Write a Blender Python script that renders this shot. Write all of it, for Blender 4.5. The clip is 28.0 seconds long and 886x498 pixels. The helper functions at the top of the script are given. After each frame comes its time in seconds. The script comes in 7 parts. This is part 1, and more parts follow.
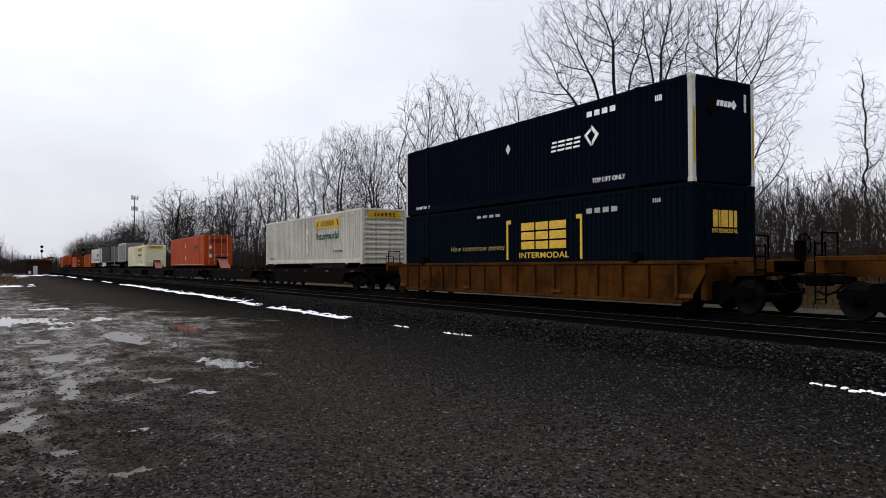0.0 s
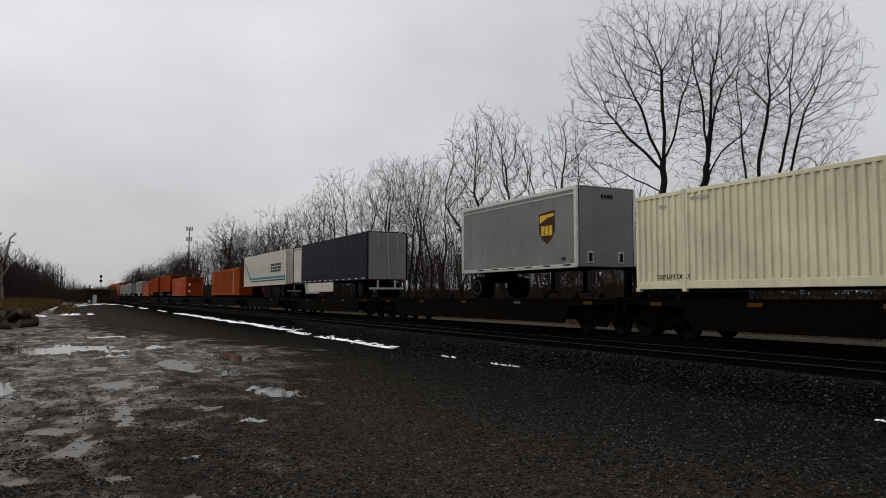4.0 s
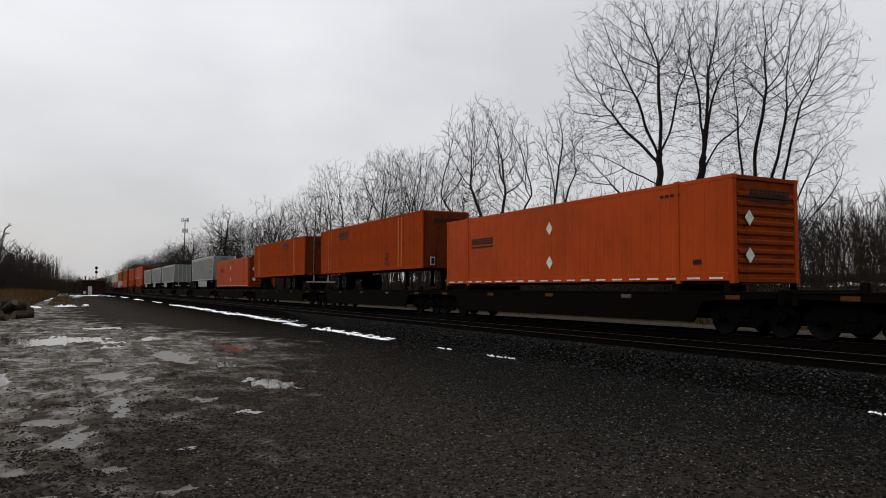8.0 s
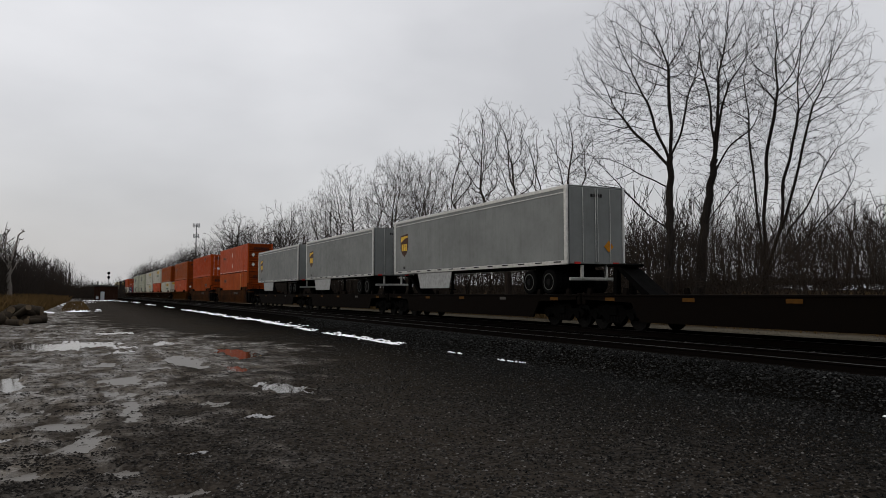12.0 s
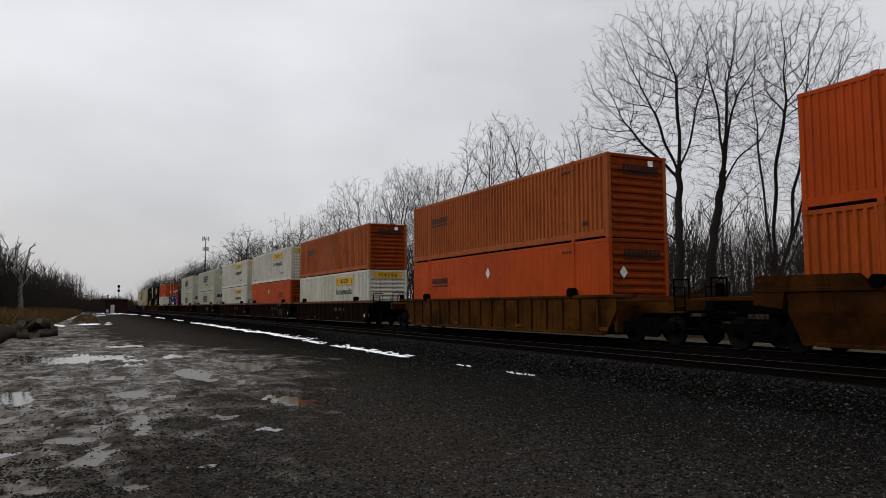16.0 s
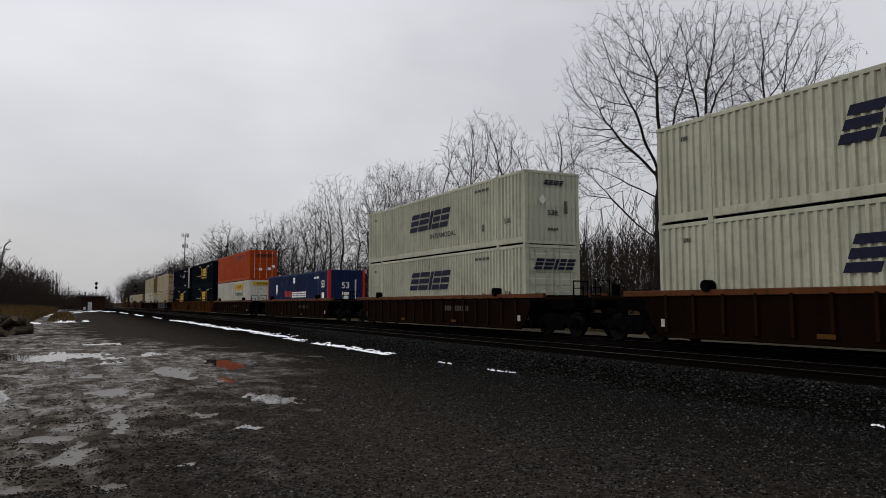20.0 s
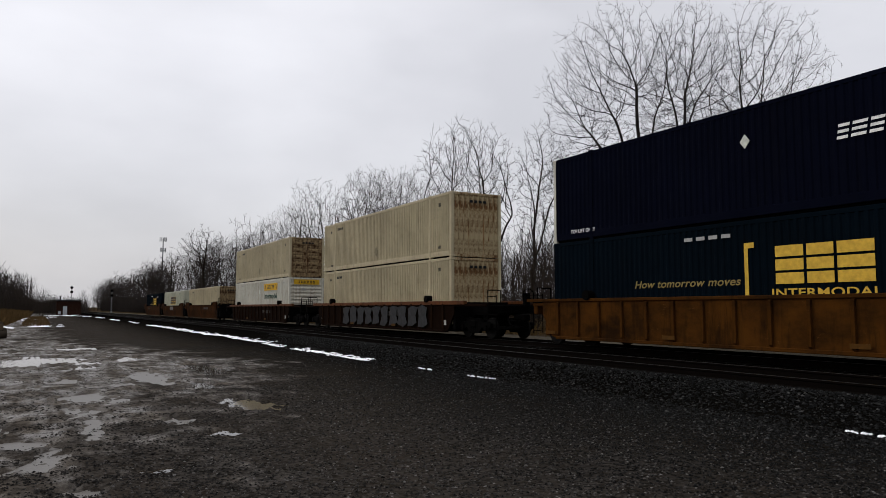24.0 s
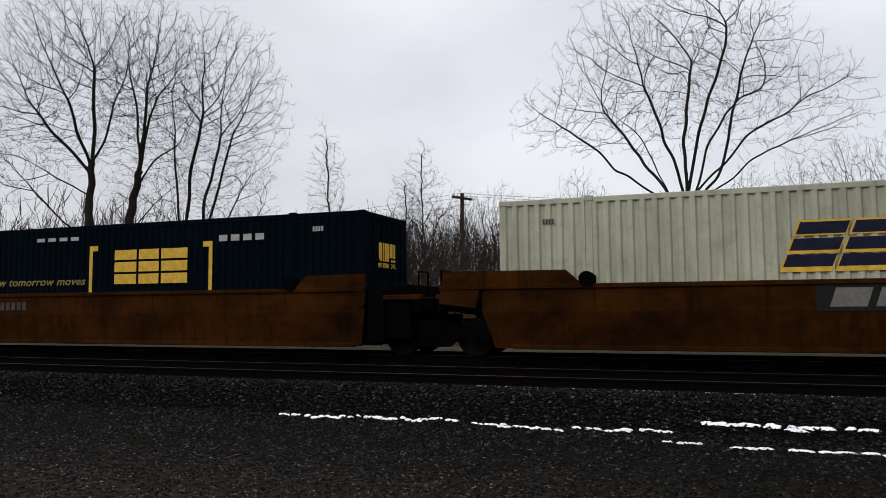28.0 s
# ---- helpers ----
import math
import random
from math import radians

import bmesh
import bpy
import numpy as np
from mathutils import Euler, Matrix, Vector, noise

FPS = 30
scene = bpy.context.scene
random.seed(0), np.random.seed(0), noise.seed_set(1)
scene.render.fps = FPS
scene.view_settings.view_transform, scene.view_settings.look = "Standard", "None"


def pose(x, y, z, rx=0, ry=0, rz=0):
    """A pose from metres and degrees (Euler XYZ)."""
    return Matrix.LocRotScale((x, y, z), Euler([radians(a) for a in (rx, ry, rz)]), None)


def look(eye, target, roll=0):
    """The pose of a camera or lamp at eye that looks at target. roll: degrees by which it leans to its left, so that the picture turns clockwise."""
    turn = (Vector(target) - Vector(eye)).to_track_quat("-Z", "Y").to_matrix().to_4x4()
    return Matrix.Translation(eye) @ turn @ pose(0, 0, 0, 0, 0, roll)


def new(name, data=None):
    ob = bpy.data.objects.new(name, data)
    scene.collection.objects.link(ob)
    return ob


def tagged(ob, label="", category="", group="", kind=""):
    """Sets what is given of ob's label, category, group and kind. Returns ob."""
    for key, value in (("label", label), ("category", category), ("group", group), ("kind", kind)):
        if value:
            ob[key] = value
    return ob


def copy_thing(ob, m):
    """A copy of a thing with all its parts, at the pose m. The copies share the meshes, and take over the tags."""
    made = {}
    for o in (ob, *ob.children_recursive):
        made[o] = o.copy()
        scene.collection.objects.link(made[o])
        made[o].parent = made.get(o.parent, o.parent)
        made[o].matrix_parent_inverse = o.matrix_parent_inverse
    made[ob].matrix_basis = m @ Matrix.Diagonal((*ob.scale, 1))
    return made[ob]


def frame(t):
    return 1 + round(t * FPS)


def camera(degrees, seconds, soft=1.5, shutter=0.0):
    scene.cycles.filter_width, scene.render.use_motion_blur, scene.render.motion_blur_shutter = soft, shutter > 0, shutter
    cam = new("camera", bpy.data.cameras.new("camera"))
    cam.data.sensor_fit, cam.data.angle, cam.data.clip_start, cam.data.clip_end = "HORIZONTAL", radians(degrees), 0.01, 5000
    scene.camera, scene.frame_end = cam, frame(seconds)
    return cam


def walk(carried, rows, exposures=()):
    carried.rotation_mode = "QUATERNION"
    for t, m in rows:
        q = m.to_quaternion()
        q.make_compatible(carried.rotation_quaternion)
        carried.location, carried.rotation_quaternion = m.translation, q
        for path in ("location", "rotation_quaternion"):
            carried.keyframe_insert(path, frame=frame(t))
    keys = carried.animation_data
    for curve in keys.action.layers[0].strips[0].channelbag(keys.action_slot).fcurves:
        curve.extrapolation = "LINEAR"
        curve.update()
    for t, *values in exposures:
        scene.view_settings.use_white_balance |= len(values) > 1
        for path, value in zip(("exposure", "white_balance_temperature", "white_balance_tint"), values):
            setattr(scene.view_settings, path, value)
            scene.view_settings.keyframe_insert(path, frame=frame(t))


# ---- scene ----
# Camera: a hand-held stand beside a double-track line, 1.6 m over the lot.
EYE = 1.6
PATH = [
    (0.0, -30.87, 1.42, 0.15),
    (0.5, -27.96, 2.46, 0.58),
    (1.0, -27.42, 2.84, 0.07),
    (1.5, -26.01, 2.45, -0.02),
    (2.0, -26.32, 1.83, -0.16),
    (2.5, -26.80, 2.02, -0.48),
    (3.0, -27.44, 3.06, -0.77),
    (3.5, -28.26, 4.54, -0.87),
    (4.0, -27.15, 3.79, -0.00),
    (4.5, -25.15, 4.66, 0.21),
    (6.5, -26.74, 2.86, 0.26),
    (7.0, -27.05, 2.43, -0.03),
    (7.5, -27.75, 2.78, -0.24),
    (8.0, -27.46, 3.16, -0.11),
    (8.5, -27.70, 3.45, -0.25),
    (9.0, -28.64, 3.20, -0.38),
    (9.5, -29.18, 3.77, -0.05),
    (10.0, -28.71, 4.46, -0.10),
    (10.5, -27.82, 4.43, -0.09),
    (11.0, -27.22, 3.57, -0.35),
    (11.5, -26.76, 3.17, -0.34),
    (12.0, -26.65, 3.49, 0.06),
    (12.5, -26.54, 3.70, 0.07),
    (14.5, -26.33, 3.87, 0.25),
    (15.0, -25.91, 4.21, 0.16),
    (15.5, -26.11, 4.62, 0.19),
    (16.0, -25.97, 4.47, 0.19),
    (16.5, -25.33, 4.38, 0.12),
    (17.0, -25.08, 4.81, 0.25),
    (17.5, -25.69, 4.61, 0.08),
    (18.0, -26.29, 4.33, 0.02),
    (18.5, -26.70, 3.90, 0.01),
    (19.0, -26.82, 3.82, 0.16),
    (19.5, -27.16, 4.41, 0.22),
    (20.0, -27.44, 4.27, 0.15),
    (20.5, -27.72, 4.40, -0.04),
    (21.0, -28.00, 4.47, -0.11),
    (21.5, -27.90, 4.88, -0.21),
    (23.5, -28.11, 4.50, -0.03),
    (24.0, -28.99, 4.73, -0.09),
    (24.5, -29.57, 4.96, -0.12),
    (25.0, -31.12, 5.10, -0.13),
    (25.5, -33.77, 5.48, 0.09),
    (26.0, -38.39, 5.34, 0.25),
    (26.5, -43.08, 5.00, 0.14),
    (27.0, -49.20, 5.10, 0.16),
    (27.5, -56.16, 4.80, 0.12),
    (28.0, -70.20, 4.32, 0.53),
]
cam = camera(62.8, 28.0, soft=0.85)
walk(cam, [(t, pose(0, 0, EYE, 90 + pitch, roll, yaw)) for t, yaw, pitch, roll in PATH],
     exposures=[(0.0, 0.44, 6150, 13), (0.6, 0.22, 6300, 12), (1.3, 0.02, 6500, 10), (4.0, -0.08, 6500, 10), (7.0, 0.05, 6500, 10), (9.0, 0.09, 6500, 10), (10.0, 0.06, 6500, 10), (11.0, 0.01, 6500, 10), (12.0, -0.07, 6500, 10), (15.0, 0.05, 6480, 10), (17.0, -0.06, 6450, 11),
                (21.0, -0.05, 6420, 11), (24.0, 0.14, 6400, 12), (25.0, 0.03, 6400, 12), (27.0, 0.05, 6380, 12), (28.0, 0.20, 6350, 11)])

# Light: an overcast winter sky and a weak, very soft sun behind the camera.
SUN_EL, SUN_AZ = 34.0, 303.0
world = bpy.data.worlds.new("overcast")
scene.world = world
world.use_nodes = True
wn, wl = world.node_tree.nodes, world.node_tree.links
wn.clear()
w_out = wn.new("ShaderNodeOutputWorld")
w_bg = wn.new("ShaderNodeBackground")
sky = wn.new("ShaderNodeTexSky")
sky.sky_type, sky.sun_disc = "NISHITA", False
sky.sun_elevation, sky.sun_rotation = radians(SUN_EL), radians(SUN_AZ)
sky.air_density, sky.dust_density = 1.0, 4.0
w_co = wn.new("ShaderNodeTexCoord")
w_map = wn.new("ShaderNodeMapping")
w_map.inputs["Scale"].default_value = (1.0, 1.0, 2.2)
w_noise = wn.new("ShaderNodeTexNoise")
w_noise.inputs["Scale"].default_value, w_noise.inputs["Detail"].default_value = 2.3, 6.0
w_noise.inputs["Roughness"].default_value = 0.45
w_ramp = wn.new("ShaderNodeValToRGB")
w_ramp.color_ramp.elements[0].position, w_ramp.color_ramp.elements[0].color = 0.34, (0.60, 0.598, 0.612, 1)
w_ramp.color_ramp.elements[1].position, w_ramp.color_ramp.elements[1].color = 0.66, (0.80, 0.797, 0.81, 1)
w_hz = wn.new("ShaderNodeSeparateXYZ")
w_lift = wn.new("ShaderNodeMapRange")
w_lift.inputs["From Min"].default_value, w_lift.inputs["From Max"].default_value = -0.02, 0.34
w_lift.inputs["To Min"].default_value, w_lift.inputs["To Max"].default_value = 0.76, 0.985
w_mul = wn.new("ShaderNodeMix")
w_mul.data_type, w_mul.blend_type = "RGBA", "MULTIPLY"
w_mul.inputs["Factor"].default_value = 1.0
w_mix = wn.new("ShaderNodeMix")
w_mix.data_type = "RGBA"
w_mix.inputs["Factor"].default_value = 0.02
w_bg.inputs["Strength"].default_value = 1.0
wl.new(w_co.outputs["Generated"], w_map.inputs["Vector"])
wl.new(w_map.outputs["Vector"], w_noise.inputs["Vector"])
wl.new(w_noise.outputs["Fac"], w_ramp.inputs["Fac"])
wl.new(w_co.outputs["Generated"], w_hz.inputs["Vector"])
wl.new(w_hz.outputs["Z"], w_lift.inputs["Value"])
wl.new(w_ramp.outputs["Color"], w_mul.inputs[6])
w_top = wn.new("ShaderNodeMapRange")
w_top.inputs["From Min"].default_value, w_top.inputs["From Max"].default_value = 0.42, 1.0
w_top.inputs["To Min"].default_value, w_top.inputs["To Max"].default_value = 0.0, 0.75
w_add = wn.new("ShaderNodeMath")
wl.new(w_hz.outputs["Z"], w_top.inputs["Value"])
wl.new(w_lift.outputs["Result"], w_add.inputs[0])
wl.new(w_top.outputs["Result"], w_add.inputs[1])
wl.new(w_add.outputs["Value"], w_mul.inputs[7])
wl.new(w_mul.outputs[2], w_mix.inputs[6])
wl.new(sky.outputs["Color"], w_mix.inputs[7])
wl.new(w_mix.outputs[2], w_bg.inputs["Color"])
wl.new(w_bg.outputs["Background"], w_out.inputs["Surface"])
sun_data = bpy.data.lights.new("sun", "SUN")
sun_data.energy, sun_data.angle, sun_data.color = 0.55, radians(30), (1.0, 0.97, 0.93)
sun = new("sun", sun_data)
sun.matrix_world = look((-52, 34, 42), (0, 0, 0))

# ---------------------------------------------------------------- materials
def nodes_of(name, rough=0.6, metal=0.0):
    m = bpy.data.materials.new(name)
    m.use_nodes = True
    nt = m.node_tree
    b = nt.nodes["Principled BSDF"]
    b.inputs["Roughness"].default_value, b.inputs["Metallic"].default_value = rough, metal
    b.inputs["Specular IOR Level"].default_value = 0.5 if rough < 0.34 or metal else 0.06 if rough < 0.8 else 0.02
    return m, nt.nodes, nt.links, b


def noise_node(n, l, scale, detail=4.0, rough=0.55, vec=None, stretch=None):
    t = n.new("ShaderNodeTexNoise")
    t.inputs["Scale"].default_value, t.inputs["Detail"].default_value, t.inputs["Roughness"].default_value = scale, detail, rough
    if vec is None:
        vec = n.new("ShaderNodeTexCoord").outputs["Object"]
    if stretch:
        mp = n.new("ShaderNodeMapping")
        mp.inputs["Scale"].default_value = stretch
        l.new(vec, mp.inputs["Vector"])
        vec = mp.outputs["Vector"]
    l.new(vec, t.inputs["Vector"])
    return t.outputs["Fac"]


def mixed(n, l, fac, a, b, how="MIX"):
    x = n.new("ShaderNodeMix")
    x.data_type, x.blend_type = "RGBA", how
    for key, v in ((0, fac), (6, a), (7, b)):
        if isinstance(v, (int, float)):
            x.inputs[key].default_value = v
        elif isinstance(v, tuple):
            x.inputs[key].default_value = (*v, 1)
        else:
            l.new(v, x.inputs[key])
    return x.outputs[2]


def spread(n, l, value, a, b, c, d):
    x = n.new("ShaderNodeMapRange")
    for key, v in (("From Min", a), ("From Max", b), ("To Min", c), ("To Max", d)):
        x.inputs[key].default_value = v
    l.new(value, x.inputs["Value"])
    return x.outputs["Result"]


def bumped(n, l, b, height, strength, distance):
    k = n.new("ShaderNodeBump")
    k.inputs["Strength"].default_value, k.inputs["Distance"].default_value = strength, distance
    l.new(height, k.inputs["Height"])
    l.new(k.outputs["Normal"], b.inputs["Normal"])


def painted(name, col, dirt=(0.05, 0.04, 0.03), amount=0.5, rough=0.45, streaks=True, rust=0.0):
    """Weathered paint on steel: faded blotches, run-down streaks, speckled rust."""
    m, n, l, b = nodes_of(name, rough)
    co = n.new("ShaderNodeTexCoord").outputs["Object"]
    rnd = n.new("ShaderNodeObjectInfo").outputs["Random"]
    blotch = noise_node(n, l, 0.55, 5, 0.6, co)
    faded = tuple(min(1, c * 1.15) for c in col)
    base = mixed(n, l, spread(n, l, blotch, 0.35, 0.7, 0, 1), tuple(c * 0.86 for c in col), faded)
    base = mixed(n, l, spread(n, l, rnd, 0, 1, 0.0, 0.14), base, tuple(c * 0.7 for c in col))
    if streaks:
        run = noise_node(n, l, 1.0, 5, 0.65, co, (5.0, 5.0, 0.35))
        base = mixed(n, l, spread(n, l, run, 0.52, 0.78, 0, amount), base, dirt)
    speck = noise_node(n, l, 9.0, 6, 0.7, co)
    if rust:
        base = mixed(n, l, spread(n, l, speck, 0.60, 0.74, 0, rust), base, (0.12, 0.045, 0.018))
    grime = noise_node(n, l, 2.4, 6, 0.7, co)
    base = mixed(n, l, spread(n, l, grime, 0.5, 0.8, 0, amount * 0.7), base, dirt)
    l.new(base, b.inputs["Base Color"])
    l.new(spread(n, l, grime, 0.3, 0.8, rough - 0.08, rough + 0.3), b.inputs["Roughness"])
    bumped(n, l, b, speck, 0.12, 0.004)
    return m


def plain(name, col, rough=0.6, metal=0.0, vary=0.25, scale=6.0):
    m, n, l, b = nodes_of(name, rough, metal)
    f = noise_node(n, l, scale, 5, 0.6)
    l.new(mixed(n, l, spread(n, l, f, 0.3, 0.75, 0, 1), tuple(c * (1 - vary) for c in col), tuple(min(1, c * (1 + vary)) for c in col)), b.inputs["Base Color"])
    l.new(spread(n, l, f, 0.3, 0.8, max(0.03, rough - 0.1), min(1, rough + 0.12)), b.inputs["Roughness"])
    return m


def blotched(name, col, rust):
    """Paint that has rusted through in large ragged blotches with runs below them."""
    m, n, l, b = nodes_of(name, 0.85)
    co = n.new("ShaderNodeTexCoord").outputs["Object"]
    big = noise_node(n, l, 1.5, 7, 0.7, co)
    run = noise_node(n, l, 1.2, 5, 0.65, co, (4.0, 4.0, 0.4))
    c = mixed(n, l, spread(n, l, big, 0.44, 0.58, 0, 0.95), col, rust)
    c = mixed(n, l, spread(n, l, run, 0.50, 0.66, 0, 0.7), c, tuple(v * 2.2 for v in rust))
    l.new(c, b.inputs["Base Color"])
    bumped(n, l, b, big, 0.3, 0.01)
    return m


def grimed(name, col, dirt, scuff):
    """Old wagon paint under brake dust: drifting dark grime, runs, rust freckles and a few rubbed spots."""
    m, n, l, b = nodes_of(name, 0.85)
    co = n.new("ShaderNodeTexCoord").outputs["Object"]
    drift = noise_node(n, l, 0.55, 7, 0.68, co, (1.0, 1.0, 1.7))
    run = noise_node(n, l, 1.0, 6, 0.7, co, (3.0, 3.0, 0.45))
    fleck = noise_node(n, l, 3.2, 7, 0.72, co, (1.0, 0.8, 2.0))
    rnd = n.new("ShaderNodeObjectInfo").outputs["Random"]
    c = mixed(n, l, spread(n, l, rnd, 0, 1, 0, 0.25), col, tuple(v * 0.6 for v in col))
    c = mixed(n, l, spread(n, l, drift, 0.40, 0.66, 0, 0.85), c, dirt)
    c = mixed(n, l, spread(n, l, run, 0.50, 0.72, 0, 0.8), c, dirt)
    c = mixed(n, l, spread(n, l, fleck, 0.64, 0.70, 0, 0.6), c, scuff)
    l.new(c, b.inputs["Base Color"])
    bumped(n, l, b, fleck, 0.12, 0.004)
    return m


def bark(name, col):
    m, n, l, b = nodes_of(name, 0.9)
    co = n.new("ShaderNodeTexCoord").outputs["Object"]
    f = noise_node(n, l, 3.0, 5, 0.6, co, (4, 4, 0.6))
    rnd = n.new("ShaderNodeObjectInfo").outputs["Random"]
    c = mixed(n, l, spread(n, l, f, 0.3, 0.7, 0, 1), tuple(v * 0.6 for v in col), tuple(v * 1.35 for v in col))
    c = mixed(n, l, spread(n, l, rnd, 0, 1, 0, 0.5), c, tuple(v * 0.6 for v in col))
    l.new(c, b.inputs["Base Color"])
    bumped(n, l, b, f, 0.5, 0.03)
    return m


ORANGE = painted("orange_paint", (0.245, 0.046, 0.007), dirt=(0.05, 0.018, 0.008), amount=0.55, rough=0.7)
RED_ORANGE = painted("red_orange_paint", (0.285, 0.038, 0.0032), dirt=(0.075, 0.022, 0.008), amount=0.3)
FADED_ORANGE = painted("faded_orange_paint", (0.240, 0.058, 0.012), dirt=(0.055, 0.022, 0.012), amount=0.6, rust=0.3)
WHITE = painted("white_paint", (0.445, 0.435, 0.37), dirt=(0.15, 0.115, 0.07), amount=0.55, rust=0.22)
CREAM = painted("cream_paint", (0.58, 0.55, 0.39), dirt=(0.22, 0.18, 0.11), amount=0.3, rust=0.12)
PALE = painted("pale_green_white_paint", (0.35, 0.355, 0.275), dirt=(0.10, 0.088, 0.060), amount=0.55, rust=0.25)
BEIGE = painted("beige_paint", (0.345, 0.30, 0.195), dirt=(0.11, 0.085, 0.047), amount=0.5, rust=0.25)
STAINED_WHITE = painted("rust_stained_white_paint", (0.44, 0.42, 0.35), dirt=(0.10, 0.062, 0.032), amount=0.95, rust=0.55)
BEIGE_STAINED = blotched("brown_stained_beige", (0.30, 0.245, 0.145), (0.085, 0.042, 0.016))
ORANGE_GRIMY_END = grimed("grimy_orange_end_paint", (0.20, 0.033, 0.005), (0.050, 0.014, 0.006), (0.24, 0.06, 0.016))
RUSTY_DOOR = blotched("rust_blotched_beige", (0.21, 0.155, 0.085), (0.030, 0.0135, 0.006))
OLD_PLACARD = plain("dull_olive_placard", (0.17, 0.15, 0.095), 0.7)
NAVY = painted("navy_paint", (0.0014, 0.0021, 0.0066), dirt=(0.004, 0.004, 0.005), amount=0.25, rough=0.82)
TEAL_NAVY = painted("teal_navy_paint", (0.0010, 0.0034, 0.0060), dirt=(0.004, 0.004, 0.004), amount=0.25, rough=0.82)
BLUE = painted("blue_paint", (0.0085, 0.0175, 0.056), dirt=(0.015, 0.015, 0.015), amount=0.3)
RED = painted("red_paint", (0.36, 0.025, 0.022), amount=0.2)
SILVER = painted("silver_grey_paint", (0.150, 0.157, 0.152), dirt=(0.075, 0.080, 0.070), amount=0.32, rough=0.5)
DARK_PANEL = painted("dark_blue_grey_panel", (0.008, 0.009, 0.016), dirt=(0.02, 0.02, 0.02), amount=0.25, rough=0.5)
YELLOW_STEEL = grimed("yellow_wagon_paint", (0.058, 0.0215, 0.0034), (0.0060, 0.0033, 0.0017), (0.12, 0.058, 0.018))
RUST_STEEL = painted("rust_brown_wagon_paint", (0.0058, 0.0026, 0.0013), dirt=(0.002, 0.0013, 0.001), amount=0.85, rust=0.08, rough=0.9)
RUSTY_YELLOW = grimed("rusty_orange_wagon_paint", (0.040, 0.0135, 0.0021), (0.0040, 0.0020, 0.0011), (0.055, 0.026, 0.008))
# ribs of the brown wells, paler than the walls behind them
RUST_RIB = grimed("paler_rust_brown_rib", (0.017, 0.0072, 0.0030), (0.003, 0.0016, 0.001), (0.03, 0.013, 0.005))
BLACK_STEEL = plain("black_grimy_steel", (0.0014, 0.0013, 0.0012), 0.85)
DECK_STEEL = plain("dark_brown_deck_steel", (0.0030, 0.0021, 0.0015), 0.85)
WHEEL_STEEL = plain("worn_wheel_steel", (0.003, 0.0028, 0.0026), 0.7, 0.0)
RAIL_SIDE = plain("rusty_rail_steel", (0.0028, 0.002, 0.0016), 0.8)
RAIL_HEAD = plain("worn_rail_head", (0.030, 0.029, 0.029), 0.55, 0.9)
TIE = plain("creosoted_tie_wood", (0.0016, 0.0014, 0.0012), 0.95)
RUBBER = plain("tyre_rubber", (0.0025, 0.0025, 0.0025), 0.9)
CHROME = plain("dull_galvanised_steel", (0.42, 0.42, 0.40), 0.4, 0.8)
YELLOW_SIGN = plain("yellow_sign_vinyl", (0.44, 0.265, 0.02), 0.6)
GOLD = plain("yellow_marking_vinyl", (0.52, 0.33, 0.045), 0.6)
SOFT_BLACK = plain("worn_black_marking_vinyl", (0.055, 0.055, 0.052), 0.6)
SQUARE_WHITE = plain("white_reflective_square", (0.34, 0.33, 0.31), 0.6)
PLATE_TEXT = plain("pale_grey_plate_paint", (0.13, 0.125, 0.115), 0.6)
DIM_GOLD = plain("worn_yellow_marking_vinyl", (0.20, 0.15, 0.055), 0.6)
DARK_TEXT = plain("black_marking_vinyl", (0.012, 0.012, 0.012), 0.5)
GREEN_TEXT = plain("dark_green_marking_vinyl", (0.010, 0.045, 0.032), 0.5)
BLUE_TEXT = plain("dark_blue_marking_vinyl", (0.011, 0.012, 0.028), 0.6)
SKY_BLUE = plain("teal_blue_marking_vinyl", (0.02, 0.13, 0.22), 0.5)
WHITE_TEXT = plain("white_marking_vinyl", (0.72, 0.72, 0.70), 0.5)
GREY_TEXT = plain("grey_marking_vinyl", (0.30, 0.30, 0.29), 0.5)
BROWN_SHIELD = plain("dark_brown_marking_vinyl", (0.045, 0.018, 0.008), 0.45)
TAPE_WHITE = plain("white_reflective_tape", (0.55, 0.53, 0.51), 0.5)
AMBER = plain("amber_reflector", (0.34, 0.14, 0.012), 0.5)
DIM_AMBER = plain("grimy_amber_reflector", (0.060, 0.026, 0.004), 0.7)
DIM_WHITE = plain("grimy_white_reflector", (0.062, 0.058, 0.054), 0.7)
PLACARD = plain("bare_placard_plate", (0.50, 0.52, 0.46), 0.5)
PINK_STEEL = painted("faded_red_hitch_paint", (0.22, 0.075, 0.06), amount=0.4)
BARK = bark("grey_brown_bark", (0.021, 0.0178, 0.0155))
BARK_DARK = bark("dark_bark", (0.024, 0.0190, 0.0156))
WOOD_TWIG = bark("grey_brown_woodland_twigs", (0.026, 0.0210, 0.0170))
# distant twigs: haze is put into their colour, paler than the near bark
TWIG_FAR = bark("haze_toned_far_twigs", (0.030, 0.0250, 0.0215))
BRUSH = bark("brown_brush_stems", (0.028, 0.0215, 0.0165))
SNAG_BARK = bark("bleached_dead_wood", (0.16, 0.145, 0.13))
LOG = bark("weathered_log", (0.034, 0.0275, 0.0205))
LOG_END = plain("sawn_log_end", (0.095, 0.072, 0.048), 0.85)
DRY_GRASS = plain("dry_straw_grass", (0.085, 0.054, 0.022), 0.95, 0, 0.4, 2.0)
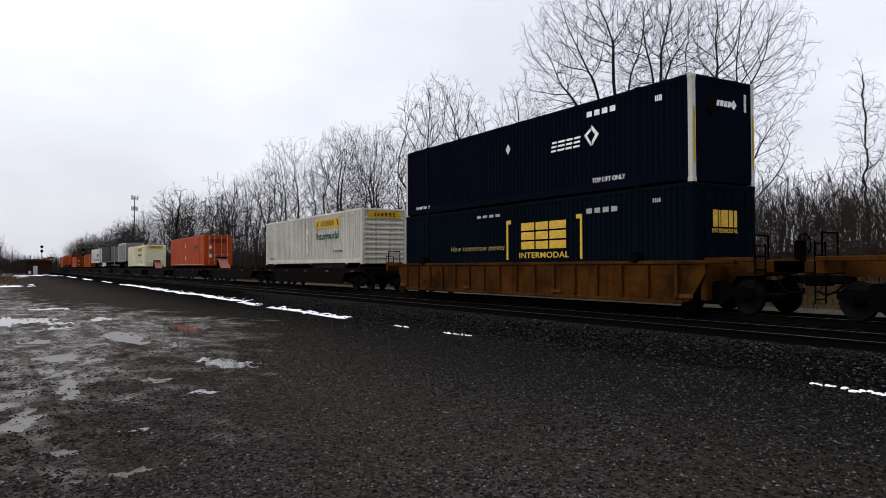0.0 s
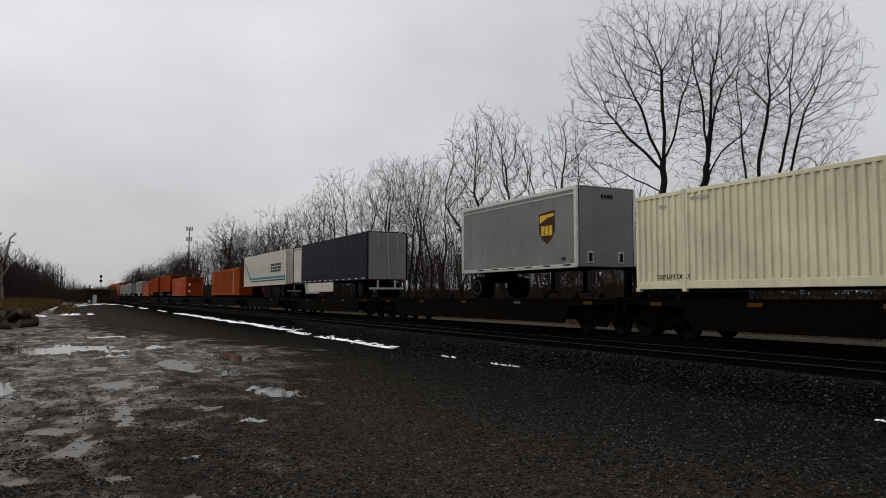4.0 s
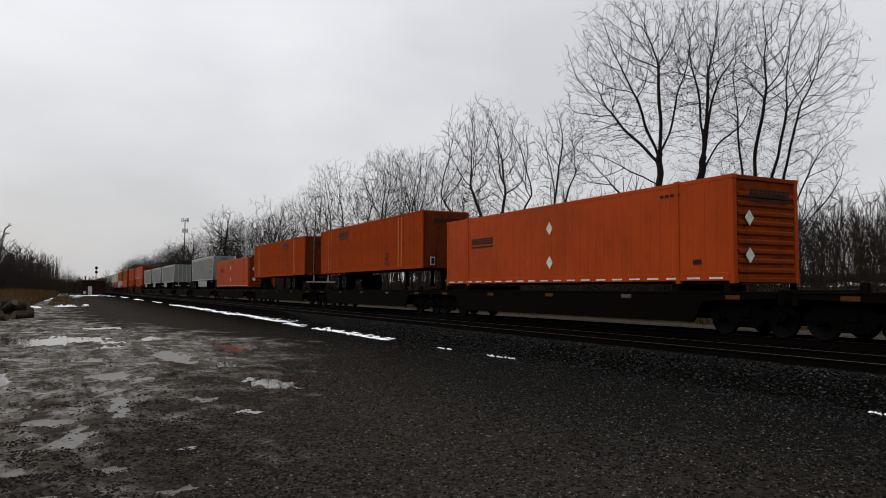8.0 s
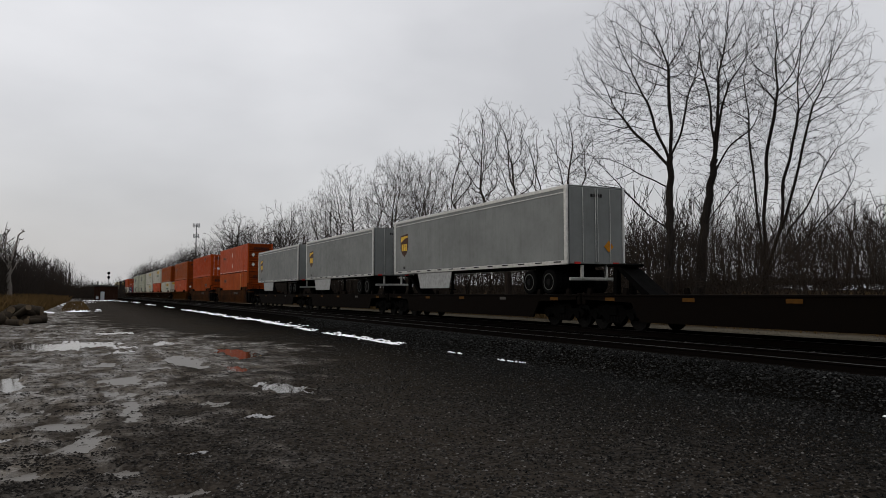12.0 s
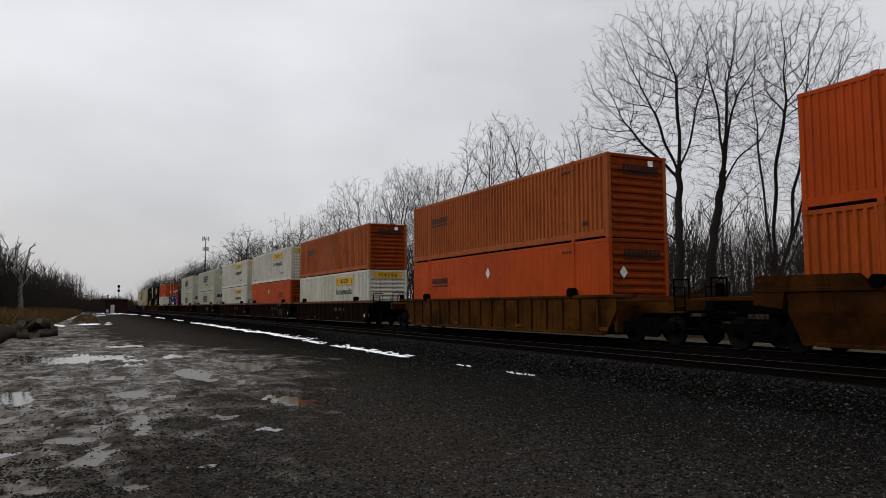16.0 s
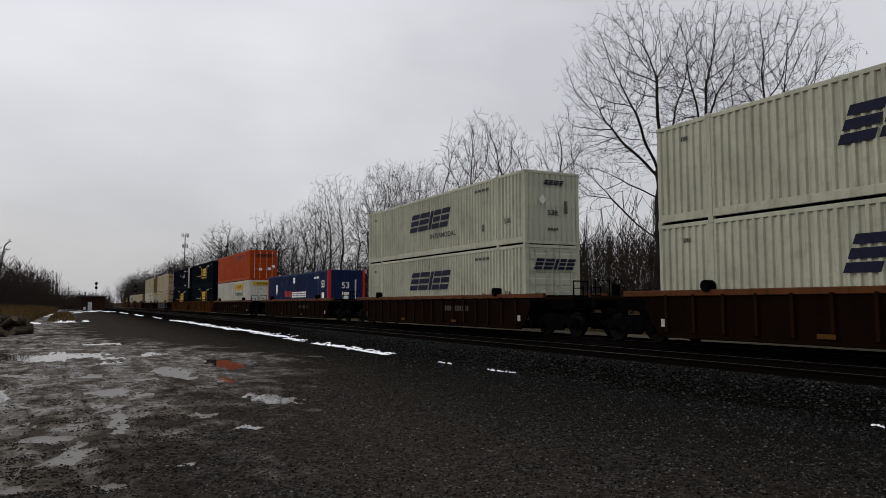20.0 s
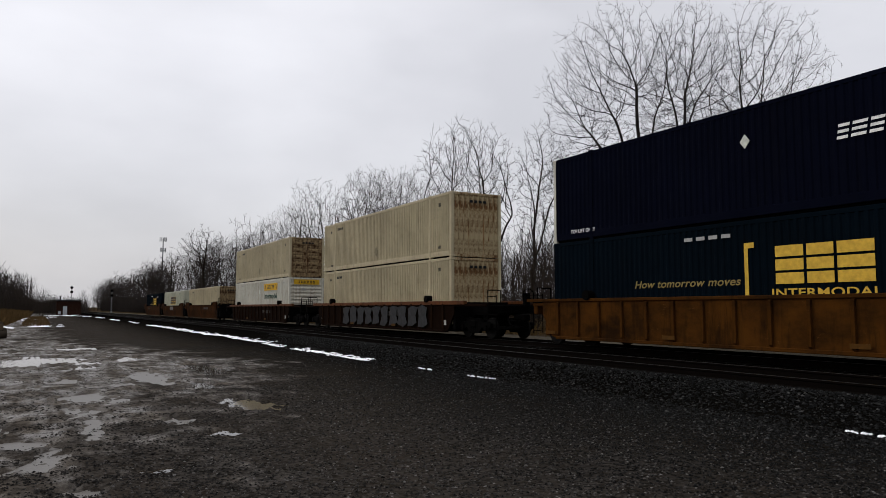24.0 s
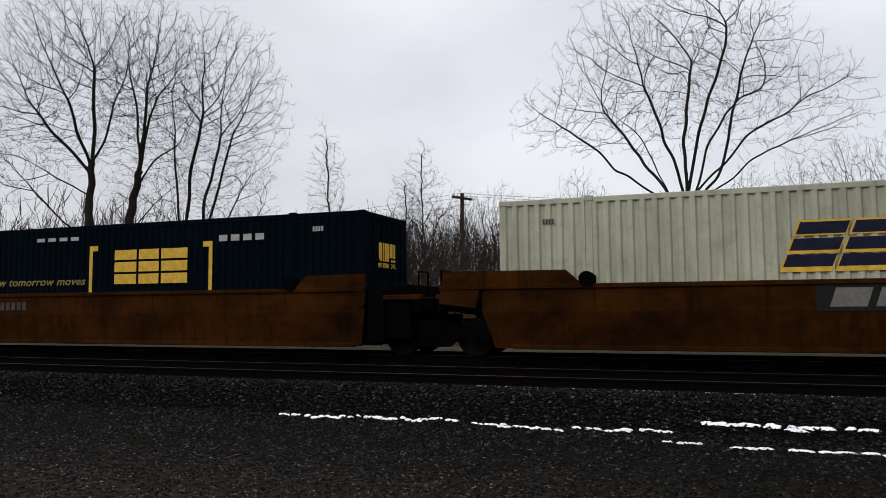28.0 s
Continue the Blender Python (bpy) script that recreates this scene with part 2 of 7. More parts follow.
SNOW = plain("old_granular_snow", (0.86, 0.87, 0.90), 0.65, 0, 0.06, 14.0)
SHED_WALL = painted("dark_brown_boards", (0.022, 0.010, 0.007), amount=0.5, rough=0.85)
SHED_ROOF = plain("dark_roof_felt", (0.040, 0.038, 0.038), 0.9)
SHED_DOOR = plain("pale_grey_door_paint", (0.40, 0.42, 0.44), 0.6)
POLE_WOOD = bark("tarred_pole_wood", (0.045, 0.034, 0.028))
WIRE = plain("black_wire", (0.02, 0.02, 0.02), 0.6)
TOWER_STEEL = plain("galvanised_tower_steel", (0.10, 0.105, 0.11), 0.6, 0.3)
# top chord of the brown wells, paler and more orange than the wall
CHORD = painted("paler_rust_orange_paint", (0.075, 0.026, 0.008), dirt=(0.010, 0.006, 0.004), amount=0.9, rust=0.3)
FADED_TEXT = plain("dim_grey_marking_paint", (0.050, 0.046, 0.042), 0.7)
# grey for the wheel rims' edge, with the light on it painted in
LIT_RIM = plain("lit_grey_wheel_rim", (0.06, 0.06, 0.057), 0.6)
SKIRT = plain("pale_grey_skirt", (0.24, 0.245, 0.24), 0.6)
SILVER_TAG = plain("dull_silver_spray_paint", (0.026, 0.0265, 0.028), 0.6, 0, 0.6, 3.5)
GRAFFITI = plain("silver_spray_paint", (0.085, 0.086, 0.088), 0.6, 0, 0.5, 2.5)


# ---------------------------------------------------------------- mesh tools
class Shape:
    """Collects vertices and faces of one mesh."""

    def __init__(self):
        self.v, self.f = [], []

    def poly(self, pts):
        k = len(self.v)
        self.v += [tuple(p) for p in pts]
        self.f.append(tuple(range(k, k + len(pts))))
        return self

    def box(self, x0, x1, y0, y1, z0, z1):
        k = len(self.v)
        self.v += [(x, y, z) for z in (z0, z1) for x, y in ((x0, y0), (x1, y0), (x1, y1), (x0, y1))]
        self.f += [tuple(k + i for i in q) for q in ((3, 2, 1, 0), (4, 5, 6, 7), (0, 1, 5, 4), (1, 2, 6, 5), (2, 3, 7, 6), (3, 0, 4, 7))]
        return self

    def cbox(self, x0, x1, y0, y1, z0, z1, c=0.02):
        """A box with chamfered edges all round."""
        k = len(self.v)
        idx = {}
        for sx in (0, 1):
            for sy in (0, 1):
                for sz in (0, 1):
                    X, Y, Z = (x0, x1)[sx], (y0, y1)[sy], (z0, z1)[sz]
                    ix, iy, iz = X + (c, -c)[sx], Y + (c, -c)[sy], Z + (c, -c)[sz]
                    for a, p in (("x", (X, iy, iz)), ("y", (ix, Y, iz)), ("z", (ix, iy, Z))):
                        idx[sx, sy, sz, a] = len(self.v)
                        self.v.append(p)
        g = lambda *q: idx[q]
        add = self.f.append
        add((g(0, 0, 0, "x"), g(0, 0, 1, "x"), g(0, 1, 1, "x"), g(0, 1, 0, "x")))
        add((g(1, 0, 0, "x"), g(1, 1, 0, "x"), g(1, 1, 1, "x"), g(1, 0, 1, "x")))
        add((g(0, 0, 0, "y"), g(1, 0, 0, "y"), g(1, 0, 1, "y"), g(0, 0, 1, "y")))
        add((g(0, 1, 0, "y"), g(0, 1, 1, "y"), g(1, 1, 1, "y"), g(1, 1, 0, "y")))
        add((g(0, 0, 0, "z"), g(0, 1, 0, "z"), g(1, 1, 0, "z"), g(1, 0, 0, "z")))
        add((g(0, 0, 1, "z"), g(1, 0, 1, "z"), g(1, 1, 1, "z"), g(0, 1, 1, "z")))
        for a in (0, 1):
            for b in (0, 1):
                add((g(a, b, 0, "x"), g(a, b, 0, "y"), g(a, b, 1, "y"), g(a, b, 1, "x")))
                add((g(a, 0, b, "x"), g(a, 0, b, "z"), g(a, 1, b, "z"), g(a, 1, b, "x")))
                add((g(0, a, b, "y"), g(0, a, b, "z"), g(1, a, b, "z"), g(1, a, b, "y")))
                for d in (0, 1):
                    add((g(a, b, d, "x"), g(a, b, d, "y"), g(a, b, d, "z")))
        return self

    def cyl(self, p, q, r0, r1=None, n=12, caps=True):
        r1 = r0 if r1 is None else r1
        p, q = Vector(p), Vector(q)
        d = (q - p).normalized()
        u = d.orthogonal().normalized()
        w = d.cross(u)
        k = len(self.v)
        for c, r in ((p, r0), (q, r1)):
            for i in range(n):
                a = 2 * math.pi * i / n
                self.v.append(tuple(c + u * (math.cos(a) * r) + w * (math.sin(a) * r)))
        for i in range(n):
            j = (i + 1) % n
            self.f.append((k + i, k + j, k + n + j, k + n + i))
        if caps:
            self.f.append(tuple(k + i for i in reversed(range(n))))
            self.f.append(tuple(k + n + i for i in range(n)))
        return self

    def prism(self, pts, axis, a, b):
        """A flat outline pushed along an axis from a to b; the outline is given in the other two axes, in order."""
        k, n = len(self.v), len(pts)
        for s in (a, b):
            for u, w in pts:
                self.v.append((s, u, w) if axis == "x" else (u, s, w) if axis == "y" else (u, w, s))
        self.f.append(tuple(k + i for i in range(n)))
        self.f.append(tuple(k + n + i for i in reversed(range(n))))
        for i in range(n):
            j = (i + 1) % n
            self.f.append((k + j, k + i, k + n + i, k + n + j))
        return self

    def mesh(self, name, smooth=False):
        me = bpy.data.meshes.new(name)
        me.from_pydata(self.v, [], self.f)
        bm = bmesh.new()
        bm.from_mesh(me)
        bmesh.ops.recalc_face_normals(bm, faces=bm.faces)
        bm.to_mesh(me)
        bm.free()
        if smooth:
            me.shade_smooth()
        return me


def part(name, shape, material, parent, label="", at=None):
    """One mesh object under a thing or a part; shape is a Shape or a mesh that alike parts share."""
    me = shape.mesh(name) if isinstance(shape, Shape) else shape
    ob = new(name, me)
    if not me.materials:
        me.materials.append(material)
    elif me.materials[0] != material:
        ob.material_slots[0].link = "OBJECT"
        ob.material_slots[0].material = material
    ob.parent = parent
    if name in ("wordmark", "lettering", "stencil_mark", "number_bars", "wordmark_edge", "shield_letters"):
        ob["kind"] = "stuff"
    if at is not None:
        ob.matrix_basis = at
    if label:
        ob["label"] = label
    return ob


def thing(name, label, category, group="", kind="", at=None):
    ob = tagged(new(name), label, category, group, kind)
    ob.empty_display_size = 0.2
    if at is not None:
        ob.matrix_basis = at
    return ob


WORDS = {}


def word_mesh(text, height, shear=0.0, width=1.0):
    key = (text, height, shear, width)
    if key not in WORDS:
        cu = bpy.data.curves.new("word", "FONT")
        cu.body, cu.size, cu.align_x, cu.align_y, cu.extrude, cu.shear, cu.space_character = text, height * 1.38, "CENTER", "CENTER", 0.003, shear, 1.05
        cu.offset = height * 0.018
        ob = bpy.data.objects.new("word", cu)
        scene.collection.objects.link(ob)
        me = bpy.data.meshes.new_from_object(ob.evaluated_get(bpy.context.evaluated_depsgraph_get()))
        bpy.data.objects.remove(ob)
        me.transform(Matrix.Diagonal((width, 1, 1, 1)))
        me.materials.clear()
        WORDS[key] = me
    return WORDS[key]


# Faces on which marks lie: the long side seen from the lot, and the leading end.
SIDE = Matrix(((0, 0, -1, 0), (-1, 0, 0, 0), (0, 1, 0, 0), (0, 0, 0, 1)))
END = Matrix(((1, 0, 0, 0), (0, 0, -1, 0), (0, 1, 0, 0), (0, 0, 0, 1)))


def on_side(x, y, z):
    return Matrix.Translation((x, y, z)) @ SIDE


def on_end(x, y, z):
    return Matrix.Translation((x, y, z)) @ END


def flat(outline, depth=0.004):
    """A thin plate, standing out by depth, in the plane of a mark (across, up)."""
    s = Shape()
    s.prism(outline, "z", 0.0, depth)
    return s


def rect(w, h, slant=0.0):
    return [(-w / 2 - slant, -h / 2), (w / 2 - slant, -h / 2), (w / 2 + slant, h / 2), (-w / 2 + slant, h / 2)]


SHAPES = {}


def shared(key, maker):
    if key not in SHAPES:
        SHAPES[key] = maker().mesh(str(key[0]))
    return SHAPES[key]


def blocks(widths, h, gap, slant=0.0):
    """A row of plain slabs standing for a maker's mark."""
    s, total = Shape(), sum(widths) + gap * (len(widths) - 1)
    x = -total / 2
    for w in widths:
        s.prism([(x + w / 2 + a, b) for a, b in rect(w, h, slant)], "z", 0.0, 0.004)
        x += w + gap
    return s


def slit_blocks(widths, h, gap, slant=0.0, bar=0.27):
    """A row of slabs, each cut through by two level slits, standing for a large maker's mark."""
    s, total = Shape(), sum(widths) + gap * (len(widths) - 1)
    x = -total / 2
    for w in widths:
        lean = slant / h * 2
        t = h * bar

        def piece(x0, x1, y0, y1):
            s.prism([(x0 + lean * y0, y0), (x1 + lean * y0, y0), (x1 + lean * y1, y1), (x0 + lean * y1, y1)], "z", 0.0, 0.004)
        if w < 0.45 * h:
            piece(x, x + w, -h / 2, h / 2)
        else:
            gapy = (h - 3 * t) / 2
            for i in range(3):
                piece(x, x + w, -h / 2 + i * (t + gapy), -h / 2 + i * (t + gapy) + t)
        x += w + gap
    return s


# ---------------------------------------------------------------- the train
RAIL_Z, TRAIN_X, HALF_W = 0.40, 16.80, 1.30
CARGO_LEN, CARGO_H = 16.15, 2.90
MOVING = []          # (thing, x, y at the start, z)


def travelled(t):
    """Metres that the train has run at t seconds: 25.4 m/s at first, 26.5 m/s at the end."""
    u = t / 28.0
    return 25.4253 * t + 9.829 * u ** 2 + 2.805 * u ** 3 - 0.424 * u ** 4 + 0.741 * u ** 5


def moves(ob, y, z):
    MOVING.append((ob, TRAIN_X, y, z))
    ob.matrix_basis = pose(TRAIN_X, y, z)
    return ob


# ---- freight containers
def corrugated(length, z0, z1, x_out, depth, pitch):
    s = Shape()
    n = int(length / pitch)
    p = length / n
    ys = []
    for i in range(n):
        a = -length / 2 + i * p
        ys += [(a, 0), (a + 0.34 * p, 0), (a + 0.52 * p, 1), (a + 0.84 * p, 1)]
    ys.append((length / 2, 0))
    k = len(s.v)
    for y, inner in ys:
        x = x_out + (depth if inner else 0)
        s.v += [(x, y, z0), (x, y, z1)]
    for i in range(len(ys) - 1):
        a = k + 2 * i
        s.f.append((a, a + 1, a + 3, a + 2))
    return s


def side_mesh(kind):
    """One side wall between the corner posts; local x is its outer face, towards the lot."""
    L = CARGO_LEN - 0.30
    if kind == "corrugated":
        return shared(("side_panel", kind), lambda: corrugated(L, 0.22, CARGO_H - 0.11, 0.006, 0.052, 0.245))
    if kind == "narrow":
        return shared(("side_panel", kind), lambda: corrugated(L, 0.22, CARGO_H - 0.11, 0.006, 0.046, 0.19))
    if kind == "fine":
        return shared(("side_panel", kind), lambda: corrugated(L, 0.22, CARGO_H - 0.11, 0.008, 0.028, 0.21))

    def sheets():
        s, n = Shape(), 38
        w = L / n
        ys = [(-L / 2, 0)]
        for i in range(n):
            e = -L / 2 + (i + 1) * w
            ys += [(e - 0.060, 0), (e - 0.042, 1), (e - 0.018, 1), (e, 0)]
        for y, inner in ys:
            x = 0.012 + (0.008 if inner else 0)
            s.v += [(x, y, 0.22), (x, y, CARGO_H - 0.11)]
        s.f = [(2 * i, 2 * i + 1, 2 * i + 3, 2 * i + 2) for i in range(len(ys) - 1)]
        return s
    return shared(("side_panel", kind), sheets)


def end_mesh(kind):
    w, h = HALF_W - 0.14, CARGO_H
    if kind == "ribs":
        def made():
            return Shape().box(-w, w, 0.05, 0.08, 0.14, h - 0.1)
    elif kind == "vert":
        def made():
            return Shape().box(-w, w, 0.05, 0.08, 0.14, h - 0.1)
    elif kind == "flat":
        def made():
            return Shape().cbox(-w, w, 0.012, 0.08, 0.14, h - 0.1, 0.012)
    else:
        def made():
            return Shape().box(-w, w, 0.05, 0.08, 0.14, h - 0.1)
    return shared(("end_wall", kind), made)


def end_wall(c, name, kind, paint, m):
    """An end wall with its ribs or door leaves as parts under it."""
    w, h = HALF_W - 0.14, CARGO_H
    wall = part(name, end_mesh(kind), paint, c, at=m)
    if kind == "ribs":
        rib = shared(("end_rib",), lambda: Shape().prism([(0.05, -0.085), (0.004, -0.035), (0.004, 0.035), (0.05, 0.085)], "x", -w + 0.05, w - 0.05))
        for i in range(9):
            part("end_rib", rib, paint, wall, at=Matrix.Translation((0, 0, 0.34 + i * 0.255)))
    elif kind == "vert":
        rib = shared(("end_fold",), lambda: Shape().prism([(-0.10, 0.05), (-0.06, 0.008), (0.06, 0.008), (0.10, 0.05)], "z", 0.16, h - 0.12))
        for i in range(9):
            part("end_fold", rib, paint, wall, at=Matrix.Translation((-w + (i + 0.5) * 2 * w / 9, 0, 0)))
    elif kind == "door":
        for sg in (-1, 1):
            leaf = part("door_leaf", shared(("door_leaf",), lambda: Shape().cbox(-w / 2 + 0.006, w / 2 - 0.006, 0.02, 0.05, 0.14, h - 0.1, 0.01)), paint, wall, at=Matrix.Translation((sg * w / 2, 0, 0)))
            fold = shared(("door_fold",), lambda: Shape().prism([(0.022, -0.14), (0.002, -0.10), (0.002, 0.10), (0.022, 0.14)], "x", -w / 2 + 0.07, w / 2 - 0.07))
            for i in range(5):
                part("door_fold", fold, paint, wall, at=Matrix.Translation((sg * w / 2, 0, 0.48 + i * 0.49)))
    return wall


def door_rod():
    return shared(("lock_rod",), lambda: Shape().cyl((0, -0.02, 0.18), (0, -0.02, CARGO_H - 0.14), 0.019, n=8)
                  .cbox(-0.035, 0.035, -0.045, 0.01, 0.9, 0.98, 0.008).cbox(-0.035, 0.035, -0.045, 0.01, 0.2, 0.27, 0.008)
                  .cbox(-0.035, 0.035, -0.045, 0.01, CARGO_H - 0.25, CARGO_H - 0.18, 0.008).box(-0.01, 0.22, -0.055, -0.035, 1.06, 1.10))


def container(label, paint, side="corrugated", end="ribs", end_paint=None, post=None, post_label="", tape=False, group="freight containers on the train"):
    """A 53-foot domestic container; the lot sees its side at -x and its leading end at -y."""
    c = thing("freight_container", label, "container", group)
    L, W, H = CARGO_LEN, HALF_W, CARGO_H
    near = side_mesh(side)
    part("side_panel", near, paint, c, at=Matrix.Translation((-W, 0, 0)))
    part("side_panel", near, paint, c, at=Matrix.Translation((W, 0, 0)) @ pose(0, 0, 0, 0, 0, 180))
    part("roof", shared(("roof",), lambda: Shape().cbox(-W + 0.03, W - 0.03, -L / 2 + 0.03, L / 2 - 0.03, H - 0.06, H - 0.005, 0.015)), paint, c)
    part("floor", shared(("floor",), lambda: Shape().box(-W + 0.10, W - 0.10, -L / 2 + 0.10, L / 2 - 0.10, 0.03, 0.20)), BLACK_STEEL, c)
    rail = shared(("top_rail",), lambda: Shape().cbox(-0.035, 0.035, -L / 2 + 0.16, L / 2 - 0.16, H - 0.12, H, 0.012))
    low = shared(("bottom_rail",), lambda: Shape().cbox(-0.03, 0.03, -L / 2 + 0.16, L / 2 - 0.16, 0.075, 0.30, 0.012))
    for x in (-W + 0.04, W - 0.04):
        part("top_rail", rail, paint, c, at=Matrix.Translation((x, 0, 0)))
        part("bottom_rail", low, paint, c, at=Matrix.Translation((x * 1.007, 0, 0)))
    corner = shared(("corner_post",), lambda: Shape().cbox(-0.08, 0.08, -0.08, 0.08, 0.02, H, 0.02).cbox(-0.09, 0.09, -0.09, 0.09, 0.0, 0.12, 0.015).cbox(-0.09, 0.09, -0.09, 0.09, H - 0.12, H + 0.005, 0.015))
    lift = shared(("lifting_post",), lambda: Shape().cbox(-0.012, 0.06, -0.075, 0.075, 0.10, H - 0.05, 0.01).cbox(-0.02, 0.10, -0.10, 0.10, H - 0.10, H + 0.03, 0.015).cbox(-0.016, 0.10, -0.09, 0.09, -0.01, 0.12, 0.015))
    for x in (-W + 0.085, W - 0.085):
        for y in (-L / 2 + 0.085, L / 2 - 0.085):
            part("corner_post", corner, post or paint, c, post_label, at=Matrix.Translation((x, y, 0)))
    for y in (-6.1, 6.1):
        part("lifting_post", lift, paint, c, at=Matrix.Translation((-W, y, 0)))
        part("lifting_post", lift, paint, c, at=Matrix.Translation((W, y, 0)) @ pose(0, 0, 0, 0, 0, 180))
    end_wall(c, "front_end_wall", end, end_paint or paint, Matrix.Translation((0, -L / 2, 0)))
    end_wall(c, "rear_end_wall", "door" if end != "door" else "flat", paint, Matrix.Translation((0, L / 2, 0)) @ pose(0, 0, 0, 0, 0, 180))
    cross = shared(("end_beam",), lambda: Shape().cbox(-W + 0.17, W - 0.17, 0.0, 0.09, -0.06, 0.06, 0.012))
    for y, p in ((-L / 2, end_paint or paint), (L / 2 - 0.09, paint)):
        for z in (0.09, H - 0.07):
            part("end_beam", cross, p, c, at=Matrix.Translation((0, y, z)))
    if end == "door":
        for x in (-0.86, -0.34, 0.30, 0.82):
            part("lock_rod", door_rod(), CHROME if end_paint is None else end_paint, c, at=Matrix.Translation((x, -L / 2, 0)))
    if tape:
        strip = shared(("reflective_strip",), lambda: Shape().box(-0.006, 0.0, -0.23, 0.23, 0.125, 0.175))
        for i in range(20):
            part("reflective_strip", strip, TAPE_WHITE, c, at=Matrix.Translation((-W - 0.002, -L / 2 + 0.6 + i * 0.79, 0)))
    return c


def mark(c, name, shape, material, from_t, z, at_end=False, out=0.016, length=CARGO_LEN, label=""):
    """Puts a mark on the side (metres from the trailing end) or on the leading end (metres from its middle)."""
    half = length / 2
    m = on_end(from_t, -half - 0.022 - out + 0.016, z) if at_end else on_side(-HALF_W - out + 0.012, half - from_t, z)
    return part(name, shape, material, c, label, at=m)


def small_bars(c, rows, material, at_end=False):
    for x, z, w, h in rows:
        mark(c, "stencil_mark", shared(("stencil_mark", w, h), lambda: blocks([w * 0.18] * 4, h, w * 0.08)), material, x, z, at_end)


def diamond(c, material, spots, size=0.19, at_end=False):
    sh = shared(("placard", size), lambda: flat([(0, -size * 1.25), (size, 0), (0, size * 1.25), (-size, 0)], 0.012))
    for x, z in spots:
        mark(c, "placard", sh, material, x, z, at_end)


def hunt_livery(c, end_sign=True, ink=GREEN_TEXT):
    sign = mark(c, "sign_panel", shared(("sign_panel", 1), lambda: flat(rect(3.65, 0.52), 0.006)), YELLOW_SIGN, 11.45, 2.33, label="yellow sign panel with a dark wordmark")
    part("wordmark", shared(("hunt_word",), lambda: slit_blocks([0.15, 0.20, 0.24, 0.24, 0.24, 0.24], 0.27, 0.11)), DARK_TEXT, sign, at=Matrix.Translation((0.0, 0, 0.006)))
    part("scroll", shared(("hunt_scroll",), lambda: blocks([0.16], 0.34, 0, 0.09)), BROWN_SHIELD, sign, at=Matrix.Translation((-1.5, 0, 0.006)))
    part("scroll", shared(("hunt_scroll",), lambda: blocks([0.16], 0.34, 0, 0.09)), BROWN_SHIELD, sign, at=Matrix.Translation((1.5, 0, 0.006)) @ Matrix.Rotation(math.pi, 4, "Y") @ Matrix.Translation((0, 0, -0.004)))
    mark(c, "lettering", word_mesh("Intermodal", 0.42, 0, 1.28), ink, 11.45, 1.62, label="dark green lettering")
    mark(c, "lettering", word_mesh("TOP LIFT ONLY", 0.13), DARK_TEXT, 13.0, 0.72)
    mark(c, "lettering", word_mesh("TOP LIFT ONLY", 0.13), DARK_TEXT, 1.55, 0.42)
    small_bars(c, ((2.6, 2.62, 0.7, 0.09), (13.4, 2.62, 0.9, 0.09), (14.9, 2.55, 0.3, 0.1), (1.2, 2.5, 0.3, 0.1)), GREY_TEXT)
    diamond(c, PLACARD, ((8.3, 0.85), (8.3, 2.0)), 0.17)
    if end_sign:
        s = mark(c, "sign_panel", shared(("sign_panel", 2), lambda: flat(rect(1.9, 0.36), 0.006)), YELLOW_SIGN, 0, 2.58, True, label="yellow sign panel")
        part("wordmark", shared(("hunt_word", 2), lambda: slit_blocks([0.1, 0.12, 0.16, 0.16, 0.16, 0.16], 0.18, 0.07)), DARK_TEXT, s, at=Matrix.Translation((0, 0, 0.006)))
    small_bars(c, ((-0.2, 2.05, 0.35, 0.14), (0.75, 0.42, 0.25, 0.16)), GREY_TEXT, True)


def swift_livery(c, gold_edge=False, end_words=True, ink=BLUE_TEXT, sub=True):
    if gold_edge:
        mark(c, "wordmark_edge", shared(("swift_edge",), lambda: slit_blocks([0.92, 1.10, 0.34, 0.76, 0.86], 1.00, 0.05, 0.19, 0.30)), GOLD, 7.9, 1.70, out=0.013, label="gold edge of the wordmark")
    mark(c, "wordmark", shared(("swift_word",), lambda: slit_blocks([0.86, 1.04, 0.28, 0.70, 0.80], 0.86, 0.10, 0.17)), ink, 7.9, 1.73, label="dark slanted wordmark shape")
    if sub:
        mark(c, "lettering", word_mesh("INTERMODAL", 0.24, 0, 1.2), SOFT_BLACK, 9.3, 0.92)
    mark(c, "lettering", word_mesh("53ft", 0.2), SOFT_BLACK, 14.9, 1.0)
    small_bars(c, ((12.9, 2.5, 1.2, 0.11), (13.0, 0.9, 0.2, 0.3), (1.1, 2.4, 0.25, 0.12)), SOFT_BLACK)
    if end_words:
        mark(c, "wordmark", shared(("swift_word", 2), lambda: slit_blocks([0.17, 0.21, 0.06, 0.14, 0.17], 0.19, 0.035, 0.04)), ink, 0.05, 2.45, True)
        mark(c, "lettering", word_mesh("53ft", 0.22), DARK_TEXT, 0.0, 1.25, True)
        small_bars(c, ((0.0, 0.62, 0.5, 0.10), (0.62, 1.5, 0.16, 0.5)), SOFT_BLACK, True)
        diamond(c, PLACARD, ((-0.5, 1.75),), 0.17, True)


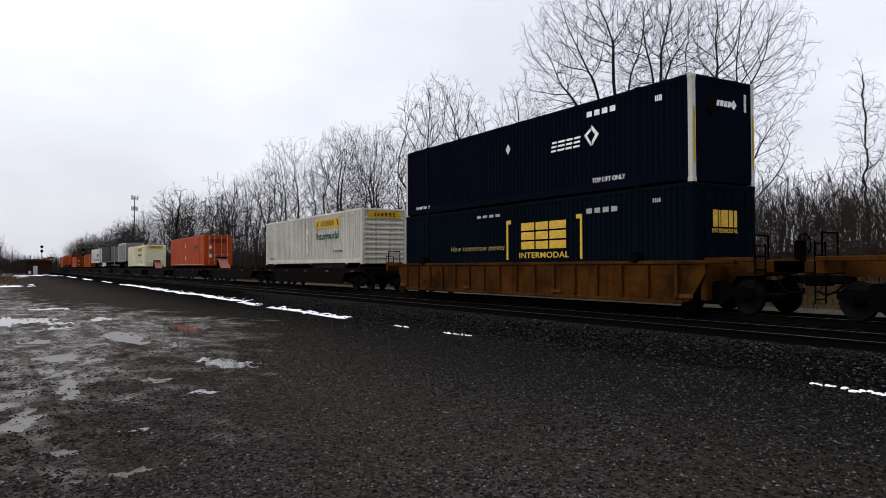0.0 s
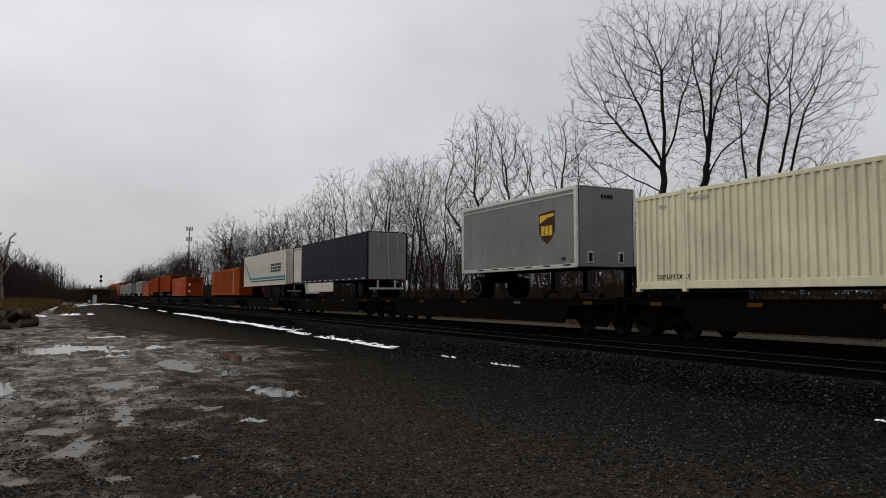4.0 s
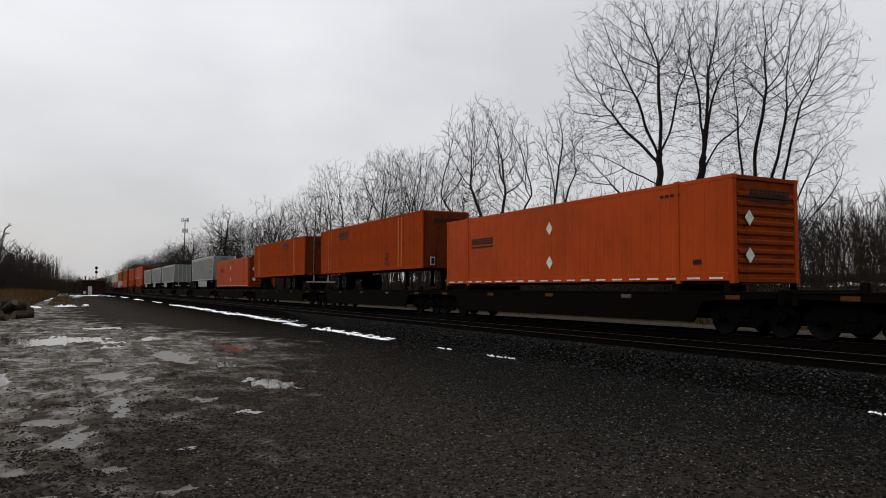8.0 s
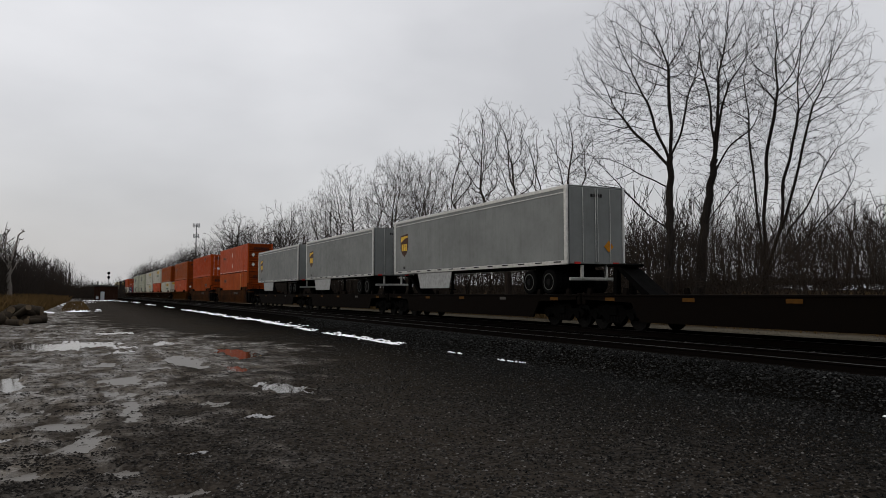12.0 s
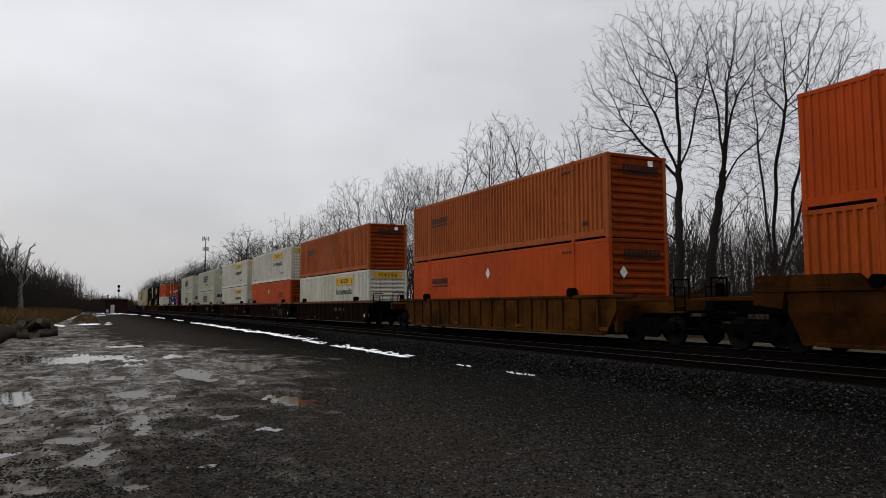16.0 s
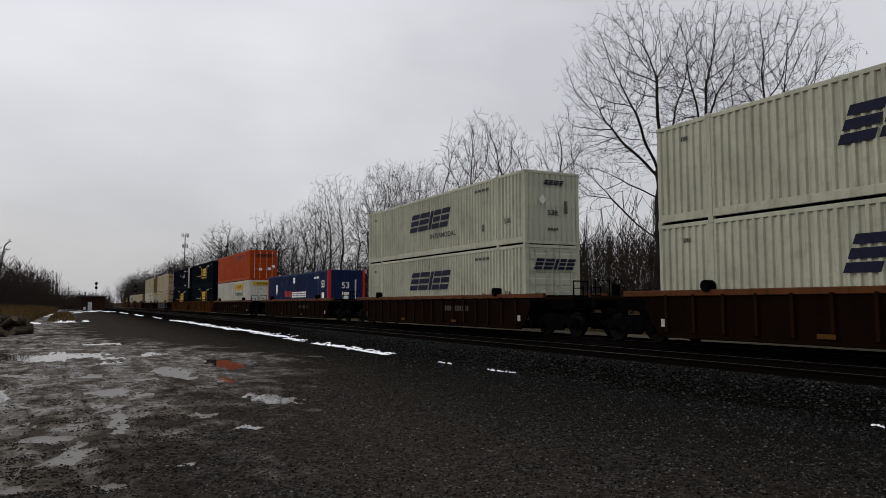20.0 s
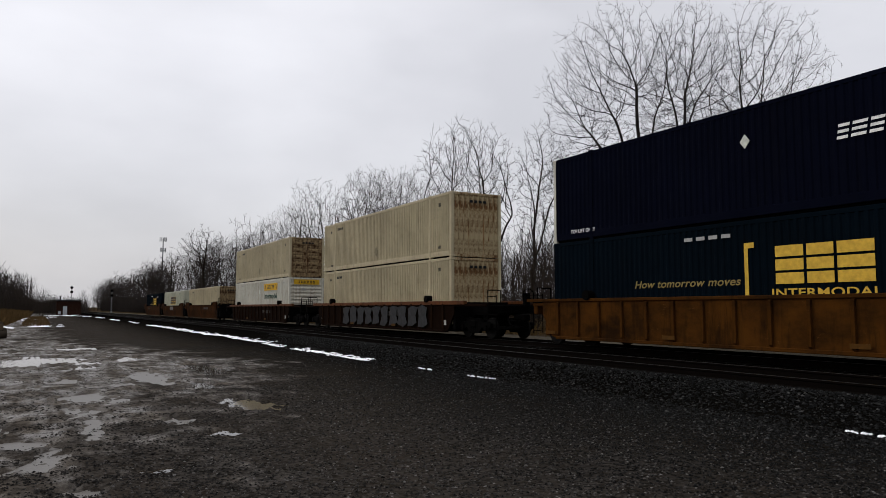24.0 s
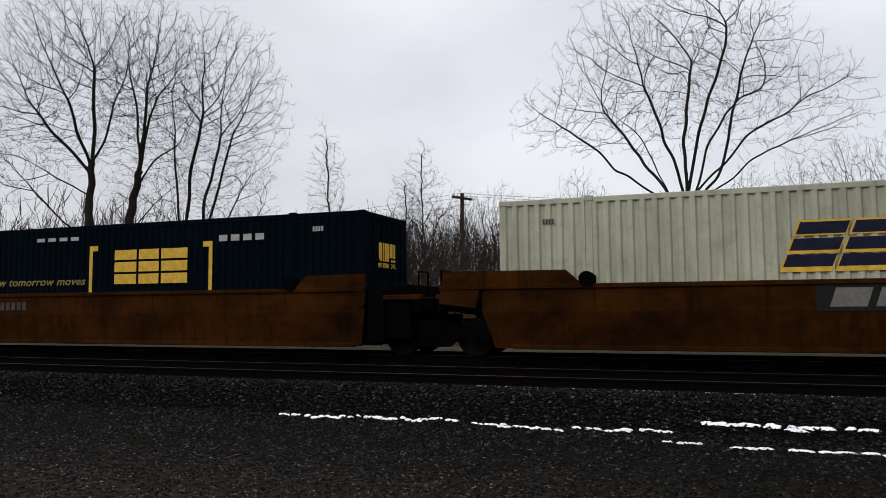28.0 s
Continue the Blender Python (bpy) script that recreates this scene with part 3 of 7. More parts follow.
def schneider_livery(c, word_at=3.2, word_z=1.85, placards=True, end_word=True, plates=8.0):
    w = mark(c, "wordmark", shared(("tall_word",), lambda: slit_blocks([0.16] * 9, 0.24, 0.035, 0.02)), DARK_TEXT, word_at, word_z, label="black wordmark shape with an underline")
    part("underline", shared(("underline",), lambda: flat(rect(1.75, 0.06), 0.004)), DARK_TEXT, w, at=Matrix.Translation((0, -0.24, 0)))
    if placards:
        diamond(c, PLACARD, ((plates, 0.80), (plates, 2.03)))
    if end_word:
        e = mark(c, "wordmark", shared(("tall_word", 2), lambda: slit_blocks([0.145] * 9, 0.22, 0.035, 0.02)), DARK_TEXT, 0.1, 2.42, True)
        part("underline", shared(("underline", 2), lambda: flat(rect(1.6, 0.05), 0.004)), DARK_TEXT, e, at=Matrix.Translation((0, -0.2, 0)))
    small_bars(c, ((13.9, 2.55, 0.8, 0.08), (14.9, 0.6, 0.3, 0.14)), DARK_TEXT)


def csx_livery(c, under=True, end_word=True):
    for x, sgn in ((7.86, 1), (11.74, -1)):
        mark(c, "bracket", shared(("bracket", sgn), lambda: flat([(-0.09 * sgn, -0.72), (0.02 * sgn, -0.72), (0.02 * sgn, 0.56), (0.20 * sgn, 0.56), (0.20 * sgn, 0.70), (-0.09 * sgn, 0.70)][::sgn])), GOLD, x, 1.62, label="yellow bracket")
    mark(c, "wordmark", shared(("csx_word",), lambda: slit_blocks([0.74, 0.66, 0.84], 0.92, 0.08, 0.0, 0.29)), GOLD, 9.85, 1.72, label="three heavy yellow slabs of a wordmark")
    if under:
        mark(c, "lettering", word_mesh("INTERMODAL", 0.20, 0, 1.5), GOLD, 9.85, 1.04)
    mark(c, "lettering", word_mesh("How tomorrow moves", 0.22, 0.25, 1.25), DIM_GOLD, 5.75, 1.36)
    small_bars(c, ((12.7, 2.38, 1.4, 0.16), (6.6, 2.55, 1.6, 0.10), (14.9, 2.5, 0.3, 0.12)), GREY_TEXT)
    if end_word:
        e = mark(c, "sign_panel", shared(("csx_end",), lambda: blocks([0.30, 0.27, 0.34], 0.46, 0.04)), GOLD, -0.05, 1.95, True)
        part("lettering", word_mesh("INTERMODAL", 0.12), GOLD, e, at=Matrix.Translation((0, -0.34, 0)))


def umax_livery(c):
    mark(c, "wordmark", shared(("umax_word",), lambda: slit_blocks([0.26, 0.34, 0.30, 0.30], 0.34, 0.07, 0.03, 0.2)), WHITE_TEXT, 11.05, 1.72)
    ring = shared(("ring_mark",), lambda: Shape().prism([(0, 0.10), (0, 0.22), (-0.3, 0.02), (0, -0.36), (0, -0.22), (-0.17, 0.0)], "z", 0, 0.004).prism([(0.04, 0.30), (0.36, -0.02), (0.04, -0.36), (0.04, -0.20), (0.2, -0.02), (0.04, 0.14)], "z", 0, 0.004))
    mark(c, "ring_mark", ring, WHITE_TEXT, 12.25, 1.85, label="white ring-shaped mark")
    mark(c, "lettering", word_mesh("TOP LIFT ONLY", 0.14), WHITE_TEXT, 13.0, 0.40)
    mark(c, "lettering", word_mesh("TOP LIFT ONLY", 0.12), WHITE_TEXT, 1.55, 0.32)
    small_bars(c, ((12.7, 2.5, 1.3, 0.17), (15.0, 2.45, 0.25, 0.16)), WHITE_TEXT)
    diamond(c, PLACARD, ((7.9, 2.0),), 0.15)
    mark(c, "wordmark", shared(("umax_word", 2), lambda: blocks([0.11, 0.14, 0.12, 0.12], 0.16, 0.03, 0.02)), WHITE_TEXT, -0.05, 2.2, True)
    mark(c, "ring_mark", shared(("ring_mark", 2), lambda: flat([(0, 0.14), (0.13, 0), (0, -0.14), (-0.13, 0)])), WHITE_TEXT, 0.36, 2.2, True)
    diamond(c, RUST_STEEL, ((-0.55, 2.05),), 0.17, True)
    small_bars(c, ((0.85, 2.3, 0.1, 0.5),), WHITE_TEXT, True)


def blue_livery(c):
    for y in (CARGO_LEN - 0.10, 0.10):
        mark(c, "red_band", shared(("red_band",), lambda: flat(rect(0.22, 2.6), 0.004)), RED, y, 1.45, out=0.012, label="red end band")
    mark(c, "wordmark", shared(("stack_word",), lambda: slit_blocks([0.42] + [0.30] * 9, 0.42, 0.06)), WHITE_TEXT, 9.25, 1.32, label="white wordmark shape")
    mark(c, "wordmark", shared(("pacer_word",), lambda: slit_blocks([0.34, 0.3, 0.28, 0.3, 0.32], 0.42, 0.07)), RED, 6.3, 1.40, label="faded red wordmark shape")
    mark(c, "route_sign", shared(("route_sign",), lambda: flat([(-0.26, 0.42), (0.26, 0.42), (0.26, -0.1), (0, -0.45), (-0.26, -0.1)])), WHITE_TEXT, 2.9, 1.75, label="white pointed emblem")
    mark(c, "notice", shared(("notice",), lambda: flat(rect(0.5, 0.42))), WHITE_TEXT, 8.0, 2.4)
    mark(c, "lettering", word_mesh("53", 0.5), WHITE_TEXT, 15.0, 1.95)
    mark(c, "notice", shared(("notice", 2), lambda: flat(rect(0.5, 0.40))), WHITE_TEXT, 15.0, 1.20)
    small_bars(c, ((13.6, 2.45, 1.2, 0.14),), WHITE_TEXT)
    mark(c, "lettering", word_mesh("53", 0.42), WHITE_TEXT, -0.1, 1.85, True)
    mark(c, "notice", shared(("notice", 3), lambda: flat(rect(0.5, 0.5))), WHITE_TEXT, -0.1, 1.2, True)
    small_bars(c, ((0.6, 1.6, 0.1, 1.3),), WHITE_TEXT, True)
    for x in (-1.2, 1.2):
        mark(c, "red_band", shared(("red_band", 2), lambda: flat(rect(0.16, 2.6), 0.004)), RED, x, 1.45, True, label="red end band")


def beige_marks(c):
    small_bars(c, ((2.75, 2.5, 0.85, 0.14), (1.3, 2.4, 0.2, 0.16), (1.5, 0.35, 0.3, 0.12), (15.1, 2.4, 0.2, 0.16), (15.1, 0.5, 0.2, 0.14)), DARK_TEXT)
    diamond(c, OLD_PLACARD, ((8.1, 0.78),), 0.22)
    small_bars(c, ((0.05, 2.5, 0.9, 0.12),), DARK_TEXT, True)


def make_cargo(kind):
    """One loaded box by its livery."""
    if kind == "umax":
        c = container("dark navy steel container with white corner posts and white marks", NAVY, "fine", "flat", post=WHITE, post_label="white corner post")
        umax_livery(c)
        for x in (-HALF_W + 0.085, HALF_W - 0.085):
            part("post_stripe", shared(("post_stripe",), lambda: Shape().box(-0.03, 0.03, -0.006, 0.0, 0.5, 2.0)), YELLOW_SIGN, c, at=Matrix.Translation((x, -CARGO_LEN / 2 - 0.006, 0)))
    elif kind in ("csx", "csx_plain"):
        c = container("dark teal-navy steel container with heavy yellow marks", TEAL_NAVY, "fine", "door", end_paint=TEAL_NAVY)
        csx_livery(c, kind == "csx")
    elif kind in ("hunt", "hunt_cream"):
        c = container("white corrugated container with yellow sign and green lettering" if kind == "hunt" else "cream corrugated container with yellow sign and green lettering", WHITE if kind == "hunt" else CREAM, end_paint=STAINED_WHITE if kind == "hunt" else None)
        hunt_livery(c)
    elif kind == "hunt_door":
        c = container("white corrugated container with yellow sign and doors leading", WHITE, end="flat")
        hunt_livery(c)
    elif kind == "swift":
        c = container("pale greenish-white corrugated container with dark slanted wordmark", PALE, end="vert")
        swift_livery(c)
    elif kind == "swift_door":
        c = container("pale greenish-white corrugated container with doors leading", PALE, end="door", end_paint=PALE)
        swift_livery(c, end_words=False, sub=False)
        mark(c, "wordmark", shared(("swift_word", 3), lambda: slit_blocks([0.36, 0.42, 0.13, 0.30, 0.36], 0.42, 0.07, 0.08)), BLUE_TEXT, 0.05, 2.15, True, out=0.05)
    elif kind == "swift_gold":
        c = container("pale corrugated container with gold-edged blue wordmark", PALE, end="vert")
        swift_livery(c, True)
    elif kind == "smooth_orange_fore":
        c = container("red-orange smooth-sided container with the wordmark near its front", RED_ORANGE, "smooth", "ribs", end_paint=ORANGE_GRIMY_END, tape=True)
        schneider_livery(c, 12.6, 1.75)
    elif kind == "smooth_orange":
        c = container("red-orange smooth-sided container with white reflective strips", RED_ORANGE, "smooth", "ribs", end_paint=ORANGE_GRIMY_END, tape=True)
        schneider_livery(c)
        diamond(c, PLACARD, ((-0.72, 0.75), (-0.72, 1.75)), 0.17, True)
    elif kind == "smooth_orange_door":
        c = container("red-orange smooth-sided container with doors leading", RED_ORANGE, "smooth", "door", tape=True)
        schneider_livery(c, 12.75, 1.85)
        diamond(c, PLACARD, ((-0.75, 0.95), (-0.75, 1.75)), 0.17, True)
    elif kind == "orange":
        c = container("faded orange corrugated container with black wordmark", FADED_ORANGE, "corrugated", "ribs", end_paint=ORANGE_GRIMY_END)
        schneider_livery(c, 3.2, 1.95, False)
        mark(c, "notice", shared(("notice", 4), lambda: flat(rect(0.22, 0.2))), WHITE_TEXT, 0.55, 2.62, True)
    elif kind == "orange_posts":
        c = container("orange corrugated container with faded yellow posts", ORANGE, "fine", "ribs", end_paint=ORANGE_GRIMY_END)
        schneider_livery(c, 12.2, 2.3, False)
        for x in (1.15, 13.2, 13.5):
            mark(c, "faded_stripe", shared(("faded_stripe",), lambda: flat(rect(0.16, 2.6), 0.004)), CREAM_FADE, x, 1.45, label="faded yellow stripe")
    elif kind == "orange_mid":
        c = container("orange corrugated container with black wordmark near its front", ORANGE, "corrugated", "door", end_paint=ORANGE_GRIMY_END)
        schneider_livery(c, 12.6, 1.85, False)
    elif kind == "orange_plain":
        c = container("orange smooth container with faded posts and wordmark", ORANGE, "smooth", "ribs", end_paint=ORANGE_GRIMY_END)
        schneider_livery(c, 3.6, 2.15, False)
        mark(c, "faded_stripe", shared(("faded_stripe",), lambda: flat(rect(0.16, 2.6), 0.004)), CREAM_FADE, 12.6, 1.45)
    elif kind == "red_orange_door":
        c = container("red-orange corrugated container with doors leading", RED_ORANGE, "fine", "door")
        schneider_livery(c, 11.6, 2.45, False)
        for x, z in ((-0.3, 1.05), (0.55, 1.1), (0.95, 1.35)):
            mark(c, "notice", shared(("notice", 5), lambda: flat(rect(0.3, 0.24))), WHITE_TEXT, x, z, True)
    elif kind == "beige":
        c = container("beige corrugated container with rust-stained front", BEIGE, "narrow", "vert", end_paint=BEIGE_STAINED)
        beige_marks(c)
    elif kind == "beige_door":
        c = container("beige corrugated container with rust-streaked doors leading", BEIGE, "narrow", "door", end_paint=RUSTY_DOOR)
        beige_marks(c)
    elif kind == "beige_brown":
        c = container("beige corrugated container with brown weathered front", BEIGE, "narrow", "vert", end_paint=RUSTY_DOOR)
        beige_marks(c)
    else:
        c = container("dark blue corrugated container with red ends and white marks", BLUE, "corrugated", "vert", post=RED, post_label="red corner post")
        blue_livery(c)
    return c


TRAILER_ORANGE = painted("dull_red_orange_trailer_paint", (0.235, 0.036, 0.0065), dirt=(0.075, 0.016, 0.006), amount=0.5, rough=0.85, rust=0.15)
# end walls of the orange trailers, a darker red-brown than the sides
ORANGE_END = painted("dark_red_brown_trailer_end", (0.085, 0.018, 0.006), dirt=(0.018, 0.008, 0.005), amount=0.9, rough=0.85, rust=0.3)
OLD_STRIPE = plain("faded_pale_orange_stripe", (0.30, 0.085, 0.022), 0.85)
CREAM_FADE = plain("faded_yellow_stripe_paint", (0.46, 0.24, 0.07), 0.6)


# ---- running gear
def wheelset():
    def made():
        s = Shape()
        for x in (-0.78, 0.78):
            o = 0.09 if x > 0 else -0.09
            s.cyl((x - o * 0.2, 0, 0), (x + o * 0.6, 0, 0), 0.42, n=20)
            s.cyl((x - o * 0.55, 0, 0), (x - o * 0.2, 0, 0), 0.45, n=20)
            s.cyl((x + o * 0.6, 0, 0), (x + o * 0.9, 0, 0), 0.17, n=14)
            s.cyl((x + o * 0.62, 0, 0), (x + o * 0.64, 0, 0), 0.33, n=18)
        s.cyl((-0.95, 0, 0), (0.95, 0, 0), 0.075, n=10)
        return s
    return shared(("wheelset",), made)


def side_frame():
    def made():
        out = [(-1.22, 0.50), (-1.20, 0.62), (-0.95, 0.70), (-0.55, 0.66), (-0.42, 0.82), (0.42, 0.82), (0.55, 0.66), (0.95, 0.70), (1.20, 0.62), (1.22, 0.50), (1.05, 0.36), (0.78, 0.36), (0.62, 0.47), (0.36, 0.22), (-0.36, 0.22), (-0.62, 0.47), (-0.78, 0.36), (-1.05, 0.36)]
        s = Shape().prism(out, "x", -0.07, 0.07)
        for y in (-0.24, -0.08, 0.08, 0.24):
            s.cyl((-0.02, y, 0.30), (-0.02, y, 0.62), 0.075, n=8)
        for y in (-0.9, 0.9):
            s.cyl((-0.12, y, 0.45), (0.1, y, 0.45), 0.13, n=12)
        return s
    return shared(("side_frame",), made)


def truck(car, y):
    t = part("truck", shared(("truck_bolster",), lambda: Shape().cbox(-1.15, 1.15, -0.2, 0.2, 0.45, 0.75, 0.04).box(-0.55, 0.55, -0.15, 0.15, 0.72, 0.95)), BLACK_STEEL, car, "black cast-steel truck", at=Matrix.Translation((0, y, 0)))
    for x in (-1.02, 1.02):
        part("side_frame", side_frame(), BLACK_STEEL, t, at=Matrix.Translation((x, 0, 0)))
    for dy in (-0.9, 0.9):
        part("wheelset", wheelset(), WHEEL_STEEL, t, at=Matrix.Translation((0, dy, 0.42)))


def coupler(car, y, way):
    s = Shape().cbox(-0.1, 0.1, min(y, y + way * 0.7), max(y, y + way * 0.7), 0.78, 0.98, 0.03)
    s.cbox(-0.16, 0.16, min(y + way * 0.55, y + way * 0.85), max(y + way * 0.55, y + way * 0.85), 0.72, 1.02, 0.05)
    part("coupler", s, BLACK_STEEL, car)
    hose = Shape()
    pts = [(-0.35, y, 0.85), (-0.4, y + way * 0.2, 0.62), (-0.4, y + way * 0.45, 0.52), (-0.36, y + way * 0.7, 0.60)]
    for a, b in zip(pts, pts[1:]):
        hose.cyl(a, b, 0.03, n=6)
    part("brake_hose", hose, RUBBER, car)


def ladder(car, y, way, paint):
    s = Shape()
    for x in (-1.38, -0.98):
        s.cyl((x, y, 0.35), (x, y, 1.75), 0.02, n=6)
    for z in (0.45, 0.78, 1.11, 1.44, 1.7):
        s.cyl((-1.38, y, z), (-0.98, y, z), 0.016, n=6)
    part("ladder", s, paint, car)


def reflector(car, y, z, material, x=-1.43):
    part("reflector", shared(("reflector",), lambda: Shape().box(-0.006, 0.0, -0.23, 0.23, -0.055, 0.055)), material, car, at=Matrix.Translation((x, y, z)))


def bent_wall(y0, y1, x0, x1, sill):
    """A smooth well side: upright at the top, tucked under below the bend."""
    s = Shape().box(x0, x1, y0, y1, 1.02, sill - 0.06)
    k = len(s.v)
    s.v += [(x, y, z) for dx in (0, x1 - x0) for x, y, z in ((x0 + dx, y0, 1.02), (x0 + dx, y1, 1.02), (x0 + 0.16 + dx, y1 - 0.25, 0.22), (x0 + 0.16 + dx, y0 + 0.15, 0.22))]
    s.f += [tuple(k + i for i in q) for q in ((0, 3, 2, 1), (4, 5, 6, 7), (0, 1, 5, 4), (1, 2, 6, 5), (2, 3, 7, 6), (3, 0, 4, 7))]
    return s


def well_car(label, paint, style, pitch, first=True, last=True, mark_at=-2.8):
    """A well wagon; style ribbed or plain. pitch: metres from one unit to the next; outer ends carry couplers."""
    car = thing("well_car", label, "rail wagon", "wagons of the train")
    sill = 1.55 if style == "ribbed" else 1.36 if style == "low" else 1.60
    w0, w1 = -1.44, -1.37
    half = 8.55
    tuck = 0.14 if style == "plain" else 0.0
    web = [(-half, 1.02), (-half + 0.5, 0.30), (-half + 0.8, 0.22), (half - 0.8, 0.22), (half - 0.5, 0.30), (half, 1.02), (half, sill - 0.06), (-half, sill - 0.06)]
    for sgn in (1, -1):
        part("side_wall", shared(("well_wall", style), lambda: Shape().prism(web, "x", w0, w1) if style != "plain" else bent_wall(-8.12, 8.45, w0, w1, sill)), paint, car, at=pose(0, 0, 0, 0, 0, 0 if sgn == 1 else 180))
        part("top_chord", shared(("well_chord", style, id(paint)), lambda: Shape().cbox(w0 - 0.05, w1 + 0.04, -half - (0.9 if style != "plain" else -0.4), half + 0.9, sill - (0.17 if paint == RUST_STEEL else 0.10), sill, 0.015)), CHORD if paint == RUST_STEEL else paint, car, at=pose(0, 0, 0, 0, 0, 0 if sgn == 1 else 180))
        part("bottom_chord", shared(("well_low", style), lambda: Shape().cbox(w0 - 0.04 + tuck, w1 + 0.10 + tuck, -half + 0.75, half - 0.75, 0.20, 0.30, 0.015)), paint, car, at=pose(0, 0, 0, 0, 0, 0 if sgn == 1 else 180))
    if style in ("ribbed", "low"):
        rib = shared(("rib", style), lambda: Shape().prism([(w0, 0.30), (w0 - 0.075, 0.36), (w0 - 0.075, sill - 0.13), (w0, sill - 0.10)], "y", -0.045, 0.045))
        n = 16
        for i in range(n):
            y = -half + 0.9 + i * (2 * half - 1.8) / (n - 1)
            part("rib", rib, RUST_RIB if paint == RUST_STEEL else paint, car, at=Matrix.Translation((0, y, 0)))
    else:
        # raised shoulders over the trucks and smooth sheets between
        for a in (-1, 1):
            part("shoulder", shared(("shoulder", a), lambda: Shape().prism([(a * 6.25, sill - 0.02), (a * 6.6, sill + 0.30), (a * (8.75 + 0.6 * a), sill + 0.32), (a * (8.80 + 0.65 * a), 1.2), (a * (8.30 + 0.3 * a), 1.1), (a * (8.2 + 0.3 * a), sill - 0.05)][::a], "x", w0 - 0.03, w1 + 0.01)), paint, car)
        seam = shared(("seam",), lambda: Shape().box(w0 - 0.008, w0, -0.02, 0.02, 1.04, sill - 0.11))
        for i in range(7):
            part("seam", seam, paint, car, at=Matrix.Translation((0, -6 + i * 2.0, 0)))
    if style == "plain":
        part("end_casing", shared(("end_casing",), lambda: Shape().cbox(-1.30, 1.30, -9.25, -8.16, 0.40, sill + 0.06, 0.03).cbox(-1.42, -1.30, -8.62, -8.2, 0.34, sill - 0.05, 0.02)), BLACK_STEEL, car, "black steel end casing over the truck")
        for y in (-8.35, -8.75):
            part("grab_iron", shared(("grab_iron",), lambda: Shape().cyl((-1.34, 0, 1.6), (-1.34, 0, 2.25), 0.022, n=6).cyl((-1.34, 0, 2.25), (-1.05, 0, 2.25), 0.022, n=6)), BLACK_STEEL, car, at=Matrix.Translation((0, y, 0)))
    part("well_floor", shared(("well_floor",), lambda: Shape().box(-1.2, 1.2, -8.3, 8.3, 0.24, 0.55)), BLACK_STEEL, car)
    reach = pitch / 2
    for a in (-1, 1):
        outer = (first and a == -1) or (last and a == 1)
        end = reach - 0.55 if outer else reach - 0.15
        s = Shape().prism([(8.3, 0.32), (8.3, 1.34), (end, 1.34), (end, 1.05), (end - 0.5, 0.95), (8.9, 0.95)], "x", -0.62, 0.62)
        ob = part("end_platform", s, paint if paint == YELLOW_STEEL else BLACK_STEEL, car, at=pose(0, 0, 0, 0, 0, 0 if a == 1 else 180))
        tone = paint if paint == YELLOW_STEEL else BLACK_STEEL
        part("bulkhead", Shape().cbox(-1.36, 1.36, 8.32, 8.52, 0.30, sill - 0.05, 0.03), tone, ob)
        part("end_beam", Shape().cbox(-1.40, 1.40, end - 0.22, end, 1.02, 1.36, 0.03), tone, ob)
        for x in (-1.42, 1.25):
            part("side_beam", Shape().cbox(x, x + 0.17, 8.5, end, 1.30, 1.42, 0.02), paint, ob)
        tie_bar = Shape()
        for x in (-1.3, -0.7):
            tie_bar.cyl((x, a * (end - 0.1), 1.36), (x, a * (end - 0.1), 1.95), 0.022, n=6)
        tie_bar.cyl((-1.3, a * (end - 0.1), 1.95), (-0.7, a * (end - 0.1), 1.95), 0.022, n=6)
        part("handrail", tie_bar, BLACK_STEEL, car)
        lock = shared(("corner_lock",), lambda: Shape().cbox(-0.14, 0.14, -0.17, 0.17, 0.0, 0.26, 0.06).cyl((-0.16, 0.0, 0.14), (0.16, 0.0, 0.14), 0.16, n=12))
        part("lifting_lug", lock, BLACK_STEEL, car, at=Matrix.Translation((-1.40, a * 6.15, sill - 0.04)))
        if outer:
            truck(car, a * (reach - 2.05))
            coupler(car, a * (end - 0.1), a)
            ladder(car, a * (end + 0.02), a, BLACK_STEEL)
        elif a == 1:
            truck(car, reach)
    wheel = Shape()
    if first:
        for i in range(14):
            p, q = 2 * math.pi * i / 14, 2 * math.pi * (i + 1) / 14
            wheel.cyl((0.55 + 0.28 * math.cos(p), -reach + 0.5, 1.75 + 0.28 * math.sin(p)), (0.55 + 0.28 * math.cos(q), -reach + 0.5, 1.75 + 0.28 * math.sin(q)), 0.018, n=5)
        for i in range(4):
            p = math.pi * i / 4
            wheel.cyl((0.55 - 0.27 * math.cos(p), -reach + 0.5, 1.75 - 0.27 * math.sin(p)), (0.55 + 0.27 * math.cos(p), -reach + 0.5, 1.75 + 0.27 * math.sin(p)), 0.012, n=5)
        wheel.cbox(0.42, 0.68, -reach + 0.52, -reach + 0.72, 1.3, 1.86, 0.03)
        part("brake_wheel", wheel, BLACK_STEEL, car)
    for y in (-8.0, -2.7, 2.7, 8.0) if style != "plain" else ():
        if paint == RUST_STEEL and abs(y) > 5:
            part("reflector", shared(("square_reflector",), lambda: Shape().box(-0.006, 0.0, -0.10, 0.10, -0.11, 0.11)), SQUARE_WHITE, car, "white square reflector", at=Matrix.Translation((-1.447, y * 0.975, 0.62)))
            continue
        reflector(car, y, 0.42 if style in ("ribbed", "low") else 0.50, DIM_AMBER, -1.525 if style in ("ribbed", "low") else -1.47)
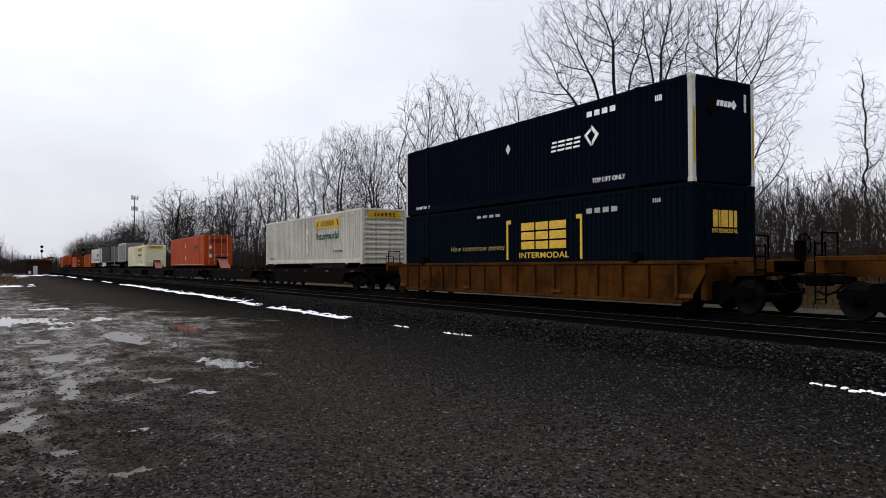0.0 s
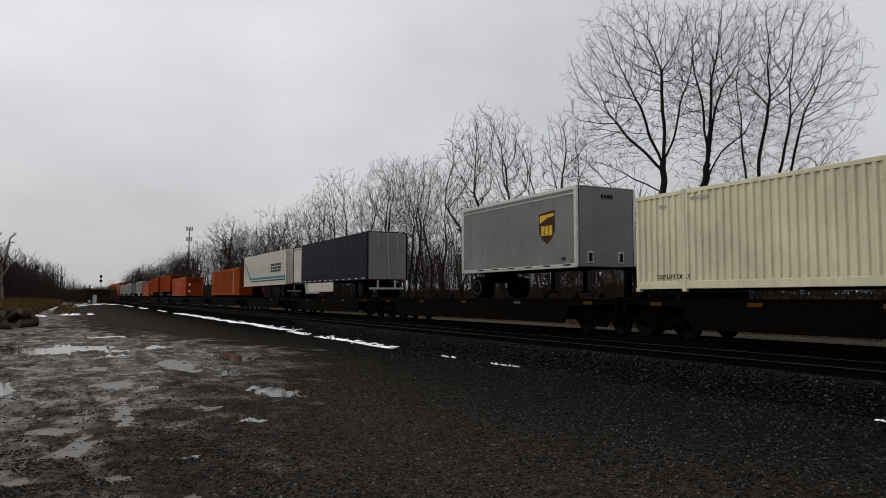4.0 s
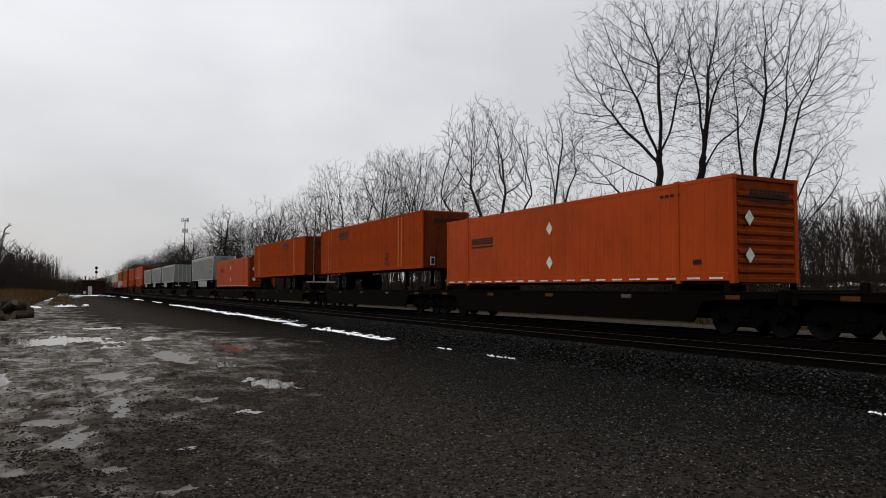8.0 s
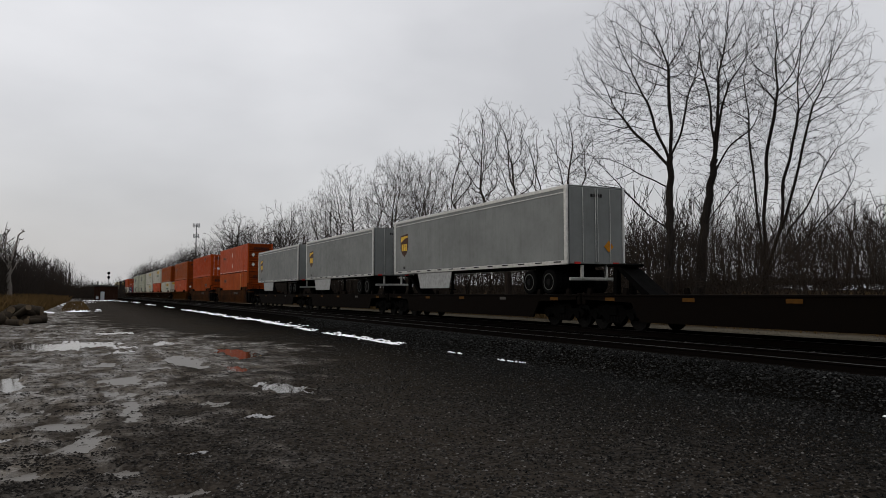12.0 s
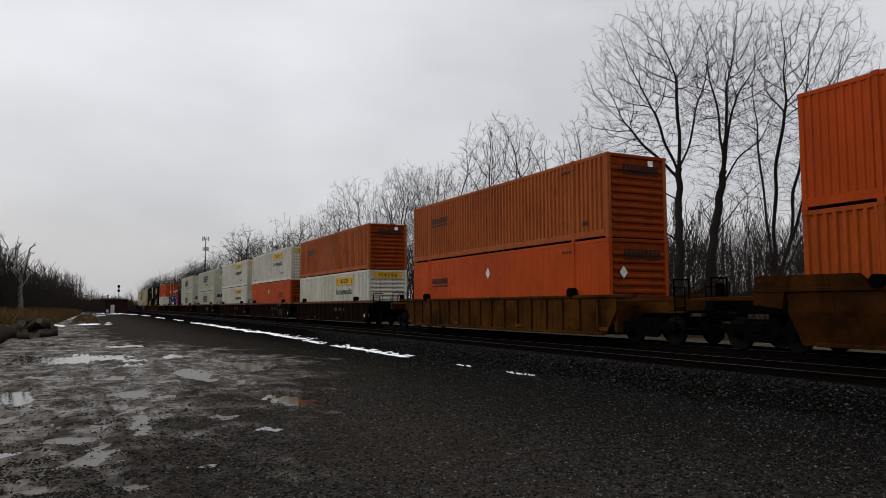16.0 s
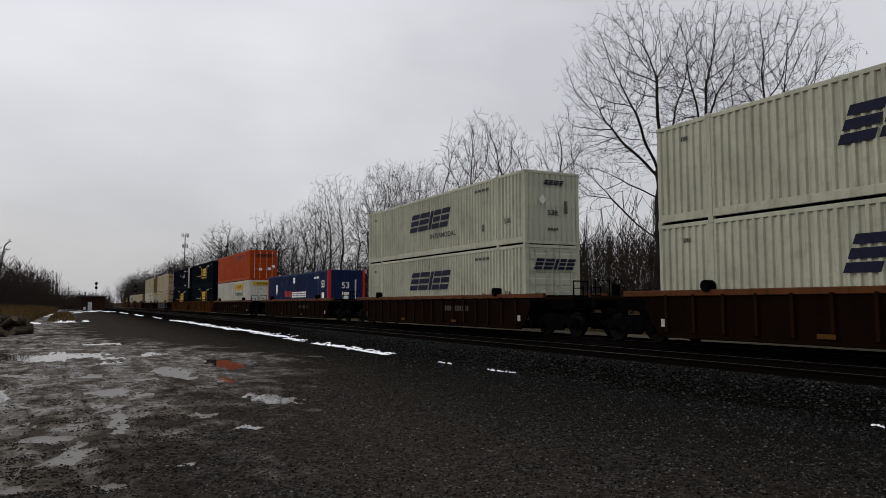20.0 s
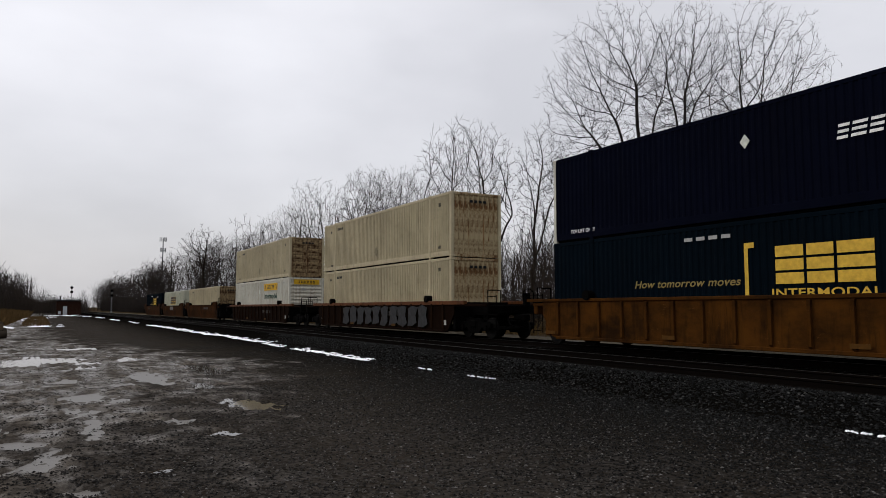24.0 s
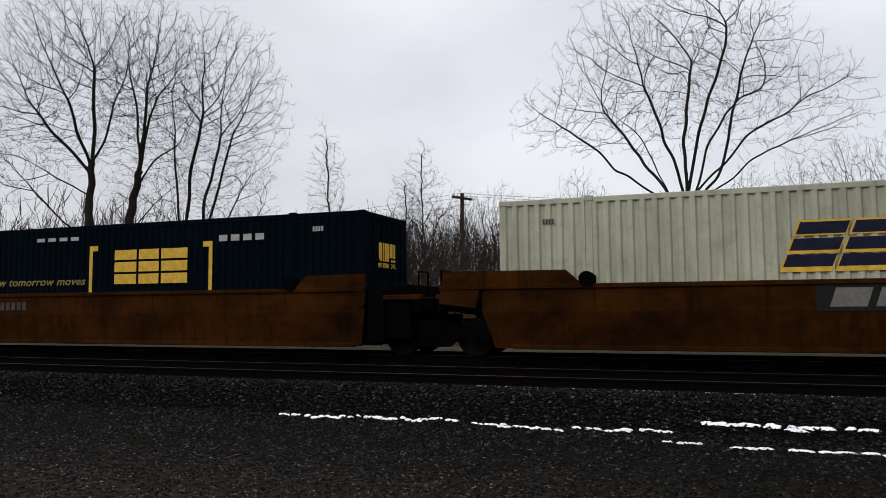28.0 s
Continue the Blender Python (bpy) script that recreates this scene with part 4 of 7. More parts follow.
    if mark_at is not None:
        part("reporting_mark", shared(("reporting_mark",), lambda: blocks([0.15, 0.15, 0.15, 0.16, 0.0001, 0.14, 0.14, 0.14, 0.14, 0.14, 0.14], 0.22, 0.07)), FADED_TEXT, car, at=on_side(-1.445, mark_at, 1.24 if style == "plain" else 0.98))
    return car


def flat_car(label, length, hitch="", bolsters=False, strut=BLACK_STEEL):
    """One platform of a flat wagon, its deck 1.15 m over the rail."""
    car = thing("flat_car", label, "rail wagon", "wagons of the train")
    h = length / 2
    belly = [(-h + 0.2, 0.98), (-h + 2.5, 0.90), (-h + 2.9, 0.30), (h - 2.9, 0.30), (h - 2.5, 0.90), (h - 0.2, 0.98), (h - 0.2, 1.12), (-h + 0.2, 1.12)]
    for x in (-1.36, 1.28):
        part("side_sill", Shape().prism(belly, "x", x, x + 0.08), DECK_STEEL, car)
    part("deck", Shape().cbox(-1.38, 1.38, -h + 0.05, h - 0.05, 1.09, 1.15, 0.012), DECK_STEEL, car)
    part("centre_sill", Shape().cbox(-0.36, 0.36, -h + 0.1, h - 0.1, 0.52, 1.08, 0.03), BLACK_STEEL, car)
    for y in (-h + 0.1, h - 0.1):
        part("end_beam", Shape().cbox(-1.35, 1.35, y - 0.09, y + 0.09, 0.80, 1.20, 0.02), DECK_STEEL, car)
    for i in range(5):
        y = -h + 1.5 + i * (length - 3.0) / 4
        reflector(car, y, 1.0, (DIM_AMBER, DIM_WHITE)[i % 2 if i < 3 else 0], -1.368)
    guide = shared(("corner_guide",), lambda: Shape().prism([(0, 1.14), (0.05, 1.36), (0.10, 1.36), (0.16, 1.14)], "y", -0.09, 0.09))
    for a in (-6.1, 6.1, -7.9, 7.9):
        part("corner_guide", guide, DECK_STEEL, car, at=Matrix.Translation((-1.38, a, 0)))
        part("corner_guide", guide, DECK_STEEL, car, at=Matrix.Translation((1.38, a, 0)) @ pose(0, 0, 0, 0, 0, 180))
    if bolsters:
        for a in (-6.1, 6.1):
            part("bolster", shared(("bolster",), lambda: Shape().cbox(-1.36, 1.36, -0.16, 0.16, 1.14, 1.36, 0.02)), DECK_STEEL, car, at=Matrix.Translation((0, a, 0)))
    truck(car, h - 1.35)
    truck(car, -h + 1.35)
    tank = Shape().cyl((-0.9, 2.2, 0.72), (-0.9, 3.4, 0.72), 0.22, n=12)
    part("air_tank", tank, BLACK_STEEL, car)
    if hitch:
        way = -1 if hitch == "front" else 1
        y = way * (h - 0.65)
        part("hitch_head", shared(("hitch_head",), lambda: Shape().cbox(-0.45, 0.45, -0.5, 0.45, 2.10, 2.20, 0.04)), BLACK_STEEL, car, "black trailer hitch", at=Matrix.Translation((0, y, 0)))
        for x in (-0.34, 0.34):
            part("hitch_leg", shared(("hitch_leg",), lambda: Shape().prism([(-0.08, 2.12), (0.08, 2.12), (0.11, 1.15), (-0.11, 1.15)], "y", -0.08, 0.08)), BLACK_STEEL, car, at=Matrix.Translation((x, y, 0)))
        part("hitch_strut", shared(("hitch_strut",), lambda: Shape().prism([(-0.2, 2.12), (0.05, 2.12), (-1.25, 1.15), (-1.65, 1.15)], "x", -0.40, 0.40)), strut, car, "faded red hitch strut" if strut != BLACK_STEEL else "", at=Matrix.Translation((0, y, 0)))
    return car


# ---- road trailers on the flats
def road_wheel():
    def made():
        s = Shape()
        s.cyl((-0.13, 0, 0), (0.13, 0, 0), 0.47, n=20, caps=False)
        for x, sg in ((-0.13, -1), (0.13, 1)):
            s.cyl((x, 0, 0), (x + sg * 0.03, 0, 0), 0.47, 0.42, n=20)
        return s
    return shared(("tyre",), made)


def road_rim():
    return shared(("rim",), lambda: Shape().cyl((-0.175, 0, 0), (-0.165, 0, 0), 0.27, n=18).cyl((-0.20, 0, 0), (-0.165, 0, 0), 0.12, n=12).cyl((-0.178, 0, 0), (-0.172, 0, 0), 0.31, 0.31, n=18))


def rim_ring():
    """The rolled edge of a road wheel; the light it catches is put into its pale colour."""
    s, n = Shape(), 20
    for r, x in ((0.285, -0.178), (0.285, -0.190), (0.315, -0.190), (0.315, -0.178)):
        s.v += [(x, r * math.cos(6.2832 * i / n), r * math.sin(6.2832 * i / n)) for i in range(n)]
    for k in range(3):
        s.f += [(k * n + i, k * n + (i + 1) % n, (k + 1) * n + (i + 1) % n, (k + 1) * n + i) for i in range(n)]
    return s


def trailer(label, paint, length, rear_first=False, skirt=False, ribs=False, end_paint=None, style="grey"):
    """A highway trailer; its tyres stand on the deck at z = 0."""
    t = thing("road_trailer", label, "trailer", "road trailers on the train")
    h, W, z0, z1 = length / 2, HALF_W, 1.07, 3.95
    n = 1 if style == "grey" else max(6, int(length / 1.22))
    w = (length - 0.32) / n
    sheet = shared(("side_sheet", round(w, 3)), lambda: Shape().cbox(-0.028, 0.02, -w / 2 + 0.0006, w / 2 - 0.0006, z0 + 0.13, z1 - 0.12, 0.0015))
    for i in range(n):
        for x in (-W + 0.03, W - 0.03):
            part("side_sheet", sheet, paint, t, at=Matrix.Translation((x, -h + 0.16 + (i + 0.5) * w, 0)))
    if ribs:
        post = shared(("side_post",), lambda: Shape().prism([(0, -0.05), (-0.012, -0.03), (-0.012, 0.03), (0, 0.05)], "z", z0 + 0.13, z1 - 0.12))
        for i in range(int(length / 0.41)):
            part("side_post", post, paint, t, at=Matrix.Translation((-W, -h + 0.35 + i * 0.41, 0)))
    part("roof", Shape().cbox(-W + 0.02, W - 0.02, -h + 0.02, h - 0.02, z1 - 0.06, z1, 0.02), paint, t)
    for x in (-W + 0.02, W - 0.02):
        part("top_rail", Shape().cbox(x - 0.03, x + 0.03, -h, h, z1 - 0.14, z1 - 0.01, 0.012).cbox(x - 0.036, x + 0.036, -h + 0.1, h - 0.1, z1 - 0.30, z1 - 0.26, 0.008), CHROME if style == "grey" else paint, t, "bright metal rail" if style == "grey" else "")
        part("bottom_rail", Shape().cbox(x - 0.035, x + 0.035, -h, h, z0, z0 + 0.15, 0.012), CHROME if style == "grey" else paint, t)
        for y in (-h + 0.09, h - 0.09):
            part("corner_post", Shape().cbox(x - 0.05, x + 0.05, y - 0.1, y + 0.1, z0, z1, 0.035), CHROME if style == "grey" else paint, t)
    part("floor", Shape().box(-W + 0.05, W - 0.05, -h + 0.05, h - 0.05, z0 + 0.02, z0 + 0.14), BLACK_STEEL, t)
    lead = Shape().cbox(-W + 0.1, W - 0.1, -0.04, 0.04, z0 + 0.03, z1 - 0.06, 0.02)
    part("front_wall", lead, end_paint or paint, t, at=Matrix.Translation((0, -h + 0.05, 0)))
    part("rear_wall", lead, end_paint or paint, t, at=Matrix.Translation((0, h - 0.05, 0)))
    wa = 1 if not rear_first else -1
    if rear_first:
        for x in (-0.62, -0.05, 0.05, 0.62):
            part("lock_rod", Shape().cyl((x, -h - 0.02, z0 + 0.1), (x, -h - 0.02, z1 - 0.1), 0.016, n=6), CHROME, t)
        part("bumper_bar", Shape().cbox(-1.1, 1.1, -h + 0.1, -h + 0.2, 0.50, 0.62, 0.02).cbox(-0.6, -0.5, -h + 0.1, -h + 0.2, 0.5, z0, 0.01).cbox(0.5, 0.6, -h + 0.1, -h + 0.2, 0.5, z0, 0.01), CHROME, t)
        part("tail_light", Shape().box(-1.0, -0.75, -h - 0.03, -h, z0 + 0.02, z0 + 0.1), RED, t)
        part("tail_light", Shape().box(0.75, 1.0, -h - 0.03, -h, z0 + 0.02, z0 + 0.1), RED, t)
    else:
        for x in (-0.75, 0.62):
            part("vent_frame", Shape().cbox(x - 0.13, x + 0.13, -h - 0.02, -h + 0.02, z0 + 0.16, z0 + 0.58, 0.012), CHROME, t)
            part("vent", Shape().box(x - 0.08, x + 0.08, -h - 0.024, -h - 0.02, z0 + 0.22, z0 + 0.52), DARK_TEXT, t)
    axles = (h - 3.1, h - 4.4) if style == "orange" else (h - 1.3, h - 2.6) if length > 10 else (h - 1.2,)
    sub = part("bogie", Shape().box(-0.55, 0.55, min(a * wa for a in axles) - 0.5, max(a * wa for a in axles) + 0.5, 0.66, 1.06), BLACK_STEEL, t)
    for a in axles:
        for x in (-1.05, -0.74, 0.74, 1.05):
            w = part("tyre", road_wheel(), RUBBER, sub, at=Matrix.Translation((x, a * wa, 0.47)))
        part("rim", road_rim(), WHEEL_STEEL, sub, at=Matrix.Translation((-1.03, a * wa, 0.47)))
        part("rim_ring", shared(("rim_ring",), rim_ring), LIT_RIM, sub, at=Matrix.Translation((-1.03, a * wa, 0.47)))
    leg_y = -wa * (h - 3.0) if length > 10 else -wa * (h - 2.2)
    for x in (-0.75, 0.75):
        part("landing_leg", Shape().cbox(x - 0.06, x + 0.06, leg_y - 0.06, leg_y + 0.06, 0.28, 1.08, 0.01).cbox(x - 0.14, x + 0.14, leg_y - 0.14, leg_y + 0.14, 0.22, 0.28, 0.01), BLACK_STEEL, t)
    if skirt:
        a, b = (-3.9, 2.8) if wa == 1 else (1.1, 4.9)
        part("side_skirt", Shape().prism([(a, 1.06), (a + 0.3, 0.30), (b - 0.35, 0.30), (b, 1.06)], "x", -W + 0.02, -W + 0.05), SKIRT, t, "pale side skirt")
    rivet = shared(("rail_mark",), lambda: Shape().box(-0.006, 0.0, -0.22, 0.22, 0, 0.05))
    for i in range(0 if style == "orange" else int(length / 1.2)):
        part("reflective_strip", rivet, DARK_TEXT if style == "grey" else TAPE_WHITE, t, at=Matrix.Translation((-W - 0.016, -h + 0.6 + i * 1.2, z0 + 0.08)))
    return t


def shield(t, length, from_t, z=2.60):
    m = on_side(-HALF_W - 0.002, length / 2 - from_t, z)
    s = part("shield_mark", shared(("shield_mark",), lambda: flat([(-0.5, 0.52), (0.5, 0.60), (0.5, -0.15), (0.32, -0.42), (0, -0.62), (-0.32, -0.42), (-0.5, -0.15)])), BROWN_SHIELD, t, "brown and gold shield emblem", at=m)
    part("shield_band", shared(("shield_band",), lambda: flat([(-0.44, 0.16), (0.1, 0.36), (0.44, 0.38), (0.44, 0.50), (-0.44, 0.45)])), GOLD, s, at=Matrix.Translation((0, 0, 0.004)))
    part("shield_letters", shared(("shield_letters",), lambda: blocks([0.2, 0.2, 0.18], 0.36, 0.05)), GOLD, s, at=Matrix.Translation((0, -0.12, 0.004)))
    part("unit_mark", shared(("unit_mark", 2), lambda: blocks([0.06, 0.06, 0.06], 0.14, 0.03)), DARK_TEXT, t, at=on_side(-HALF_W - 0.002, length / 2 - from_t - 1.0 if from_t > length / 2 else length / 2 - from_t, z - 1.2))


def make_trailer(kind, length):
    if kind in ("ups", "ups_rear", "ups_pup"):
        t = trailer("silver-grey smooth road trailer with a brown shield emblem", SILVER, length, kind == "ups_rear", kind != "ups_pup")
        shield(t, length, 14.4 if kind == "ups" else 6.5 if kind == "ups_pup" else 1.35)
        part("unit_mark", shared(("unit_mark", 3), lambda: blocks([0.1, 0.1, 0.1, 0.1], 0.12, 0.04)), DARK_TEXT, t, at=on_end(0.0, -length / 2 - 0.012, 3.6))
        if kind == "ups_rear":
            part("placard", shared(("amber_placard",), lambda: flat([(0, -0.22), (0.22, 0), (0, 0.22), (-0.22, 0)], 0.01)), AMBER, t, at=on_end(0.55, -length / 2 - 0.012, 1.75))
    elif kind == "dark":
        t = trailer("dark blue-grey road trailer with a white nose panel", DARK_PANEL, length, True, True, end_paint=SILVER, style="dark")
        part("nose_panel", flat(rect(2.1, 2.62), 0.006), WHITE, t, "white nose panel", at=on_side(-HALF_W - 0.002, length / 2 - 1.2, 2.5))
        part("skirt_panel", Shape().cbox(-0.02, 0.02, -2.8, 2.8, 0.42, 1.04, 0.01), WHITE, t, "white skirt panel", at=Matrix.Translation((-HALF_W + 0.02, length / 2 - 6.9, 0)))
    elif kind == "marten":
        t = trailer("white road trailer with teal and blue stripes", WHITE, length, True, False, style="white")
        chev = Shape().prism([(7.6, 3.35), (7.2, 3.35), (5.0, 1.85), (5.3, 1.65)], "x", -0.004, 0.0)
        part("stripe", chev, SKY_BLUE, t, "teal stripe", at=Matrix.Translation((-HALF_W - 0.001, 0, 0)))
        part("stripe", Shape().box(-0.004, 0, -7.8, 5.1, 1.66, 1.84), SKY_BLUE, t, "teal stripe", at=Matrix.Translation((-HALF_W - 0.001, 0, 0)))
        part("stripe", Shape().box(-0.004, 0, -7.8, 4.7, 1.46, 1.56), BLUE_TEXT, t, "dark blue stripe", at=Matrix.Translation((-HALF_W - 0.001, 0, 0)))
        part("wordmark", shared(("marten_word",), lambda: slit_blocks([0.6, 0.5, 0.45, 0.45, 0.4, 0.5], 0.72, 0.1, 0.05)), BLUE_TEXT, t, at=on_side(-HALF_W - 0.002, -4.6, 2.55))
    else:
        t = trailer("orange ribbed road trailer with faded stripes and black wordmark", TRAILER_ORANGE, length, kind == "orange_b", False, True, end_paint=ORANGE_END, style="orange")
        w = part("wordmark", shared(("tall_word", 3), lambda: slit_blocks([0.16] * 9, 0.30, 0.035, 0.02)), DARK_TEXT, t, at=on_side(-HALF_W - 0.03, length / 2 - (4.5 if kind == "orange_a" else 10.8), 3.45))
        part("underline", shared(("underline", 3), lambda: flat(rect(1.75, 0.07), 0.004)), DARK_TEXT, w, at=Matrix.Translation((0, -0.27, 0)))
        for y in (1.65, 2.1, 13.0, 13.4):
            part("faded_stripe", shared(("faded_stripe", 2), lambda: flat(rect(0.15, 2.6), 0.004)), OLD_STRIPE, t, at=on_side(-HALF_W - 0.018, length / 2 - y, 2.5))
        e = part("wordmark", shared(("tall_word", 4), lambda: slit_blocks([0.15] * 9, 0.22, 0.03, 0.02)), DARK_TEXT, t, at=on_end(0.1, -length / 2 - 0.012, 3.45))
        for k, word in enumerate(("TOP", "LIFT", "ONLY")):
            part("lettering", word_mesh(word, 0.2), BROWN_SHIELD, t, at=on_side(-HALF_W - 0.018, length / 2 - 11.5, 1.90 - 0.23 * k))
            part("lettering", word_mesh(word, 0.09), BROWN_SHIELD, t, at=on_side(-HALF_W - 0.018, length / 2 - 4.0, 1.78 - 0.11 * k))
    return t


# ---- the order of the train: trailing edge at the start, then what stands there
STACKS = [  # trailing edge, upper box, lower box, wagon style, paint, pitch, first unit, last unit
    (29.19, "umax", "csx", "low", YELLOW_STEEL, 21.0, True, True),
    (399.03, "smooth_orange", "orange_plain", "plain", RUSTY_YELLOW, 23.3, True, True),
    (422.46, "red_orange_door", "orange_mid", "plain", RUSTY_YELLOW, 23.3, True, True),
    (445.90, "orange", "smooth_orange", "ribbed", YELLOW_STEEL, 23.3, True, True),
    (469.06, "orange", "hunt", "ribbed", RUST_STEEL, 19.4, True, False),
    (488.40, "hunt", "smooth_orange_fore", "ribbed", RUST_STEEL, 19.4, False, False),
    (507.70, "hunt", "hunt", "ribbed", RUST_STEEL, 19.4, False, True),
    (530.59, "swift", "swift_door", "ribbed", RUST_STEEL, 23.3, True, True),
    (553.75, "swift", "swift_door", "ribbed", RUST_STEEL, 23.3, True, True),
    (577.10, "", "blue", "ribbed", RUST_STEEL, 23.3, True, True),
    (600.45, "red_orange_door", "hunt_door", "ribbed", RUST_STEEL, 19.4, True, False),
    (619.85, "csx", "csx", "ribbed", YELLOW_STEEL, 19.4, False, False),
    (639.37, "umax", "csx", "ribbed", YELLOW_STEEL, 19.4, False, True),
    (662.70, "beige", "beige", "ribbed", RUST_STEEL, 23.3, True, True),
    (686.10, "beige_door", "hunt", "ribbed", RUST_STEEL, 23.3, True, True),
    (709.65, "", "beige_brown", "plain", RUSTY_YELLOW, 19.4, True, False),
    (729.10, "", "swift_gold", "plain", RUSTY_YELLOW, 19.4, False, False),
    (748.55, "", "csx_plain", "plain", RUSTY_YELLOW, 19.4, False, True),
]
FLATS = [  # trailing edge, box or trailer, length
    (50.17, "hunt", 0), (85.2, "smooth_orange_door", 0), (119.1, "hunt_cream", 0),
    (130.28, "ups_pup", 8.3), (157.83, "dark", 15.9), (175.89, "marten", 15.9),
    (194.68, "orange_posts", 0), (233.74, "smooth_orange", 0), (252.17, "orange_a", 15.9),
    (271.97, "orange_b", 15.9), (290.83, "smooth_orange", 0), (309.33, "ups", 16.05),
    (343.95, "ups_rear", 15.8), (361.25, "ups_rear", 14.1), (377.64, "ups_rear", 14.1),
]
FLAT_CENTRES = [(42.1, 17.0), (59.7, 17.6), (77.2, 17.2), (94.3, 16.6), (111.2, 17.0), (130.0, 20.2), (149.9, 18.6), (168.0, 17.2), (186.6, 19.4), (206.2, 19.4),
                (225.7, 19.2), (244.3, 18.0), (263.6, 20.0), (282.8, 18.0), (301.3, 18.6), (319.0, 16.6), (336.0, 17.2), (353.4, 17.2), (370.6, 17.0)]
HITCHES = {59.7: "rear", 94.3: "rear", 206.2: "front", 319.0: "rear", 130.0: "front", 149.9: "rear", 168.0: "rear", 244.3: "front", 263.6: "rear", 301.3: "front", 336.0: "rear", 353.4: "rear", 370.6: "rear"}
PROTOTYPES = {}


def placed(key, maker, y, z):
    """The first of a kind is built, the next ones are copies that share its meshes."""
    if key not in PROTOTYPES:
        PROTOTYPES[key] = maker()
        return moves(PROTOTYPES[key], y, z)
    return moves(copy_thing(PROTOTYPES[key], Matrix.Identity(4)), y, z)


WELL_WORDS = {id(YELLOW_STEEL): "grimy yellow steel well wagon", id(RUST_STEEL): "rust-brown steel well wagon", id(RUSTY_YELLOW): "rusty orange smooth-sided steel well wagon"}


def scribble(width, height, seed, loops=5, stroke=0.035):
    """A flat sprayed squiggle: one line that loops along as it goes."""
    r = random.Random(seed)
    n = loops * 14
    ph, k2 = r.uniform(0, 6.28), r.uniform(1.6, 2.6)
    pts = []
    for i in range(n + 1):
        q = i / n
        a = q * loops * 2 * math.pi
        pts.append(Vector((width * (q - 0.5) + 0.10 * width * math.sin(a + ph), height * (0.36 * math.cos(a) + 0.16 * math.sin(k2 * a + ph)))))
    s = Shape()
    for i, p in enumerate(pts):
        d = (pts[min(i + 1, n)] - pts[max(i - 1, 0)]).normalized()
        w = stroke * (0.5 + 0.25 * math.sin(i * 0.7 + ph))
        s.v += [(p.x - d.y * w, p.y + d.x * w, 0.0015 * (i % 2)), (p.x + d.y * w, p.y - d.x * w, 0.0015 * (i % 2))]
    s.f = [(2 * i + 1, 2 * i + 3, 2 * i + 2, 2 * i) for i in range(n)]
    return s


def spray_paint(cars):
    """Tags on some of the brown wells: metres from the wagon's middle, height, size."""
    for tail, y, z, w, h, loops in ((488.40, -4.9, 1.36, 1.3, 0.32, 5), (488.40, -5.5, 0.72, 1.3, 0.5, 5), (530.59, -3.9, 0.88, 1.1, 0.75, 6), (530.59, -2.5, 0.98, 0.9, 0.4, 5),):
        part("spray_paint", scribble(w, h, tail + y, loops, 0.032), GRAFFITI, cars[tail], "pale sprayed squiggle", at=on_side(-1.520 if z < 1.2 else -1.493, y, z))
    r = random.Random(5)
    for i in range(10):
        y = CARGO_LEN / 2 - 4.4 - i * 1.05
        out = [(-0.46, -0.46), (0.1, -0.50), (0.50, -0.33), (0.38, 0.02), (0.52, 0.40), (0.0, 0.50), (-0.50, 0.37), (-0.33, 0.0)]
        part("spray_paint", flat([(a * r.uniform(0.8, 1.2), b * r.uniform(0.85, 1.1)) for a, b in out], 0.003), SILVER_TAG, cars[662.70], "silver block-shaped spray paint", at=on_side(-1.518, y, 0.88))


